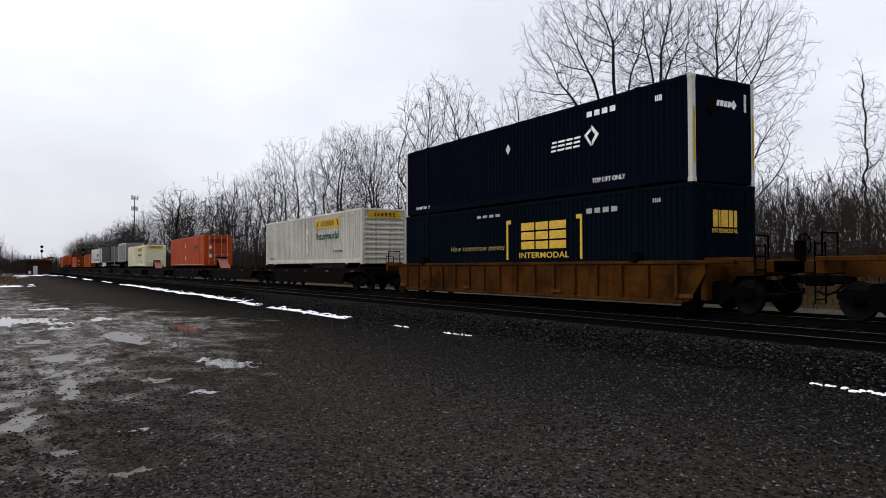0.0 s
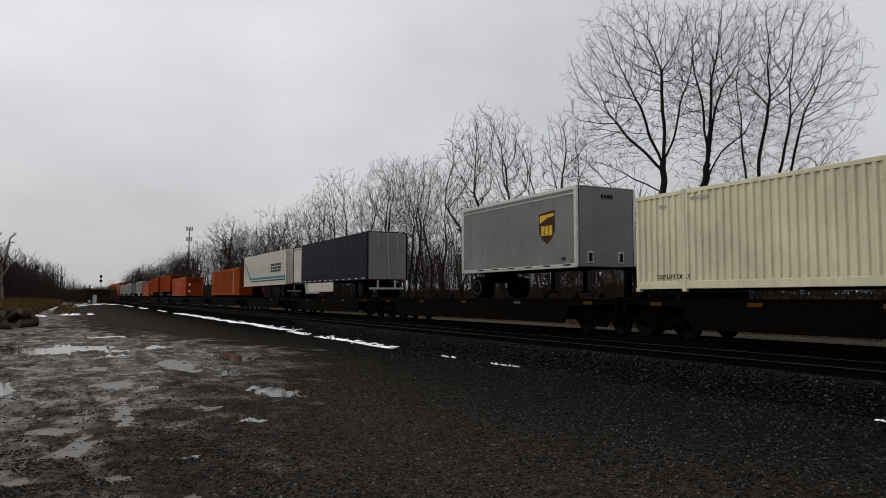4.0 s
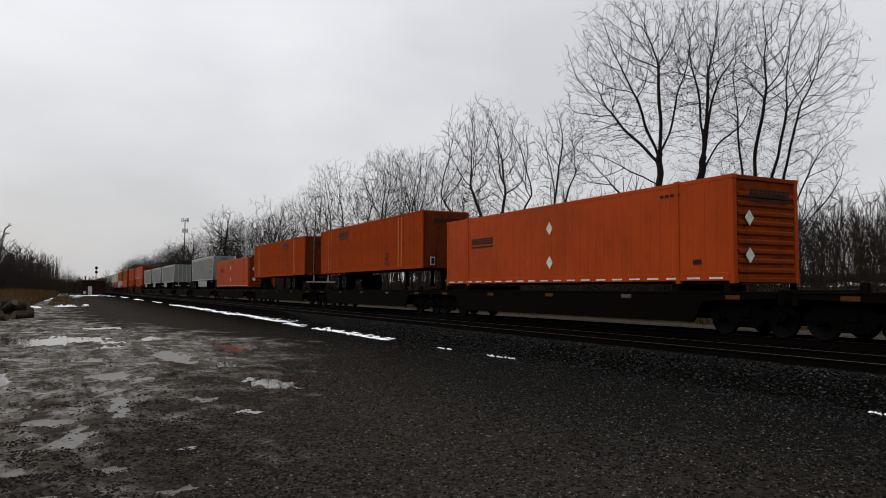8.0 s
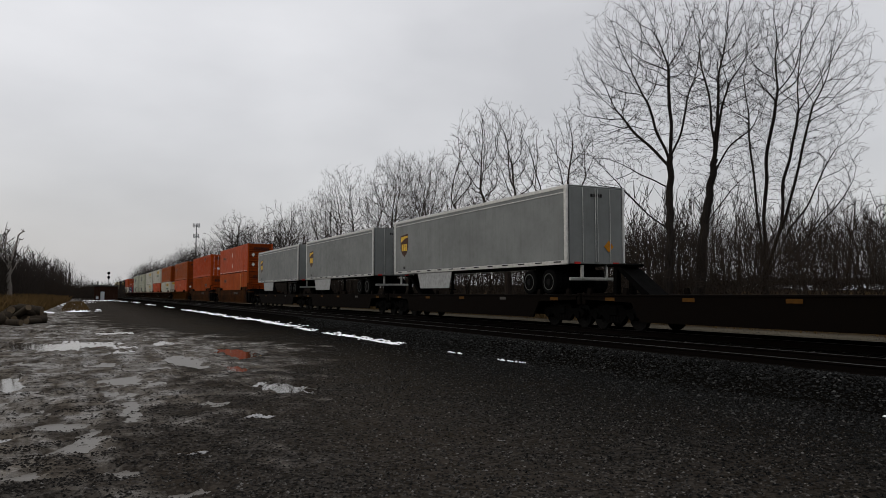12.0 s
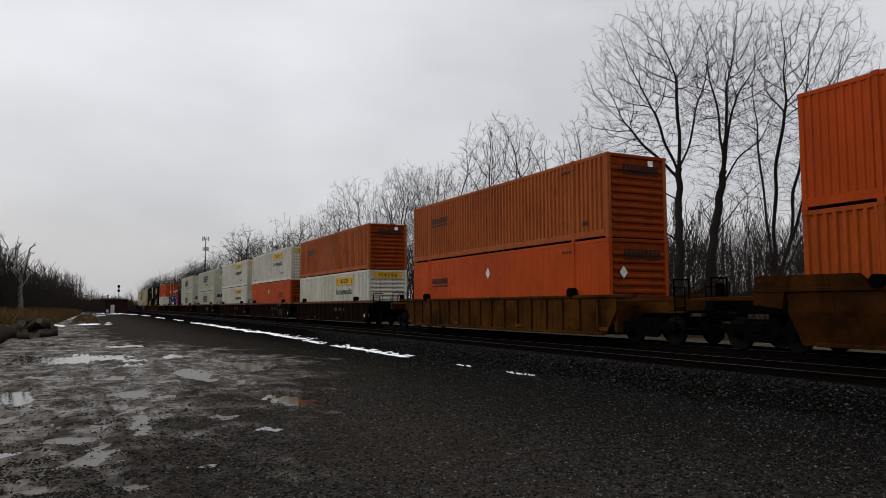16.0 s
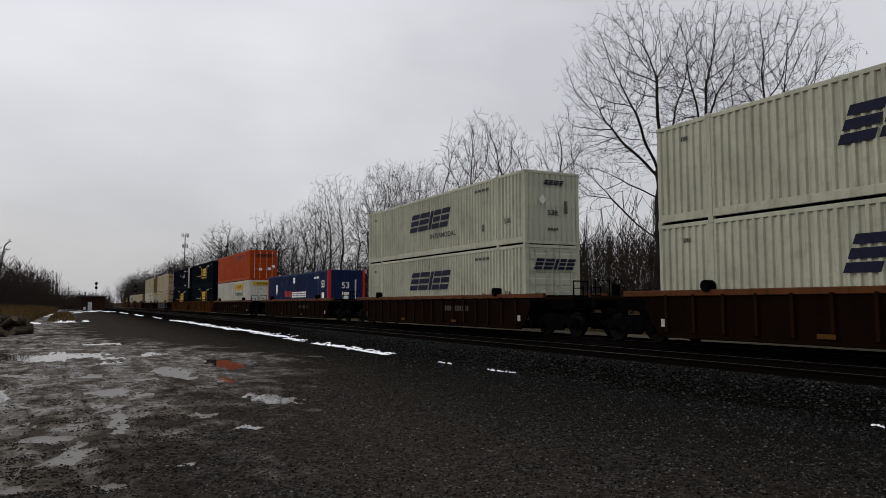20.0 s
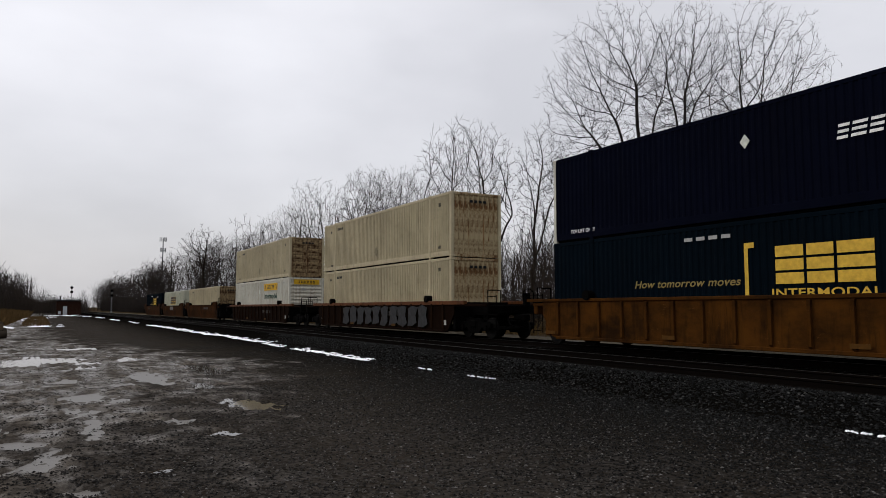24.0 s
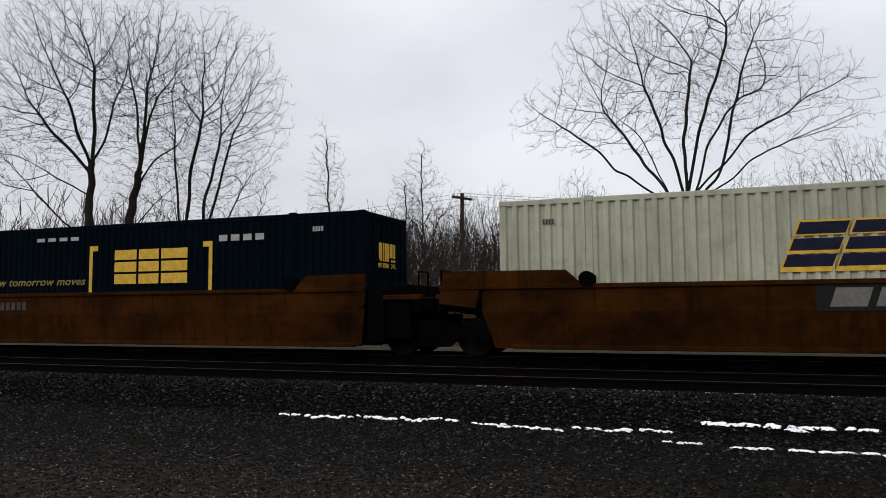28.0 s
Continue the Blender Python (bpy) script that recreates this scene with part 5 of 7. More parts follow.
def build_train():
    cars = {}
    for tail, upper, lower, style, paint, pitch, first, last in STACKS:
        y = tail - CARGO_LEN / 2
        words = WELL_WORDS[id(paint)] + (" carrying two stacked containers" if upper else " carrying one container")
        at = {729.10: None, 748.55: 3.5}.get(tail, None if paint == YELLOW_STEEL else -2.8)
        car = placed(("well", style, id(paint), pitch, first, last, bool(upper), at), lambda: well_car(words, paint, style, pitch, first, last, at), y, RAIL_Z)
        if style == "plain" and tail == 729.10:
            plate = part("name_plate", flat(rect(2.75, 0.52), 0.004), DARK_TEXT, car, "black plate with grey wordmark slabs", at=on_side(-1.446, CARGO_LEN / 2 - 7.6, 1.26))
            part("wordmark", blocks([0.62, 0.62, 0.66], 0.36, 0.14, 0.06), PLATE_TEXT, plate, at=Matrix.Translation((0, 0, 0.004)))
        cars[tail] = car
        placed(("box", lower), lambda: make_cargo(lower), y, RAIL_Z + 0.55)
        if upper:
            placed(("box", upper), lambda: make_cargo(upper), y, RAIL_Z + 0.55 + CARGO_H)
    spray_paint(cars)
    # an empty well wagon runs ahead of the first stack
    placed(("well", "ribbed", id(YELLOW_STEEL), 23.3, True, True, True, None), lambda: well_car("grimy yellow steel well wagon carrying no load", YELLOW_STEEL, "ribbed", 23.3, True, True, None), 29.19 - CARGO_LEN / 2 - 22.6, RAIL_Z)
    for tail, kind, length in FLATS:
        if length:
            placed(("trailer", kind, length), lambda: make_trailer(kind, length), tail - length / 2, RAIL_Z + 1.15)
        else:
            placed(("box", kind), lambda: make_cargo(kind), tail - CARGO_LEN / 2, RAIL_Z + 1.36)
    for i, (y, length) in enumerate(FLAT_CENTRES):
        loaded = not any(abs(y - e) < 1 for e in (59.7, 94.3, 206.2, 319.0))
        box = any(abs(y - (tail - 8)) < 1.5 and not size for tail, kind, size in FLATS)
        words = "carrying a container" if box else "carrying a road trailer" if loaded else "standing empty"
        hitch = HITCHES.get(y, "")
        red = y in (59.7, 94.3)
        placed(("flat", length, loaded, box, hitch, red), lambda: flat_car("dark brown steel flat wagon " + words, length, hitch, box, PINK_STEEL if red else BLACK_STEEL), y, RAIL_Z)


def motions():
    for ob, x, y, z in MOVING:
        walk(ob, [(t, pose(x, y - travelled(t), z)) for t in range(0, 29, 4)])


build_train()


# ---------------------------------------------------------------- ground
PUDDLES = [  # centre x, y, half widths, turn
    (-0.5, 25.6, 2.3, 2.7, 8), (-1.3, 15.4, 0.52, 1.3, 0), (3.25, 12.6, 0.50, 1.0, 10), (2.22, 9.85, 0.26, 0.26, 0), (1.12, 7.95, 0.20, 0.15, 0), (-0.86, 9.45, 0.20, 0.34, 0),
    (3.1, 16.3, 0.34, 0.9, 0), (3.9, 20.4, 0.7, 1.8, 0), (1.5, 33.0, 1.0, 1.6, 0), (-1.2, 36.0, 1.2, 1.6, 0),
]
FILMS = [  # thin water and slurry left in wheel tracks and hollows
    (0.72, 14.8, 0.44, 0.9, -4), (0.72, 11.2, 0.17, 1.5, -3), (1.30, 14.2, 0.22, 0.5, 0), (-0.12, 10.15, 0.36, 0.36, 0), (0.05, 8.7, 0.30, 0.34, 0), (-0.40, 7.55, 0.20, 0.24, 0), (2.3, 18.8, 0.5, 2.0, 0),
    (1.85, 11.2, 0.26, 0.40, 0), (-1.08, 12.4, 0.26, 0.5, 0), (-1.05, 19.4, 0.45, 0.6, 0), (0.5, 12.9, 0.18, 0.8, 5), (-0.5, 11.4, 0.3, 0.3, 0),
    (0.6, 18.4, 0.5, 0.7, 0), (1.6, 17.0, 0.3, 0.5, 0), (0.4, 7.3, 0.22, 0.22, 0), (-0.1, 6.5, 0.26, 0.16, 0), (2.6, 25.5, 0.7, 1.2, 0), (-0.9, 31.0, 0.8, 0.8, 0), (0.5, 29.5, 0.9, 0.6, 0),
    (0.2, 9.4, 0.16, 0.5, 0), (-0.7, 13.9, 0.3, 0.3, 0), (0.9, 6.3, 0.25, 0.16, 0), (-0.5, 17.0, 0.4, 0.4, 0), (1.1, 22.0, 0.6, 1.0, 0),
]


def smooth(a, b, x):
    u = np.clip((x - a) / (b - a), 0, 1)
    return u * u * (3 - 2 * u)


def bumps(x, y, scale, seed):
    """Cheap smooth noise in -1..1 from a few turned waves."""
    r = np.random.RandomState(seed)
    out = 0
    for _ in range(7):
        a, p, k = r.uniform(0, 6.28), r.uniform(0, 6.28), r.uniform(0.6, 1.7) / scale
        out = out + np.sin((x * np.cos(a) + y * np.sin(a)) * k * 6.28 + p)
    return out / 7


def ground_z(x, y):
    x, y = np.asarray(x, float), np.asarray(y, float)
    wet = 1 - smooth(0.15, 1.6, x - (-3.4 + 0.47 * y) + 0.5 * bumps(x, y, 3.0, 2))
    z = 0.010 * bumps(x, y, 2.6, 3) + 0.006 * bumps(x, y, 0.9, 4) + wet * (0.014 * bumps(x, y, 0.5, 5) + 0.011 * bumps(x, y, 0.22, 12))
    z = np.maximum(z, -0.016)
    dug = np.zeros_like(z)
    for px, py, a, b, turn in PUDDLES + FILMS if np.any((x < 8.5) & (y < 45)) else ():
        c, s = math.cos(radians(turn)), math.sin(radians(turn))
        u, v = (x - px) * c + (y - py) * s, -(x - px) * s + (y - py) * c
        d = np.sqrt((u / a) ** 2 + (v / b) ** 2) + 0.7 * bumps(x, y, 0.7 * max(a, b) + 0.1, 6) + 0.55 * bumps(x, y * 0.7, 0.30, 7) + 0.35 * bumps(x, y, 0.16, 18)
        dug = np.maximum(dug, 0.052 * (1 - smooth(0.70, 1.15, d)))
    near = 1 - smooth(8.3, 9.1, x)
    z = (z - dug) * near
    z = z + 0.32 * smooth(8.9, 10.7, x) + 0.012 * bumps(x, y, 0.7, 8) * smooth(8.6, 9.5, x)
    z = z - 0.10 * smooth(10.9, 11.15, x) + 0.10 * smooth(18.3, 18.5, x)
    z = z + 1.45 * smooth(23, 52, x) + 1.9 * smooth(50, 95, x) + 0.15 * bumps(x, y, 9, 9) * smooth(22, 30, x)
    left = smooth(2.6, 6.0, -x - 0.2 * bumps(x, y, 6, 10))
    return z + 0.35 * left + 0.05 * bumps(x, y, 2, 11) * left


def ground_material():
    m, n, l, b = nodes_of("wet_gravel_and_mud", 0.9)
    geo = n.new("ShaderNodeNewGeometry").outputs["Position"]
    sep = n.new("ShaderNodeSeparateXYZ")
    l.new(geo, sep.inputs["Vector"])

    def math_node(op, a, c):
        k = n.new("ShaderNodeMath")
        k.operation = op
        for i, v in enumerate((a, c)):
            if isinstance(v, (int, float)):
                k.inputs[i].default_value = v
            else:
                l.new(v, k.inputs[i])
        return k.outputs["Value"]
    fine = noise_node(n, l, 34.0, 6, 0.75, geo)
    grain = n.new("ShaderNodeTexVoronoi")
    grain.inputs["Scale"].default_value = 26.0
    l.new(geo, grain.inputs["Vector"])
    big = noise_node(n, l, 0.42, 5, 0.6, geo)
    mid = noise_node(n, l, 1.7, 6, 0.65, geo)
    gravel = mixed(n, l, spread(n, l, grain.outputs["Color"], 0.15, 0.9, 0, 1), (0.006, 0.0054, 0.0048), (0.050, 0.045, 0.040))
    # the lot's gravel turns darker towards the track
    trackside = spread(n, l, math_node("ADD", sep.outputs["X"], math_node("MULTIPLY", math_node("SUBTRACT", mid, 0.5), 3.0)), 3.6, 9.0, 0.0, 0.9)
    gravel = mixed(n, l, spread(n, l, big, 0.4, 0.7, 0, 0.7), gravel, (0.032, 0.026, 0.020))
    tread = noise_node(n, l, 5.5, 7, 0.78, geo)
    gravel = mixed(n, l, spread(n, l, tread, 0.50, 0.64, 0, 0.4), gravel, (0.058, 0.049, 0.039))
    gravel = mixed(n, l, trackside, gravel, mixed(n, l, spread(n, l, fine, 0.35, 0.7, 0, 1), (0.0005, 0.0005, 0.0004), (0.0024, 0.0022, 0.0020)))
    mud = mixed(n, l, spread(n, l, mid, 0.35, 0.7, 0, 1), (0.032, 0.0265, 0.0210), (0.128, 0.110, 0.088))
    clod = noise_node(n, l, 7.5, 7, 0.75, geo, (1.0, 0.7, 1.0))
    mud = mixed(n, l, spread(n, l, clod, 0.47, 0.60, 0, 0.85), mud, (0.014, 0.0108, 0.0080))
    # smeared wheel ruts running along the lot
    ruts = None
    for at, width in ((0.15, 0.42), (-1.55, 0.34), (1.95, 0.26)):
        off = math_node("SUBTRACT", math_node("SUBTRACT", sep.outputs["X"], math_node("MULTIPLY", sep.outputs["Y"], 0.055)), at)
        off = math_node("ABSOLUTE", math_node("ADD", off, math_node("MULTIPLY", math_node("SUBTRACT", noise_node(n, l, 0.5, 3, 0.5, geo), 0.5), 1.3)), 0)
        one = spread(n, l, off, width * 0.45, width, 1, 0)
        ruts = one if ruts is None else math_node("MAXIMUM", ruts, one)
    ruts = math_node("MULTIPLY", ruts, spread(n, l, noise_node(n, l, 1.3, 6, 0.7, geo), 0.36, 0.60, 0, 1))
    mud = mixed(n, l, math_node("MULTIPLY", ruts, 0.8), mud, mixed(n, l, spread(n, l, fine, 0.3, 0.7, 0, 1), (0.055, 0.047, 0.038), (0.092, 0.081, 0.067)))
    # the wet, trodden part of the lot lies away from the track; its mud breaks up into gravel
    edge = math_node("SUBTRACT", math_node("SUBTRACT", math_node("MULTIPLY", math_node("MINIMUM", sep.outputs["Y"], 21.0), 0.40), sep.outputs["X"]), spread(n, l, sep.outputs["Y"], 21.0, 44.0, 0, 5.5))
    slope = spread(n, l, edge, -1.5, 6.5, 0, 1)
    slick = noise_node(n, l, 0.75, 8, 0.70, geo, (1.0, 0.6, 1.0))
    streak = noise_node(n, l, 2.1, 6, 0.65, geo, (1.0, 0.35, 1.0))
    patch = math_node("ADD", slick, math_node("MULTIPLY", math_node("SUBTRACT", slope, 0.58), 0.50))
    lot = spread(n, l, sep.outputs["X"], 7.4, 8.8, 1, 0)
    wet = math_node("MULTIPLY", spread(n, l, patch, 0.43, 0.56, 0, 1), lot)
    col = mixed(n, l, math_node("MULTIPLY", wet, 0.92), gravel, mud)
    # near-black track bed; shade in the gaps between stones is put into its colour
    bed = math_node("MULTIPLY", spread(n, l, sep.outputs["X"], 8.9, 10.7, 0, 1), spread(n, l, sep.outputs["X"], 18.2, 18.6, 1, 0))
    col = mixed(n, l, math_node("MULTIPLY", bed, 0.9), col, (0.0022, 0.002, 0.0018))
    # brown litter and grass beyond the tracks and at the lot's far edge
    far = math_node("MAXIMUM", spread(n, l, sep.outputs["X"], 19.6, 21.5, 0, 1), spread(n, l, sep.outputs["X"], -4.2, -2.6, 1, 0))
    litter = mixed(n, l, spread(n, l, mid, 0.3, 0.75, 0, 1), (0.012, 0.008, 0.005), (0.055, 0.038, 0.020))
    col = mixed(n, l, far, col, litter)
    strip = math_node("MULTIPLY", spread(n, l, sep.outputs["X"], 18.3, 18.7, 0, 1), spread(n, l, sep.outputs["X"], 20.2, 21.6, 1, 0))
    col = mixed(n, l, math_node("MULTIPLY", strip, 0.85), col, mixed(n, l, spread(n, l, fine, 0.3, 0.7, 0, 1), (0.045, 0.038, 0.028), (0.13, 0.115, 0.088)))
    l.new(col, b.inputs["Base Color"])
    sheen = math_node("MULTIPLY", math_node("MULTIPLY", wet, math_node("MAXIMUM", spread(n, l, streak, 0.40, 0.60, 0.1, 1), math_node("MULTIPLY", ruts, 0.9))), spread(n, l, clod, 0.52, 0.64, 1, 0.2))
    rough = n.new("ShaderNodeMapRange")
    rough.inputs["To Min"].default_value, rough.inputs["To Max"].default_value = 0.9, 0.34
    l.new(sheen, rough.inputs["Value"])
    l.new(rough.outputs["Result"], b.inputs["Roughness"])
    l.new(spread(n, l, sheen, 0, 0.8, 0.0, 0.19), b.inputs["Specular IOR Level"])
    k = n.new("ShaderNodeBump")
    k.inputs["Distance"].default_value = 0.02
    l.new(spread(n, l, sheen, 0, 1, 1.0, 0.30), k.inputs["Strength"])
    l.new(math_node("ADD", math_node("ADD", grain.outputs["Distance"], math_node("MULTIPLY", fine, 0.8)), math_node("MULTIPLY", clod, 1.5)), k.inputs["Height"])
    l.new(k.outputs["Normal"], b.inputs["Normal"])
    return m


def ground_sheet():
    def lines(dense, far):
        out = list(dense)
        step = dense[1] - dense[0]
        while out[-1] < far[1]:
            step = min(step * 1.25, 400)
            out.append(out[-1] + step)
        step = dense[1] - dense[0]
        low = []
        p = out[0]
        while p > far[0]:
            step = min(step * 1.25, 400)
            p -= step
            low.append(p)
        return np.array(low[::-1] + out)
    xs = lines(np.arange(-3.2, 12.0, 0.085), (-2500, 2500))
    ys = lines(np.arange(4.6, 40.0, 0.11), (-2500, 2500))
    X, Y = np.meshgrid(xs, ys)
    Z = ground_z(X, Y)
    nx, ny = len(xs), len(ys)
    v = np.stack([X.ravel(), Y.ravel(), Z.ravel()], 1)
    i = (np.arange(ny - 1)[:, None] * nx + np.arange(nx - 1)).ravel()
    f = np.stack([i, i + 1, i + nx + 1, i + nx], 1)
    me = bpy.data.meshes.new("ground")
    me.from_pydata(v.tolist(), [], f.tolist())
    me.shade_smooth()
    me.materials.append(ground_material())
    return tagged(new("ground", me), "dark wet gravel lot with mud, ballast slope and brown verge", "ground", kind="structure")


def puddle_water():
    m, n, l, b = nodes_of("muddy_water", 0.04)
    b.inputs["Base Color"].default_value = (0.030, 0.024, 0.018, 1)
    b.inputs["IOR"].default_value = 1.33
    bumped(n, l, b, noise_node(n, l, 6.0, 3, 0.5), 0.06, 0.01)
    mud, n, l, f = nodes_of("thin_grey_slurry", 0.36)
    f.inputs["Base Color"].default_value = (0.075, 0.067, 0.056, 1)
    f.inputs["Specular IOR Level"].default_value = 0.33
    f.inputs["IOR"].default_value = 1.33
    bumped(n, l, f, noise_node(n, l, 14.0, 5, 0.6), 0.25, 0.01)
    for k, (px, py, a, c, turn) in enumerate(PUDDLES + FILMS):
        s = Shape()
        s.poly([(1.5 * a * math.cos(q), 1.5 * c * math.sin(q), 0) for q in np.linspace(0, 2 * math.pi, 28, endpoint=False)])
        water = k < len(PUDDLES)
        ob = new("puddle" if water else "slurry_film", s.mesh("puddle"))
        ob.data.materials.append(m if water else mud)
        ob.matrix_basis = pose(px, py, -0.034 - 0.0003 * k, 0, 0, turn)
        tagged(ob, "shallow muddy rain puddle lying in the gravel lot" if water else "thin film of grey wet slurry in the trodden lot", "puddle" if water else "mud", "puddles in the lot" if water else "slurry films in the lot", "structure")


def stones(name, count, spot, size, material, seed, label, flat=0.7, muddy=False, category="gravel"):
    """Loose stones, all in one mesh; spot(r, count) gives where they lie."""
    r = np.random.RandomState(seed)
    base = np.array([(1, 0, 0), (-1, 0, 0), (0, 1, 0), (0, -1, 0), (0, 0, 1), (0, 0, -0.6)], float)
    tri = np.array([(0, 2, 4), (2, 1, 4), (1, 3, 4), (3, 0, 4), (2, 0, 5), (1, 2, 5), (3, 1, 5), (0, 3, 5)])
    x, y = spot(r, count)
    side = x - (-2.6 + 0.36 * y + 0.9 * bumps(x, y, 2.2, 14) + r.normal(0, 0.6, count))
    keep = (side < 1.0) & (bumps(x, y, 0.55, 15) + 0.6 * bumps(x, y, 1.7, 16) + r.normal(0, 0.16, count) > 0.10) if muddy else side > 0
    x, y = x[keep], y[keep]
    count = len(x)
    s = size * r.uniform(0.45, 1.3, count) 
    a = r.uniform(0, 6.28, count)
    p = base[None] * r.uniform(0.6, 1.3, (count, 6, 1)) * s[:, None, None] * np.array([1.15, 0.9, flat])
    c, d = np.cos(a)[:, None], np.sin(a)[:, None]
    q = np.stack([p[..., 0] * c - p[..., 1] * d, p[..., 0] * d + p[..., 1] * c, p[..., 2]], -1)
    q += np.stack([x, y, ground_z(x, y) + s * 0.15], 1)[:, None]
    f = (tri[None] + (np.arange(count) * 6)[:, None, None]).reshape(-1, 3)
    me = bpy.data.meshes.new(name)
    me.from_pydata(q.reshape(-1, 3).tolist(), [], f.tolist())
    me.materials.append(material)
    return tagged(new(name, me), label, category, kind="stuff")


def over_lot(near, far, lo, hi):
    """Spots thinning out with distance from where the lot is trodden most."""
    def spot(r, count):
        d = near * (far / near) ** r.uniform(0, 1, count)
        a = np.radians(lo + (hi - lo) * r.beta(1.1, 1.7, count))
        return d * np.sin(a), d * np.cos(a)
    return spot


def along_trackside(r, count):
    y = -5 + 22 * r.beta(1.1, 1.6, count)
    return 9.3 - np.abs(r.normal(0, 2.5, count)), y


def along_ballast(r, count):
    y = -5 + 52 * r.uniform(0, 1, count) ** 1.7
    x = 11.15 - 3.9 * r.uniform(0, 1, count) * r.uniform(0.25, 1, count)
    return x + 0.35 * bumps(x, y, 3.0, 17), y


def stone_material(name, tones):
    m, n, l, b = nodes_of(name, 0.75)
    rnd = n.new("ShaderNodeNewGeometry").outputs["Random Per Island"]
    r = n.new("ShaderNodeValToRGB")
    e = r.color_ramp.elements
    e[0].color, e[1].color = (*tones[0], 1), (*tones[3], 1)
    e[1].position = 0.99
    for at, tone in ((0.55, tones[1]), (0.93, tones[2])):
        e.new(at).color = (*tone, 1)
    l.new(rnd, r.inputs["Fac"])
    l.new(r.outputs["Color"], b.inputs["Base Color"])
    return m


def snow_patch(x, y, a, c, seed, turn=0.0, lift=0.03):
    r = random.Random(seed)
    s, n, rings = Shape(), 40, 4
    edge = [r.uniform(0.1, 1.4) for _ in range(n)]
    edge = [(edge[i - 1] + 2.6 * edge[i] + edge[(i + 1) % n]) / 4.6 for i in range(n)]
    ct, st = math.cos(radians(turn)), math.sin(radians(turn))
    pts = []
    for k in range(1, rings + 1):
        q = k / rings
        for i in range(n):
            w = 2 * math.pi * i / n
            u, v = a * q * edge[i] * math.cos(w), c * q * edge[i] * math.sin(w)
            pts.append((x + u * ct - v * st, y + u * st + v * ct, (1 - q ** 2) * lift * r.uniform(0.6, 1.2) - (0.012 if k == rings else 0)))
    zs = ground_z([p[0] for p in pts], [p[1] for p in pts])
    s.v = [(x, y, float(ground_z(x, y)) + lift)] + [(p[0], p[1], p[2] + float(z) + 0.008) for p, z in zip(pts, zs)]
    for i in range(n):
        s.f.append((0, 1 + i, 1 + (i + 1) % n))
        for k in range(rings - 1):
            p = 1 + k * n
            s.f.append((p + i, p + n + i, p + n + (i + 1) % n, p + (i + 1) % n))
    ob = new("snow_patch", s.mesh("snow_patch", True))
    ob.data.materials.append(SNOW)
    return tagged(ob, "thin patch of old melting snow on the ground", "snow patch", "snow patches", "stuff")


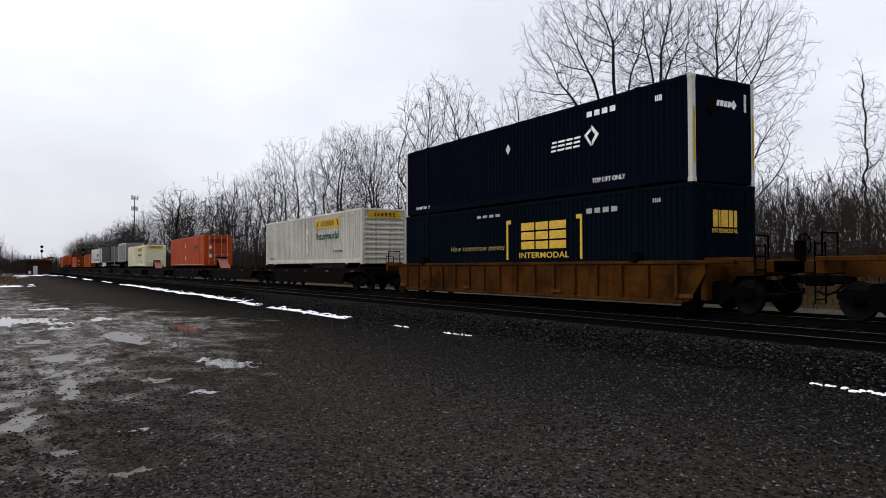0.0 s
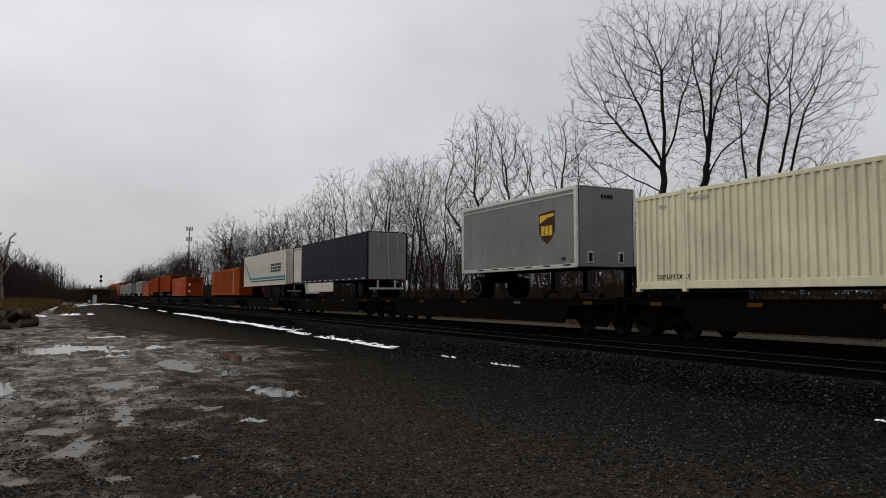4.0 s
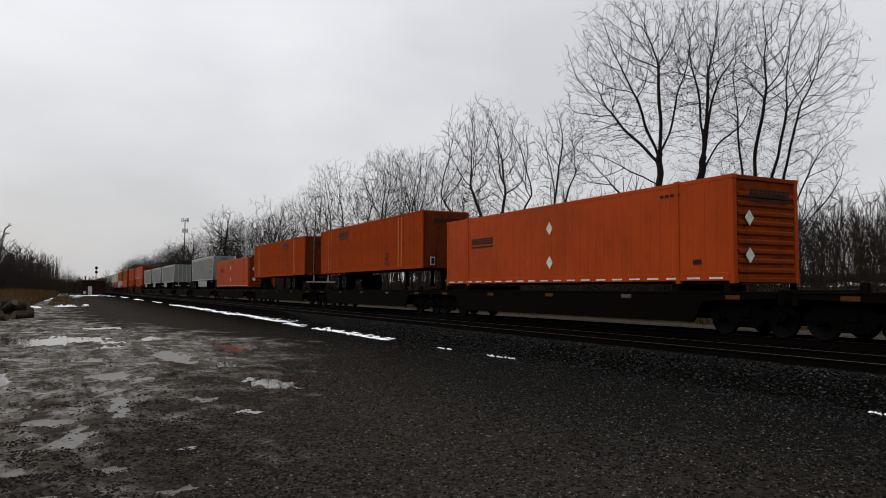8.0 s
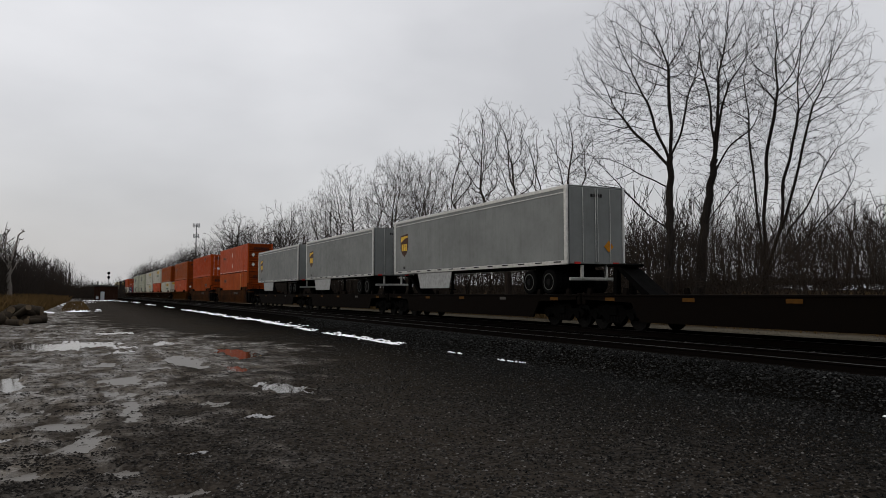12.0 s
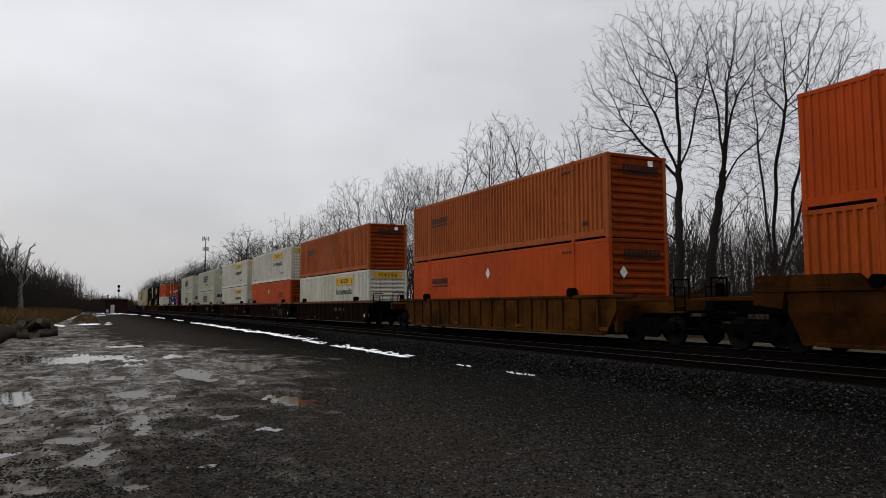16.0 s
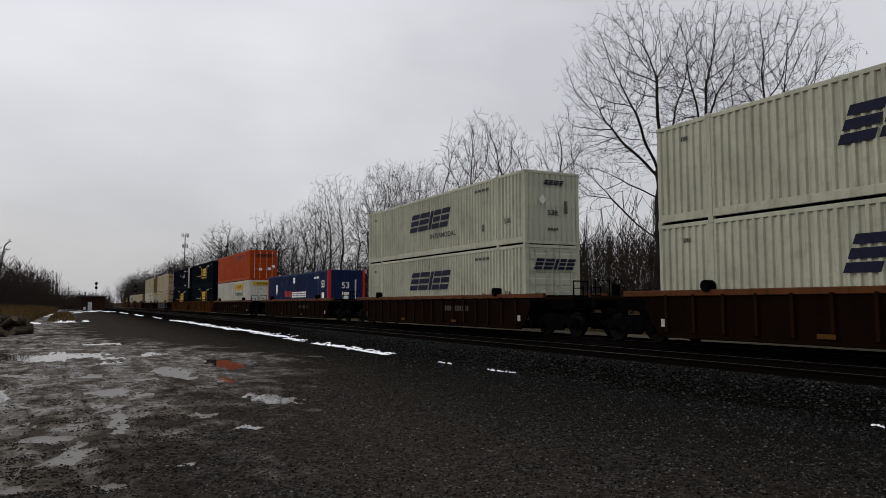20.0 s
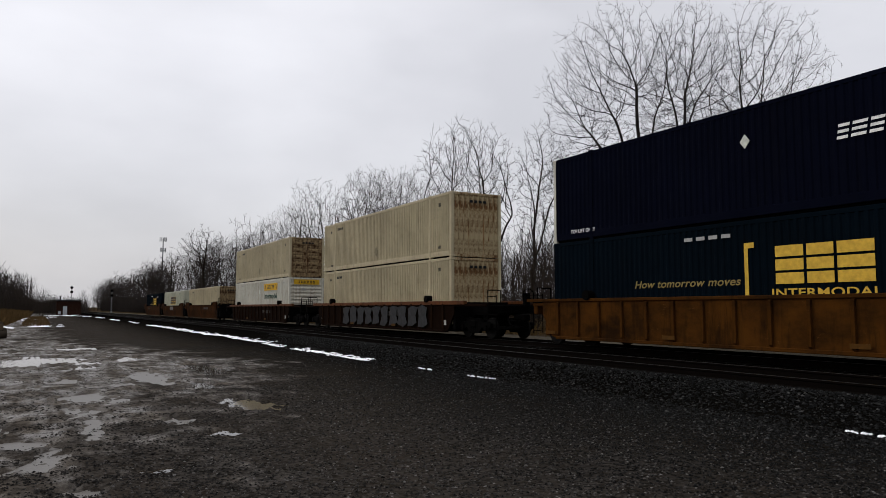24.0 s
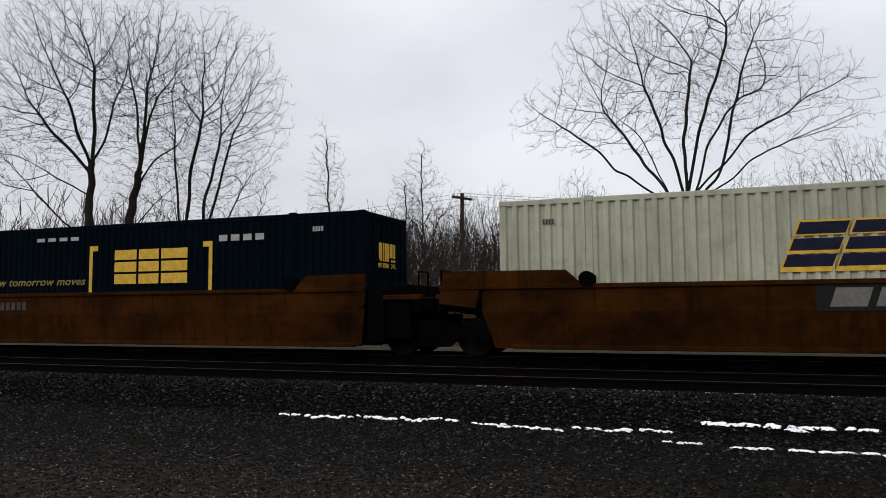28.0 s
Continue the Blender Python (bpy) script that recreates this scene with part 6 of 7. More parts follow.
def snow():
    r = random.Random(3)
    # the broken line along the foot of the ballast
    for y0, y1, w in ((21.2, 22.6, 0.05), (22.8, 28.4, 0.11), (30.2, 33.0, 0.07), (33.8, 37.5, 0.13), (38.2, 44.0, 0.17), (45.0, 52.0, 0.15), (54, 61, 0.2), (67, 75, 0.22), (84, 93, 0.25), (104, 116, 0.35), (132, 146, 0.4)):
        y = y0
        while y < y1:
            c = r.uniform(0.45, 0.95) * (1 + y / 60)
            snow_patch(9.0 + r.uniform(-0.12, 0.12) + (0.25 if y > 33 else 0), y + c * 0.6, w * r.uniform(0.25, 0.95), c, r.random())
            y += c * 1.35
    for x, y, a, c in ((9.02, 17.25, 0.13, 0.42), (9.05, 14.75, 0.15, 0.36), (9.1, 14.2, 0.10, 0.2), (9.2, 5.65, 0.07, 0.16), (9.2, 5.1, 0.13, 0.28), (9.25, 4.55, 0.14, 0.30), (9.25, 4.0, 0.15, 0.36), (9.3, 3.45, 0.10, 0.26),
                       (9.2, 2.7, 0.07, 0.2), (9.15, 2.3, 0.08, 0.24), (9.1, 1.9, 0.07, 0.2), (9.2, 1.25, 0.11, 0.38), (9.25, 0.75, 0.10, 0.28), (9.55, -0.4, 0.18, 0.5), (9.55, -1.2, 0.17, 0.55), (8.65, -0.7, 0.07, 0.5), (8.65, -1.6, 0.07, 0.5), (8.75, 0.3, 0.05, 0.2)):
        for k in range(6):
            q = -0.9 + 0.36 * k + r.uniform(-0.12, 0.12)
            snow_patch(x + a * r.gauss(0, 0.22), y + q * c, a * r.uniform(0.10, 0.34), c * r.uniform(0.12, 0.34), r.random(), r.uniform(-10, 10), lift=0.02)
    for x, y, a, c in ((-1.2, 73, 2.2, 3.5), (-2.6, 69, 0.8, 2.0), (0.4, 76, 1.6, 3), (-3.5, 110, 2, 6), (-1.5, 128, 2, 8), (1.2, 150, 1.5, 6), (3.2, 185, 2.2, 5), (6.5, 188, 1.6, 6), (8.2, 170, 0.8, 8), (5, 176, 1.2, 5)):
        for k in range(7):
            snow_patch(x + a * r.uniform(-1, 1), y + c * r.uniform(-1.2, 1.2), a * r.uniform(0.10, 0.42), c * r.uniform(0.08, 0.26), r.random(), r.uniform(-30, 30), lift=0.05)
    # flecks left around the line
    fv, ff = [], []
    for _ in range(420):
        y = 21 + 52 * r.random() ** 1.3
        x = 9.0 + r.gauss(0.03, 0.13) + (0.25 if y > 33 else 0)
        if 28.6 < y < 30:
            continue
        a, z, k = r.uniform(0.02, 0.07) * (1 + y / 40), float(0.32 * smooth(8.9, 10.7, x)) + 0.02, len(fv)
        m = 7
        fv.append((x, y, z + 0.015))
        fv += [(x + a * r.uniform(0.5, 1.3) * math.cos(6.28 * i / m), y + 2.2 * a * r.uniform(0.5, 1.3) * math.sin(6.28 * i / m), z - 0.01) for i in range(m)]
        ff += [(k, k + 1 + i, k + 1 + (i + 1) % m) for i in range(m)]
    me = bpy.data.meshes.new("snow_flecks")
    me.from_pydata(fv, [], ff)
    me.materials.append(SNOW)
    tagged(new("snow_flecks", me), "small flecks of melting snow along the ballast", "snow", kind="stuff")
    for x, y, a, c in ((56, 36, 3.0, 2.6), (60, 47, 4, 2.2), (63, 53, 4, 2.0), (54, 40, 1.5, 1.0), (58, 31, 2.2, 1.4)):
        snow_patch(x, y, a, c, x + y, lift=0.35)


# ---------------------------------------------------------------- tracks
def track(x, label, first=-60.0, last=420.0):
    t = thing("railway_track", label, "railway track", "two parallel tracks", "structure")
    prof = [(-0.07, 0), (0.07, 0), (0.07, 0.014), (0.012, 0.035), (0.010, 0.125), (0.034, 0.142), (0.034, 0.170), (-0.034, 0.170), (-0.034, 0.142), (-0.010, 0.125), (-0.012, 0.035), (-0.07, 0.014)]
    for dx in (-0.755, 0.755):
        r = part("rail", Shape().prism([(x + dx + a, RAIL_Z - 0.172 + b) for a, b in prof], "y", first - 400, last + 500), RAIL_SIDE, t, "rusty steel rail")
        part("rail_head", Shape().box(x + dx - 0.026, x + dx + 0.026, first - 400, last + 500, RAIL_Z - 0.001, RAIL_Z + 0.0015), RAIL_HEAD, r, "bright worn running surface")
    return t


def ties(t, x):
    r = random.Random(int(x))
    me = shared(("tie",), lambda: Shape().cbox(-1.3, 1.3, -0.115, 0.115, -0.17, 0.0, 0.012))
    plate = shared(("tie_plate",), lambda: Shape().box(-0.15, 0.15, -0.09, 0.09, 0.0, 0.012))
    rest = Shape()
    y, k = -14.0, 0
    while y < 300:
        m = Matrix.Translation((x + r.uniform(-0.05, 0.05), y, RAIL_Z - 0.175 + r.uniform(-0.008, 0.004))) @ pose(0, 0, 0, 0, 0, r.uniform(-0.8, 0.8))
        if k < 130:
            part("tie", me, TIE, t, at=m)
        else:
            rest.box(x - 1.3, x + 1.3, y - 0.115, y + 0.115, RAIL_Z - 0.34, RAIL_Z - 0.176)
        y += 0.51
        k += 1
    ob = part("far_ties", rest, TIE, t)
    ob["kind"] = "stuff"


def spare_rail():
    for y, n in ((3.0, 1.0), (1.2, 1.9), (-0.9, 2.1), (-3.0, 1.9), (-5.0, 1.9)):
        s = Shape().cbox(11.02, 11.10, y - n / 2 - 0.06, y + n / 2 - 0.06, 0.24, 0.31, 0.012)
        ob = new("conduit_length", s.mesh("conduit_length"))
        ob.data.materials.append(CHROME)
        tagged(ob, "pale metal conduit length lying along the tie ends", "conduit", "conduit along the track")


# ---------------------------------------------------------------- bare trees
def tube(v, f, pts, rad, n):
    k = len(v)
    up = Vector((0.31, 0.17, 0.93))
    for i, (p, r) in enumerate(zip(pts, rad)):
        d = (pts[min(i + 1, len(pts) - 1)] - pts[max(i - 1, 0)])
        d.normalize()
        u = d.cross(up)
        if u.length < 0.05:
            u = d.cross(Vector((1, 0, 0)))
        u.normalize()
        w = d.cross(u)
        for j in range(n):
            a = 6.2832 * j / n
            v.append(tuple(p + u * (math.cos(a) * r) + w * (math.sin(a) * r)))
    for i in range(len(pts) - 1):
        for j in range(n):
            a, b = k + i * n + j, k + i * n + (j + 1) % n
            f.append((a, b, b + n, a + n))


def rings_mesh(name, batches):
    """One mesh from batches of tubes: (ring centres, ring directions, radii, sides, pairs of rings to join)."""
    vs, fs, base = [], [], 0
    for c, d, rad, n, pairs in batches:
        if not len(pairs):
            continue
        d = d / np.maximum(np.linalg.norm(d, axis=1, keepdims=True), 1e-9)
        u = np.cross(d, (0.31, 0.93, 0.17))
        u /= np.maximum(np.linalg.norm(u, axis=1, keepdims=True), 1e-6)
        w = np.cross(d, u)
        a = 2 * math.pi * np.arange(n) / n
        ring = c[:, None] + (u[:, None] * np.cos(a)[None, :, None] + w[:, None] * np.sin(a)[None, :, None]) * rad[:, None, None]
        vs.append(ring.reshape(-1, 3))
        j = np.arange(n)
        lo, hi = pairs[:, :1] * n + base, pairs[:, 1:] * n + base
        fs.append(np.stack([lo + j, lo + (j + 1) % n, hi + (j + 1) % n, hi + j], -1).reshape(-1, 4))
        base += len(c) * n
    me = bpy.data.meshes.new(name)
    v, f = np.concatenate(vs).astype(np.float32), np.concatenate(fs).astype(np.int32)
    me.vertices.add(len(v))
    me.vertices.foreach_set("co", v.ravel())
    me.loops.add(f.size)
    me.loops.foreach_set("vertex_index", f.ravel())
    me.polygons.add(len(f))
    me.polygons.foreach_set("loop_start", np.arange(0, f.size, 4, dtype=np.int32))
    me.update(calc_edges=True)
    me.shade_smooth()
    return me


def grow(seed, trunk, leaders, crown, radius, fill=3600, thin=0.006, step=0.27, rise=0.26, wobble=0.24, depth=0.75, spray=0.8, twig=(0.12, 0.42), sway=0.045, lead_part=0.62):
    """A bare broadleaf tree. trunk: (lean, height) of the stem; leaders: (start height, tip sideways, tip height, and
    if it bends, a point on its way); crown: ellipsoids (sideways, depth, height, three half widths) that the
    branches grow to fill, each reaching for free space near it. Returns meshes of trunk and crown."""
    r = np.random.RandomState(seed)
    P, up, isstem = [np.array((0.0, 0.0, -0.4))], [-1], [True]
    n = max(4, int(trunk[1] / step))
    drift = np.zeros(3)
    for i in range(1, n + 1):
        drift = drift * 0.85 + r.normal(0, 0.035, 3) * (1, 1, 0)
        P.append(np.array((trunk[0] * i / n, 0, trunk[1] * i / n)) + drift)
        up.append(i - 1)
        isstem.append(True)
    stem = len(P)
    for k, lead in enumerate(leaders):
        h0, u, h1 = lead[:3]
        at = min(range(1, stem), key=lambda i: abs(P[i][2] - h0))
        p0 = P[at]
        v = r.uniform(0.35, 1.0) * (1 if k % 2 else -1) * depth * (abs(u - p0[0]) * 0.6 + 0.2 * (h1 - h0))
        p2 = np.array((u, v, h1))
        w = p2 - p0
        if len(lead) > 3:
            mid = np.array((lead[3], v * 0.5, lead[4]))
            p1 = 2 * mid - 0.5 * (p0 + p2)
        else:
            p1 = p0 + w * (0.55, 0.6, 0.40) + r.normal(0, 0.3, 3) * (1, 1, 0)
        m = max(5, int(np.linalg.norm(w) / step))
        drift, turn, last = np.zeros(3), np.zeros(3), at
        for i in range(1, max(3, int(m * lead_part * r.uniform(0.85, 1.1))) + 1):
            q = i / m
            turn = turn * 0.7 + r.normal(0, sway, 3)
            drift = drift * 0.92 + turn * 0.5
            P.append(p0 * (1 - q) ** 2 + p1 * (2 * q * (1 - q)) + p2 * q * q + drift * min(1, q * 4))
            up.append(last)
            isstem.append(False)
            last = len(P) - 1
    P, up, isstem = np.array(P), np.array(up), np.array(isstem)
    # points of free space, more of them towards the crown's outside
    size = np.array([c[3] * c[4] * c[5] for c in crown])
    pick = r.choice(len(crown), fill, p=size / size.sum())
    c = np.array(crown, float)[pick]
    d = r.normal(0, 1, (fill, 3))
    d *= (r.uniform(0, 1, fill) ** 0.40 * r.uniform(0.78, 1.14, fill) / np.linalg.norm(d, axis=1))[:, None]
    goal = c[:, :3] + d * c[:, 3:]
    goal = goal[goal[:, 2] > 0.4]
    heading = np.zeros_like(P)
    heading[1:] = P[1:] - P[up[1:]]
    heading /= np.maximum(np.linalg.norm(heading, axis=1, keepdims=True), 1e-9)
    kids = np.bincount(up[1:], minlength=len(P))

    def closest(a, b, banned):
        dd = np.linalg.norm(a[:, None] - b[None], axis=2) + np.where(banned, 3.0, 0)[None]
        i = dd.argmin(1)
        return i, dd[np.arange(len(a)), i]
    near, dist = closest(goal, P, isstem & (P[:, 2] < trunk[1] * 0.6))
    for _ in range(110):
        alive = dist > step * 1.25
        goal, near, dist = goal[alive], near[alive], dist[alive]
        if not len(goal):
            break
        ids, inv = np.unique(near, return_inverse=True)
        way = np.zeros((len(ids), 3))
        np.add.at(way, inv, (goal - P[near]) / dist[:, None])
        way /= np.maximum(np.linalg.norm(way, axis=1, keepdims=True), 1e-9)
        ok = kids[ids] < 3
        ids, way = ids[ok], way[ok]
        if not len(ids):
            break
        way = way + 0.70 * heading[ids] + (0, 0, rise) + r.normal(0, wobble, way.shape)
        way /= np.linalg.norm(way, axis=1, keepdims=True)
        fresh = P[ids] + way * step
        k = len(P)
        P = np.concatenate([P, fresh])
        up = np.concatenate([up, ids])
        isstem = np.concatenate([isstem, np.zeros(len(ids), bool)])
        heading = np.concatenate([heading, way])
        kids = np.concatenate([kids, np.zeros(len(ids), int)])
        np.add.at(kids, ids, 1)
        i, dd = closest(goal, fresh, np.zeros(len(fresh), bool))
        nearer = dd < dist
        near[nearer], dist[nearer] = i[nearer] + k, dd[nearer]
    # girth from the number of twigs that each branch feeds
    load = np.zeros(len(P))
    best, main = np.full(len(P), -1.0), np.full(len(P), -1)
    for i in range(len(P) - 1, 0, -1):
        load[i] = max(load[i], 1.0)
        load[up[i]] += load[i]
        if load[i] > best[up[i]]:
            best[up[i]], main[up[i]] = load[i], i
    rad = thin * np.maximum(load, 1) ** min(0.475, math.log(radius / thin) / math.log(max(load[1], 8)))
    rad[isstem] = np.maximum(rad[isstem], radius * (1 - 0.42 * np.arange(stem) / stem))
    rad[0] *= 1.25
    inner = (main >= 0) & (up >= 0) & ~isstem & (rad > thin * 3)
    P[inner] = 0.5 * P[inner] + 0.25 * (P[up[inner]] + P[main[inner]])
    far = np.where(main >= 0, main, np.arange(len(P)))
    aim = P[far] - P[np.maximum(up, 0)]
    kind = np.where(isstem, 0, np.where(rad > 0.05, 1, np.where(rad > 0.016, 2, 3)))
    out = []
    for sides in ((10,), (7, 4, 3)):
        batches = []
        for kk, ns in zip((0,) if len(sides) == 1 else (1, 2, 3), sides):
            own = np.flatnonzero(kind == kk)
            slot = np.full(len(P), -1)
            slot[own] = np.arange(len(own))
            own_up = own[own > 0]
            join = (kind[up[own_up]] == kk) & (main[up[own_up]] == own_up)
            a, b = own_up[join], own_up[~join]
            cen = np.concatenate([P[own], P[up[b]]])
            dirs = np.concatenate([aim[own], P[b] - P[up[b]]])
            rr = np.concatenate([rad[own], np.minimum(rad[up[b]], rad[b] * 1.25)])
            pairs = np.concatenate([np.stack([slot[up[a]], slot[a]], 1), np.stack([len(own) + np.arange(len(b)), slot[b]], 1)]).astype(int)
            batches.append((cen, dirs, rr, ns, pairs))
        if len(sides) > 1:
            thinner = np.flatnonzero((rad < thin * 3.2) & ~isstem)
            src = np.concatenate([thinner] * int(spray) + [thinner[r.uniform(0, 1, len(thinner)) < spray - int(spray)]])
            ends = np.flatnonzero(main < 0)
            src = np.concatenate([src, ends, ends])
            m = len(src)
            hd = P[src] - P[up[src]]
            hd /= np.maximum(np.linalg.norm(hd, axis=1, keepdims=True), 1e-9)
            side = np.cross(hd, r.normal(0, 1, (m, 3)))
            side /= np.maximum(np.linalg.norm(side, axis=1, keepdims=True), 1e-9)
            a = np.radians(r.uniform(22, 62, m))[:, None]
            dd = hd * np.cos(a) + side * np.sin(a)
            ln = r.uniform(twig[0], twig[1], m)[:, None]
            dd = dd + (0, 0, 0.2)
            cen, dirs = np.concatenate([P[src], P[src] + dd * ln]), np.concatenate([dd, dd])
            rr = np.concatenate([np.full(m, thin * 0.9), np.full(m, thin * 0.5)])
            i = np.arange(m)
            batches.append((cen, dirs, rr, 3, np.stack([i, i + m], 1)))
        out.append(rings_mesh("trunk" if len(sides) == 1 else "crown", batches))
    return out


def wild(seed, height, stems, width, radius, fill, thin, fork=0.25, step=0.33, spray=0.6, twig=(0.15, 0.5)):
    """A woodland tree or bush of chance shape within a rounded, upright crown."""
    r = random.Random(seed)
    lead = []
    for k in range(stems):
        a = (k + 0.5) / stems * 2 - 1
        lead.append((height * fork * r.uniform(0.15, 1.0), a * width * r.uniform(0.4, 0.85), height * r.uniform(0.62, 0.86) * (1 - 0.2 * abs(a))))
    lead.append((height * fork, r.uniform(-0.3, 0.3) * width, height * 0.88))
    crown = [(r.uniform(-0.15, 0.15) * width, 0, height * 0.62, width * 1.05, width * 1.05, height * 0.38), (r.uniform(-0.4, 0.4) * width, 0, height * 0.40, width, width, height * 0.26),
             (r.uniform(-0.4, 0.4) * width, 0, height * 0.84, width * 0.45, width * 0.45, height * 0.17)]
    return grow(seed, (r.uniform(-0.2, 0.2), height * fork), lead, crown, radius, fill, thin, step, 0.40, 0.28, spray=spray, twig=twig, lead_part=0.6)


def tree(meshes, x, y, turn, size, label, material=BARK, group="bare trees along the line", category="tree", name="bare_tree", sink=0.0):
    ob = thing(name, label, category, group, at=Matrix.Translation((x, y, float(ground_z(x, y)) - sink)) @ pose(0, 0, 0, 0, 0, turn) @ Matrix.Diagonal((size, size, size, 1)))
    part("trunk", meshes[0], material, ob)
    part("crown", meshes[1], material, ob)
    return ob


def polar(az, d):
    return d * math.sin(radians(az)), d * math.cos(radians(az))


# height of the wood's outline above the eye, in degrees, against bearing
OUTLINE = ((9, 4.2), (11, 5.0), (13.7, 6.0), (16, 8.6), (19.2, 10.2), (21.3, 9.0), (22.2, 11.6), (23.4, 12.0), (26.2, 11.8), (28.5, 9.5), (33, 7.5), (38.5, 7.5), (40, 6.6), (47, 6.0), (57, 5.4), (63.8, 7.0), (66.5, 7.6),
           (70, 8.2), (72.4, 9.4), (74.6, 10.0), (77.7, 9.0), (81, 10.2), (85, 8.5), (95, 10.6), (101.9, 12.0), (110, 11.5))


def woods():
    # the tall trees close behind the train, seen broadside: sideways is along the line
    big = "tall bare cottonwood with a forked dark trunk behind the track"

    def stand(meshes, az, d, label, material=BARK, size=1.0):
        tree(meshes, *polar(az, d), -az, size, label, material)
    stand(grow(11, (0.3, 8.3), [(4.4, -4.5, 9.4, -2.6, 6.6), (7.8, -4.0, 13.0, -1.9, 10.2), (8.0, -2.7, 15.2, -0.9, 11.4), (8.3, -0.2, 16.4, 0.1, 12.4), (8.3, 2.3, 15.4, 1.3, 11.2), (6.6, -2.4, 8.6)],
               [(-0.9, 0, 12.4, 4.0, 3.6, 4.9), (-3.0, 0, 8.6, 2.2, 2.2, 2.8)], 0.27, 4600), 43.9, 42, big, size=1.05)
    stand(grow(12, (1.1, 8.0), [(4.0, -0.5, 8.4, -0.7, 6.2), (7.6, 1.6, 16.4, 1.5, 12.0), (8.0, 3.4, 16.0, 2.0, 11.6), (7.2, 4.4, 11.0, 2.6, 9.6), (8.0, 0.2, 16.0, 0.9, 12.0), (4.4, 2.6, 6.8, 1.7, 6.2)],
               [(1.6, 0, 12.6, 3.0, 3.4, 4.7), (1.6, 0, 7.4, 2.2, 2.2, 2.6)], 0.29, 3800), 45.8, 42.5, big, size=1.05)
    stand(grow(13, (-0.1, 1.6), [(0.6, -1.0, 11.0), (1.0, -0.6, 15.6), (1.4, 0.9, 15.4), (1.2, 2.3, 15.8), (1.6, 3.7, 15.0), (1.6, 4.7, 12.0), (1.6, 5.2, 9.2), (1.2, 3.8, 7.2), (1.4, -1.7, 8.4)],
               [(1.6, 0, 11.4, 3.9, 3.6, 5.4), (1.8, 0, 6.4, 3.2, 2.6, 3.2)], 0.24, 4400, rise=0.26, sway=0.03, lead_part=0.75), 50.6, 43, "bare many-stemmed tree with fine spreading twigs", size=1.05)
    stand(grow(14, (0.1, 3.4), [(2.6, -4.4, 9.4, -2.8, 6.0), (3.0, -2.6, 11.6, -1.0, 6.8), (3.4, 0.8, 13.0, 0.6, 7.6), (3.4, 2.9, 12.0, 2.2, 7.2), (2.8, 3.2, 8.4, 1.9, 5.4), (2.8, -4.2, 6.6, -2.2, 4.8)],
               [(-0.7, 0, 9.8, 3.6, 3.6, 4.0), (-1.4, 0, 6.4, 2.6, 2.6, 2.6)], 0.30, 3200, 0.008), 31.7, 50, "bare spreading tree with a low forked crown", BARK_DARK, 1.03)
    stand(grow(15, (0.1, 4.4), [(4.0, -0.5, 11.0), (4.2, 0.1, 12.2), (4.4, 1.0, 12.8), (4.4, 2.1, 11.6), (3.6, 2.0, 9.6), (3.4, -1.4, 8.2)],
               [(0.7, 0, 9.6, 1.9, 2.0, 3.6), (0.2, 0, 6.4, 1.6, 1.6, 2.2)], 0.19, 1500, 0.008), 36.0, 49, "slim bare tree with a narrow upright crown", BARK_DARK, 1.03)
    stand(grow(16, (0.3, 5.4), [(5.2, -9.3, 12.6, -4.4, 8.0), (5.2, -5.8, 17.6, -3.4, 10.4), (5.2, -3.3, 17.4, -0.5, 10.2), (5.4, 0.5, 19.0, 0.7, 12.0), (5.4, 3.4, 18.0, 2.0, 13.0), (5.2, 10.6, 12.2, 4.4, 10.2), (5.0, 4.4, 18.6, 3.4, 10.6), (5.0, 8.2, 9.8, 3.6, 7.6), (5.0, -3.0, 12.6, -1.4, 8.0), (5.2, 7.4, 15.4, 3.9, 11.2)],
               [(0.2, 0, 13.8, 7.0, 5.0, 5.6), (-6.2, 0, 11.0, 3.4, 2.8, 2.6), (6.4, 0, 10.8, 4.2, 2.8, 3.0)], 0.38, 5200, 0.007, 0.32, 0.08, sway=0.09, lead_part=0.75), 88.5, 45.5, "broad old bare tree with several crooked leaders", size=1.05)
    stand(grow(81, (0.4, 5.6), [(4.2, -3.8, 11.6, -1.6, 7.4), (5.2, -1.6, 14.0, -0.8, 9.6), (5.6, 1.4, 14.6, 0.9, 9.8), (5.0, 3.8, 11.8, 1.8, 8.0), (3.6, 4.2, 8.2, 2.0, 6.2), (3.8, -4.4, 8.4, -2.0, 6.4)],
               [(0, 0, 11.0, 4.6, 4.0, 4.4)], 0.30, 900, 0.016, 0.42, sway=0.09), 10.6, 132, "bare spreading tree standing above the distant tree line", BARK_DARK)
    sapling = "thin young bare tree standing alone"
    for az, d, top, w, seed in ((61.1, 40, 10.6, 1.1, 18), (68.7, 47, 10.6, 1.6, 19), (67.3, 48, 8.6, 1.2, 20)):
        stand(grow(seed, (0.0, top * 0.93), [(top * (0.2 + 0.1 * k), w * (1 - 0.13 * k) * (1 if k % 2 else -1), top * (0.42 + 0.09 * k)) for k in range(6)],
                   [(0, 0, top * 0.62, w * 1.1, w * 1.1, top * 0.40)], 0.06, 420, 0.006, 0.2, 0.4), az, d, sapling)
    # mid-sized woodland, a few kinds repeated with different turns and sizes
    mids = [wild(30 + i, 12.0, 3 + i % 3, 2.1 + 0.35 * (i % 3), 0.13, 1350, 0.0072, 0.16 + 0.06 * (i % 2)) for i in range(6)]
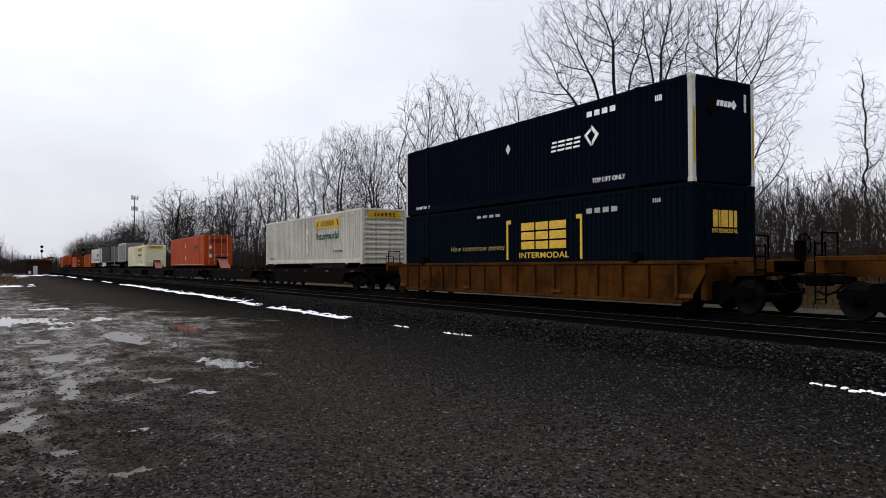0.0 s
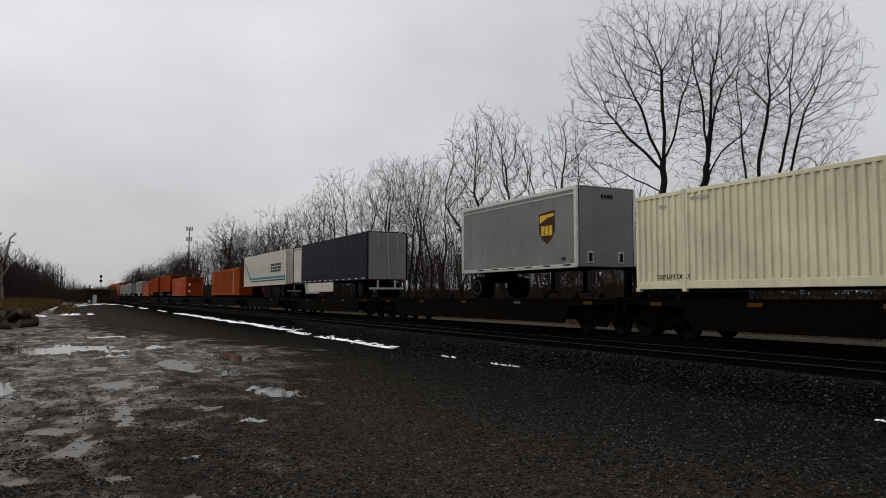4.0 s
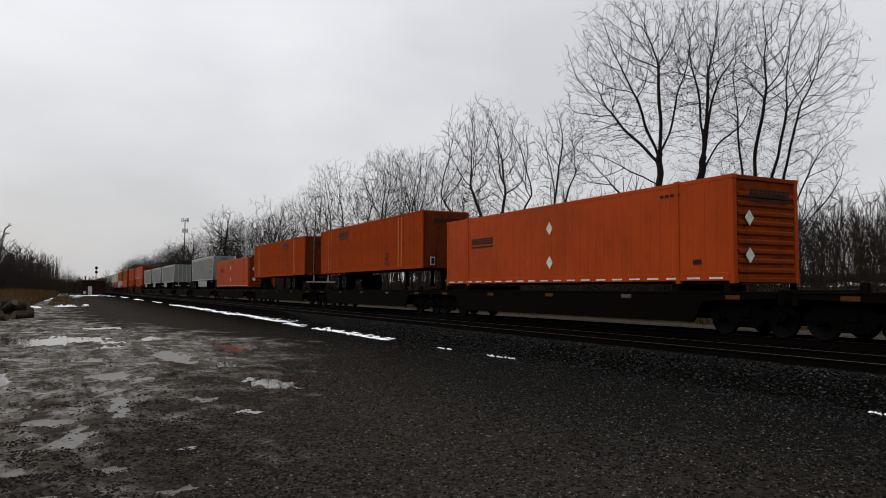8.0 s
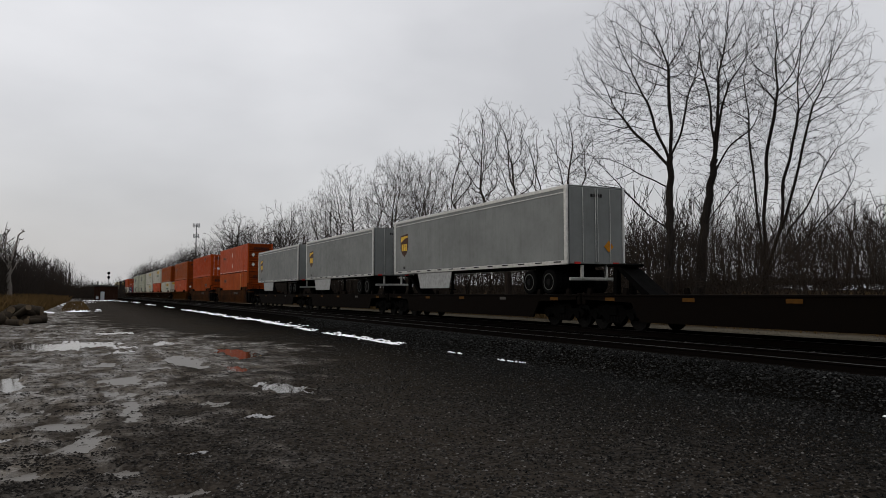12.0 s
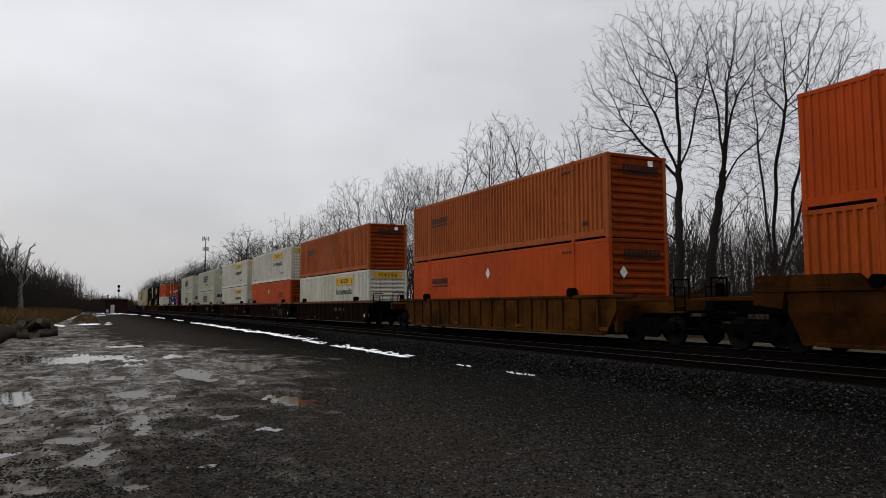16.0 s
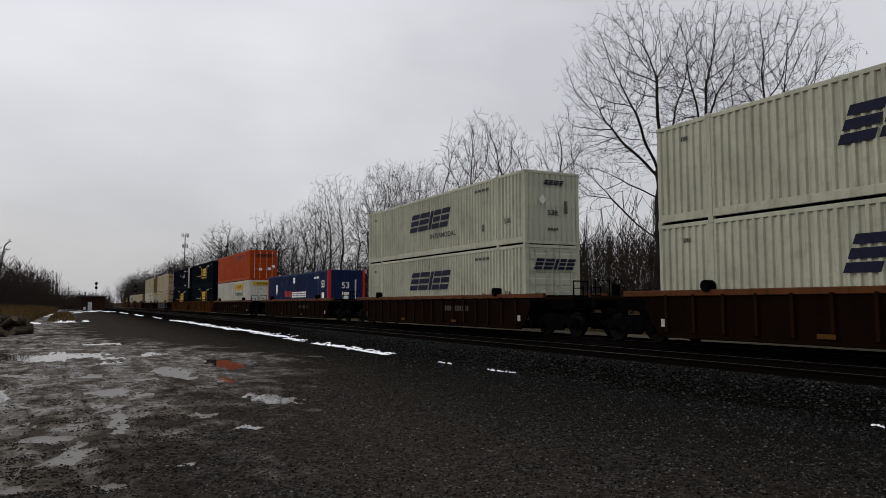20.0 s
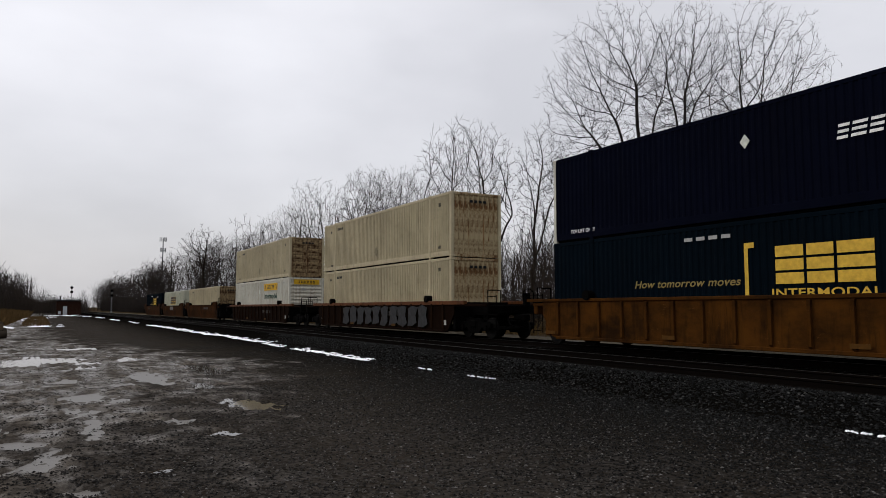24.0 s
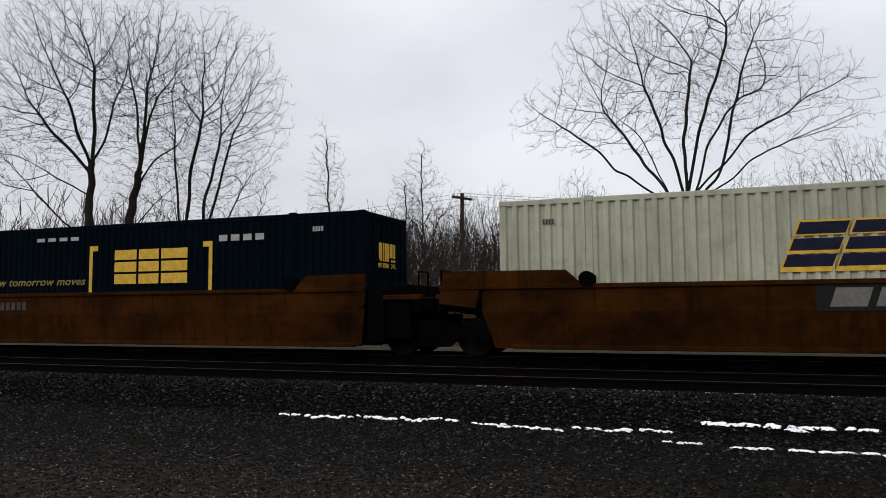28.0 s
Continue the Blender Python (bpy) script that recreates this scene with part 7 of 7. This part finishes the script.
    bush = [wild(50 + i, 4.4, 7, 1.9, 0.04, 560, 0.008, 0.06, 0.24, 0.2, (0.2, 0.5)) for i in range(4)]
    low = [wild(60 + i, 13.0, 3, 3.4, 0.16, 420, 0.017, 0.18, 0.5, 0.5, (0.4, 1.0)) for i in range(4)]
    r = random.Random(8)
    words = ["slender bare woodland tree with dense grey twigs", "bare woodland tree with a rounded twiggy crown", "many-stemmed bare woodland tree in the tree line"]
    for az, d in ((13.2, 118), (14.8, 108), (15.7, 104), (17.2, 92), (18.3, 86), (19.3, 80), (20.2, 84), (21.3, 77), (22.3, 72), (23.2, 66), (24.2, 68), (25.2, 64), (26.2, 60), (27.1, 62), (28.6, 66), (30.4, 66), (16.4, 120), (22.9, 86), (25.6, 80),
                  (11.9, 128), (10.9, 140), (10.2, 138), (9.4, 165), (33.4, 70), (38.6, 66), (40.5, 70), (47.8, 70), (54.5, 76), (64.6, 62), (66.0, 66), (69.8, 62), (71.8, 58), (73.2, 60), (74.8, 62), (76.4, 60), (78.6, 64), (81.2, 60), (83.5, 66), (93.5, 66), (96.5, 62), (99.4, 60), (102, 58), (105, 60)):
        i = r.randrange(6)
        x, y = polar(az, d)
        top = d * math.tan(radians(float(np.interp(az, *zip(*OUTLINE))))) + EYE - float(ground_z(x, y))
        tree(mids[i], x, y, r.uniform(0, 360), top * r.uniform(0.86, 1.02) / 12.0, words[i % 3], WOOD_TWIG if r.random() < 0.7 else BARK_DARK)
    for i in range(80):
        y = 112 + i * 4.4 + r.uniform(-3, 3)
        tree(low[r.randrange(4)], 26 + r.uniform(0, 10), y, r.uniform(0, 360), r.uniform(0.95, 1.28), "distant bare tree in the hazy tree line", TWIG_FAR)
    # brush in front of the trees
    for i in range(116):
        az = 12 + i * 0.82 + r.uniform(-0.5, 0.5)
        d = min(26.5 / max(math.sin(radians(az)), 0.05), 130) + r.uniform(0, 12)
        x, y = polar(az, d)
        tree(bush[r.randrange(4)], x, y, r.uniform(0, 360), r.uniform(0.75, 1.2), "tangle of bare brown brush below the trees", BRUSH, "brush behind the track", "shrub", "bare_shrub")
    # the far side of the lot, and beyond the shed
    for az, d, h in ((-6.6, 82, 0.58), (-6.0, 90, 0.64), (-7.2, 76, 0.6), (-5.2, 100, 0.42), (-4.6, 120, 0.42), (-3.6, 130, 0.42), (-3.0, 150, 0.42), (-2.3, 170, 0.45), (-1.7, 190, 0.5), (-0.9, 230, 0.5), (-0.3, 260, 0.55), (0.4, 280, 0.55), (2.6, 330, 0.6), (3.4, 330, 0.6)):
        x, y = polar(az, d)
        tree(low[r.randrange(4)], x, y, r.uniform(0, 360), h * 1.14, "low bare tree at the far edge of the lot", BRUSH)
    for i in range(34):
        az = -7.5 + i * 0.26
        d = 84 + max(0, i - 4) * 4.5 + r.uniform(-4, 4)
        x, y = polar(az, d)
        tree(bush[r.randrange(4)], x, y, r.uniform(0, 360), r.uniform(0.8, 1.25), "tangle of bare brown brush at the lot's edge", BRUSH, "brush beside the lot", "shrub", "bare_shrub")
    for az, d, h in ((0.2, 150, 0.62), (-0.55, 152, 0.56)):
        x, y = polar(az, d)
        tree(wild(78, 9.6, 4, 1.3, 0.10, 70, 0.025, 0.5, 0.5), x, y, 30 * az, h, "thin bare sapling beyond the lot", BRUSH)
    x, y = polar(-4.08, 88)
    tree(grow(77, (0.3, 4.6), [(3.0, -2.1, 6.8, -0.9, 5.2), (4.4, 0.3, 8.6, 0.6, 6.4), (4.4, 1.5, 7.9, 0.8, 6.0), (3.6, 2.7, 6.5, 1.5, 5.6), (4.2, -0.8, 7.4, -0.2, 5.8)], [(0, 0, 7.4, 1.6, 1.2, 1.4)], 0.28, 16, 0.052, 0.4, spray=0.0, sway=0.07, lead_part=0.95), x, y, 200, 0.98,
         "bleached dead tree with a few broken limbs", SNAG_BARK, category="dead tree", name="dead_tree")


def far_woods():
    """The close grey stems of the wood beyond, all of them in one mesh."""
    r = random.Random(21)
    v, f = [], []
    for i in range(2100):
        az = r.uniform(8, 108)
        lo = 62 if az > 30 else 75
        x, y = polar(az, lo + r.uniform(0, 60) + (max(0, 30 - az) * 3))
        if x < 40:
            x = 40 + r.uniform(0, 25)
        h = r.uniform(4.5, 8.0) if az > 50 else r.uniform(5.5, 9.5)
        z = 0.32 + float(1.45 * smooth(23, 52, x) + 1.9 * smooth(50, 95, x)) - 0.1
        p = [Vector((x, y, z)), Vector((x + r.gauss(0, 0.4), y + r.gauss(0, 0.4), z + h * 0.5)), Vector((x + r.gauss(0, 0.9), y + r.gauss(0, 0.9), z + h))]
        w = r.uniform(0.03, 0.085)
        tube(v, f, p, (w, w * 0.7, 0.015), 3)
        for k in range(9):
            q = r.uniform(0.3, 0.98)
            at = p[0].lerp(p[2], q)
            d = Vector((r.gauss(0, 0.6), r.gauss(0, 0.6), 1)).normalized() * r.uniform(0.8, 2.2)
            tube(v, f, [at, at + d * 0.5, at + d + Vector((0, 0, 0.2))], (0.028, 0.022, 0.012), 3)
    for i in range(2300):
        y = 84 + 260 * r.random() ** 1.3
        x = -6.5 + (y - 84) * 0.022 - r.uniform(0, 22) * (0.5 + y / 200)
        h = r.uniform(3.6, 7.8) * (1 + max(0, y - 120) / 260)
        p = [Vector((x, y, 0.2)), Vector((x + r.gauss(0, 0.3), y, 0.2 + h * 0.5)), Vector((x + r.gauss(0, 0.7), y, 0.2 + h))]
        tube(v, f, p, (0.07, 0.055, 0.03), 3)
        for k in range(9):
            at = p[0].lerp(p[2], r.uniform(0.1, 0.98))
            d = Vector((r.gauss(0, 0.7), r.gauss(0, 0.3), 0.9)).normalized() * r.uniform(0.6, 1.6)
            tube(v, f, [at, at + d * 0.5, at + d + Vector((0, 0, 0.15))], (0.04, 0.034, 0.024), 3)
    for i in range(3200):
        az = r.uniform(9, 108)
        x, y = polar(az, r.uniform(50, 84) + max(0, 30 - az) * 3)
        if x < 33:
            x = 33 + r.uniform(0, 25)
        z, h = float(0.3 + 1.45 * smooth(23, 52, x) + 1.9 * smooth(50, 95, x)) - 0.1, r.uniform(1.0, 3.4)
        for k in range(3):
            d = Vector((r.gauss(0, 0.62), r.gauss(0, 0.62), 1)).normalized() * h * r.uniform(0.6, 1)
            tube(v, f, [Vector((x, y, z)), Vector((x, y, z)) + d * 0.5 + Vector((r.gauss(0, 0.12), r.gauss(0, 0.12), 0.1)), Vector((x, y, z)) + d + Vector((r.gauss(0, 0.4), r.gauss(0, 0.4), 0))], (0.022, 0.018, 0.010), 3)
    # dark thicket along the foot of the distant tree line, and behind the shed
    for i in range(4600):
        if i % 6:
            y = 84 + 330 * r.random() ** 1.25
            x, h = 23.5 + r.uniform(0, 9) + 0.01 * y, r.uniform(1.6, 4.6) * (1 + y / 500)
        else:
            y = r.uniform(225, 380)
            x, h = r.uniform(-16, 13), r.uniform(2.6, 6.5)
        p = Vector((x, y, 0.2))
        for k in range(5):
            d = Vector((r.gauss(0, 0.38), r.gauss(0, 0.3), 1)).normalized() * h * r.uniform(0.5, 1)
            w = 0.022 + y * 0.00016
            tube(v, f, [p, p + d * 0.5, p + d + Vector((r.gauss(0, 0.25), 0, 0))], (w * 1.3, w, w * 0.6), 3)
    me = bpy.data.meshes.new("far_woods")
    me.from_pydata(v, [], f)
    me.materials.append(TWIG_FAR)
    tagged(new("far_woods", me), "dense bare grey wood far behind the track", "woods", kind="stuff")


def grass():
    """Dry tufts at the far edge of the lot and behind the track."""
    r = random.Random(31)
    v, f = [], []

    spots = [(r.uniform(-14, -2.9), r.uniform(60, 175), r.uniform(0.5, 1.4)) for _ in range(15000)]
    spots += [(r.uniform(20.6, 27), r.uniform(-6, 75), r.uniform(0.15, 0.6)) for _ in range(5000)]
    spots += [(r.uniform(-1.5, 1.0), r.uniform(74, 150), r.uniform(0.1, 0.35)) for _ in range(1200)]
    spots = [(x + (y - 60) * 0.012 if x < -2 else x, y, h) for x, y, h in spots]
    heights = ground_z([q[0] for q in spots], [q[1] for q in spots]).tolist()
    for (x, y, h), z in zip(spots, heights):
        a, w = r.uniform(0, 6.28), r.uniform(0.010, 0.025) * (1 + y / 60)
        lx, ly = r.gauss(0, 0.25) * h, r.gauss(0, 0.25) * h
        k = len(v)
        v.extend([(x - w * math.cos(a), y - w * math.sin(a), z - 0.02), (x + w * math.cos(a), y + w * math.sin(a), z - 0.02),
                  (x + lx * 0.4 + w * 0.6 * math.cos(a), y + ly * 0.4 + w * 0.6 * math.sin(a), z + h * 0.6), (x + lx, y + ly, z + h)])
        f.extend([(k, k + 1, k + 2), (k, k + 2, k + 3)])
    me = bpy.data.meshes.new("dry_grass")
    me.from_pydata(v, [], f)
    me.materials.append(DRY_GRASS)
    tagged(new("dry_grass", me), "tall dry straw-coloured grass", "grass", kind="stuff")


# ---------------------------------------------------------------- built things
def shed():
    s = thing("equipment_shed", "low dark brown equipment shed with a pale door", "shed", at=Matrix.Translation((6.3, 204, 0)))
    part("wall", Shape().cbox(-2.7, 2.7, -1.8, 1.8, -0.1, 3.4, 0.03), SHED_WALL, s)
    part("roof", Shape().prism([(-3.0, 3.4), (3.0, 3.4), (3.0, 3.62), (-3.0, 3.82)], "y", -2.1, 2.1), SHED_ROOF, s)
    d = part("door", Shape().cbox(-1.25, -0.35, -1.86, -1.79, 0.02, 2.1, 0.015), SHED_DOOR, s, "pale grey steel door")
    part("handle", Shape().cyl((-0.5, -1.87, 1.0), (-0.5, -1.93, 1.0), 0.03, n=8), CHROME, d)
    part("meter_box", Shape().cbox(-2.3, -1.7, -1.95, -1.8, 0.2, 0.9, 0.02), SHED_DOOR, s)
    part("vent_pipe", Shape().cyl((-1.9, -0.5, 3.5), (-1.9, -0.5, 4.5), 0.14, n=10).cyl((-1.9, -0.5, 4.5), (-1.9, -0.5, 4.65), 0.24, n=10), BLACK_STEEL, s)


def signal(x, y, height, heads, label):
    g = thing("railway_signal", label, "signal", "line-side signals", at=Matrix.Translation((x, y, float(ground_z(x, y)))))
    part("mast", Shape().cyl((0, 0, -0.2), (0, 0, height), 0.07, n=10).cbox(-0.3, 0.3, -0.3, 0.3, 0.0, 0.35, 0.03), TOWER_STEEL, g)
    for z in heads:
        h = part("signal_head", Shape().cyl((0, -0.16, z), (0, -0.12, z), 0.46, n=20).cbox(-0.2, 0.2, -0.12, 0.2, z - 0.28, z + 0.28, 0.03), BLACK_STEEL, g, "black round target signal head")
        for k in range(3):
            a = radians(90 + 120 * k)
            part("lens_hood", Shape().cyl((0.2 * math.cos(a), -0.16, z + 0.2 * math.sin(a)), (0.2 * math.cos(a), -0.36, z + 0.2 * math.sin(a)), 0.11, n=12, caps=False), BLACK_STEEL, h)
    lad = Shape()
    for xx in (-0.2, 0.2):
        lad.cyl((xx, 0.35, 0), (xx, 0.2, height - 0.6), 0.02, n=6)
    for i in range(int(height / 0.4)):
        lad.cyl((-0.2, 0.33, 0.4 + i * 0.38), (0.2, 0.33, 0.4 + i * 0.38), 0.014, n=5)
    part("ladder", lad, TOWER_STEEL, g)


def leaning_post():
    x, y = polar(9.9, 118)
    g = thing("marker_post", "pale leaning marker post beside the track", "post", at=Matrix.Translation((x, y, float(ground_z(x, y)))) @ pose(0, 0, 0, 0, -6, 0))
    part("post", Shape().cbox(-0.09, 0.09, -0.09, 0.09, -0.3, 3.2, 0.02), TOWER_STEEL, g)
    part("cap", Shape().cbox(-0.13, 0.13, -0.13, 0.13, 3.2, 3.3, 0.02), TOWER_STEEL, g)


def cell_tower():
    x, y = polar(7.82, 400)
    t = thing("cell_tower", "tall grey monopole cell tower with antenna platforms", "tower", at=Matrix.Translation((x, y, 0)))
    part("pole", Shape().cyl((0, 0, -1), (0, 0, 37.5), 0.42, 0.22, n=14), TOWER_STEEL, t)
    for z, rr in ((37.0, 1.7), (31.5, 1.4)):
        p = part("antenna_platform", Shape().cyl((0, 0, z - 0.15), (0, 0, z), rr * 0.6, n=12), TOWER_STEEL, t)
        for i in range(9):
            a = 2 * math.pi * i / 9
            part("antenna", Shape().cbox(-0.12, 0.12, -0.08, 0.08, -1.1, 1.1, 0.04), TOWER_STEEL, p, at=Matrix.Translation((rr * math.cos(a), rr * math.sin(a), z + 0.2)) @ pose(0, 0, 0, 0, 0, math.degrees(a) + 90))


def utility_pole(x, y, height, label):
    p = thing("utility_pole", label, "utility pole", "poles of the wire line", at=Matrix.Translation((x, y, float(ground_z(x, y)))))
    part("pole", Shape().cyl((0, 0, -0.5), (0, 0, height), 0.17, 0.13, n=10), POLE_WOOD, p)
    arm = part("crossarm", Shape().cbox(-1.05, 1.05, -0.07, 0.07, height - 0.42, height - 0.26, 0.015), POLE_WOOD, p, at=pose(0, 0, 0, 0, 0, -22))
    for xx in (-0.95, -0.5, 0.5, 0.95):
        part("insulator", Shape().cyl((xx, 0, height - 0.26), (xx, 0, height - 0.08), 0.05, 0.035, n=8), CHROME, arm)
    brace = Shape().cyl((-0.55, 0.08, height - 0.40), (0, 0.16, height - 1.05), 0.02, n=5).cyl((0.55, 0.08, height - 0.40), (0, 0.16, height - 1.05), 0.02, n=5)
    part("brace", brace, CHROME, arm)
    return Vector((x, y, float(ground_z(x, y)) + height - 0.08))


def wires():
    a = utility_pole(*polar(71.8, 50), 7.6, "dark wooden utility pole with one crossarm")
    b = utility_pole(62, 78, 7.6, "far wooden utility pole with one crossarm")
    c = utility_pole(60, -30, 7.6, "far wooden utility pole with one crossarm")
    for p, q in ((a, b), (a, c)):
        for off in (-0.5, 0.95):
            s = Shape()
            pts = [p.lerp(q, i / 14) + Vector((off, 0, -1.1 * 4 * (i / 14) * (1 - i / 14))) for i in range(15)]
            for u, w in zip(pts, pts[1:]):
                s.cyl(u, w, 0.012, n=4, caps=False)
            ob = new("overhead_wire", s.mesh("overhead_wire"))
            ob.data.materials.append(WIRE)
            tagged(ob, "thin black overhead wire strung between poles", "wire", "overhead wires")


def logs():
    r = random.Random(41)
    rows = [(-3.45, 33.4, 0.43, 1.9, 78, 0)]
    for k in range(11):
        rows.append((-3.9 + 0.21 * k + r.uniform(-0.15, 0.15), 45.5 + r.uniform(-2.5, 2.5), r.uniform(0.13, 0.34), r.uniform(0.9, 2.4), r.uniform(10, 170), 0))
    for k in range(7):
        rows.append((-3.7 + 0.24 * k + r.uniform(-0.2, 0.2), 46.4 + r.uniform(-1.2, 1.4), r.uniform(0.11, 0.27), r.uniform(0.8, 2.0), r.uniform(0, 180), r.uniform(0.3, 0.52)))
    rows += [(-3.7, 40.0, 0.30, 1.6, 60, 0), (-4.0, 37.0, 0.34, 2.0, 110, 0), (-3.2, 42.5, 0.16, 1.8, 140, 0)]
    for x, y, rad, length, turn, up in rows:
        z = float(ground_z(x, y)) + rad * 0.90 + up
        g = thing("cut_log", "weathered cut log lying in a pile at the lot's edge", "log", "pile of cut logs", at=pose(x, y, z, 0, r.uniform(-5, 5) if up == 0 else r.uniform(-24, 24), turn))
        s, n, k = Shape(), 14, 6
        wob = [rad * r.uniform(0.88, 1.1) for _ in range(n)]
        for j in range(k + 1):
            for q in range(n):
                a = 2 * math.pi * q / n
                w = wob[q] * r.uniform(0.96, 1.04)
                s.v.append((-length / 2 + length * j / k, w * math.cos(a), w * math.sin(a)))
        for j in range(k):
            for q in range(n):
                s.f.append((j * n + q, j * n + (q + 1) % n, (j + 1) * n + (q + 1) % n, (j + 1) * n + q))
        part("bark", s.mesh("bark", True), LOG, g)
        for e in (-1, 1):
            part("sawn_end", Shape().cyl((e * length / 2 - 0.01, 0, 0), (e * length / 2 + 0.01, 0, 0), rad * 0.93, n=14), LOG_END, g)


ground_sheet()
puddle_water()
woods()
far_woods()
grass()
shed()
signal(*polar(1.93, 262), 8.6, (8.3, 6.9), "tall line-side signal mast with two black round heads")
leaning_post()
signal(*polar(4.5, 255), 7.2, (6.9, 5.4), "line-side signal mast beside the far track")
cell_tower()
wires()
logs()
spare_rail()
snow()
STONE = stone_material("crushed_lot_stone", ((0.0014, 0.0013, 0.0012), (0.0165, 0.0152, 0.0138), (0.062, 0.057, 0.052), (0.12, 0.115, 0.11)))
BALLAST = stone_material("crushed_ballast_stone", ((0.0003, 0.0003, 0.0003), (0.0021, 0.0022, 0.0021), (0.0145, 0.0148, 0.0142), (0.058, 0.058, 0.056)))
# stones for the darker gravel near the track
DARK_STONE = stone_material("near_black_gravel_stone", ((0.0003, 0.0003, 0.0003), (0.0021, 0.0020, 0.0018), (0.0135, 0.0125, 0.0115), (0.055, 0.052, 0.049)))
CLOD = stone_material("dark_mud_clod", ((0.003, 0.0025, 0.002), (0.007, 0.006, 0.005), (0.016, 0.014, 0.012), (0.05, 0.045, 0.04)))
stones("lot_gravel", 70000, over_lot(3.0, 28.0, -9, 90), 0.0140, STONE, 1, "loose dark crushed gravel on the lot")
stones("cinder_gravel", 52000, along_trackside, 0.0160, DARK_STONE, 6, "near-black fine gravel beside the track")
stones("mud_clods", 60000, over_lot(5.0, 34.0, -9, 32), 0.017, CLOD, 5, "dark clods and pebbles pressed into the wet mud", 0.5, True, "mud")
stones("ballast_stones", 50000, along_ballast, 0.026, BALLAST, 2, "grey crushed ballast stones beside the track")
for cx, words in ((12.48, "unused near track with dark ties and rusty rails"), (TRAIN_X, "track that carries the train")):
    ties(track(cx, words), cx)
motions()
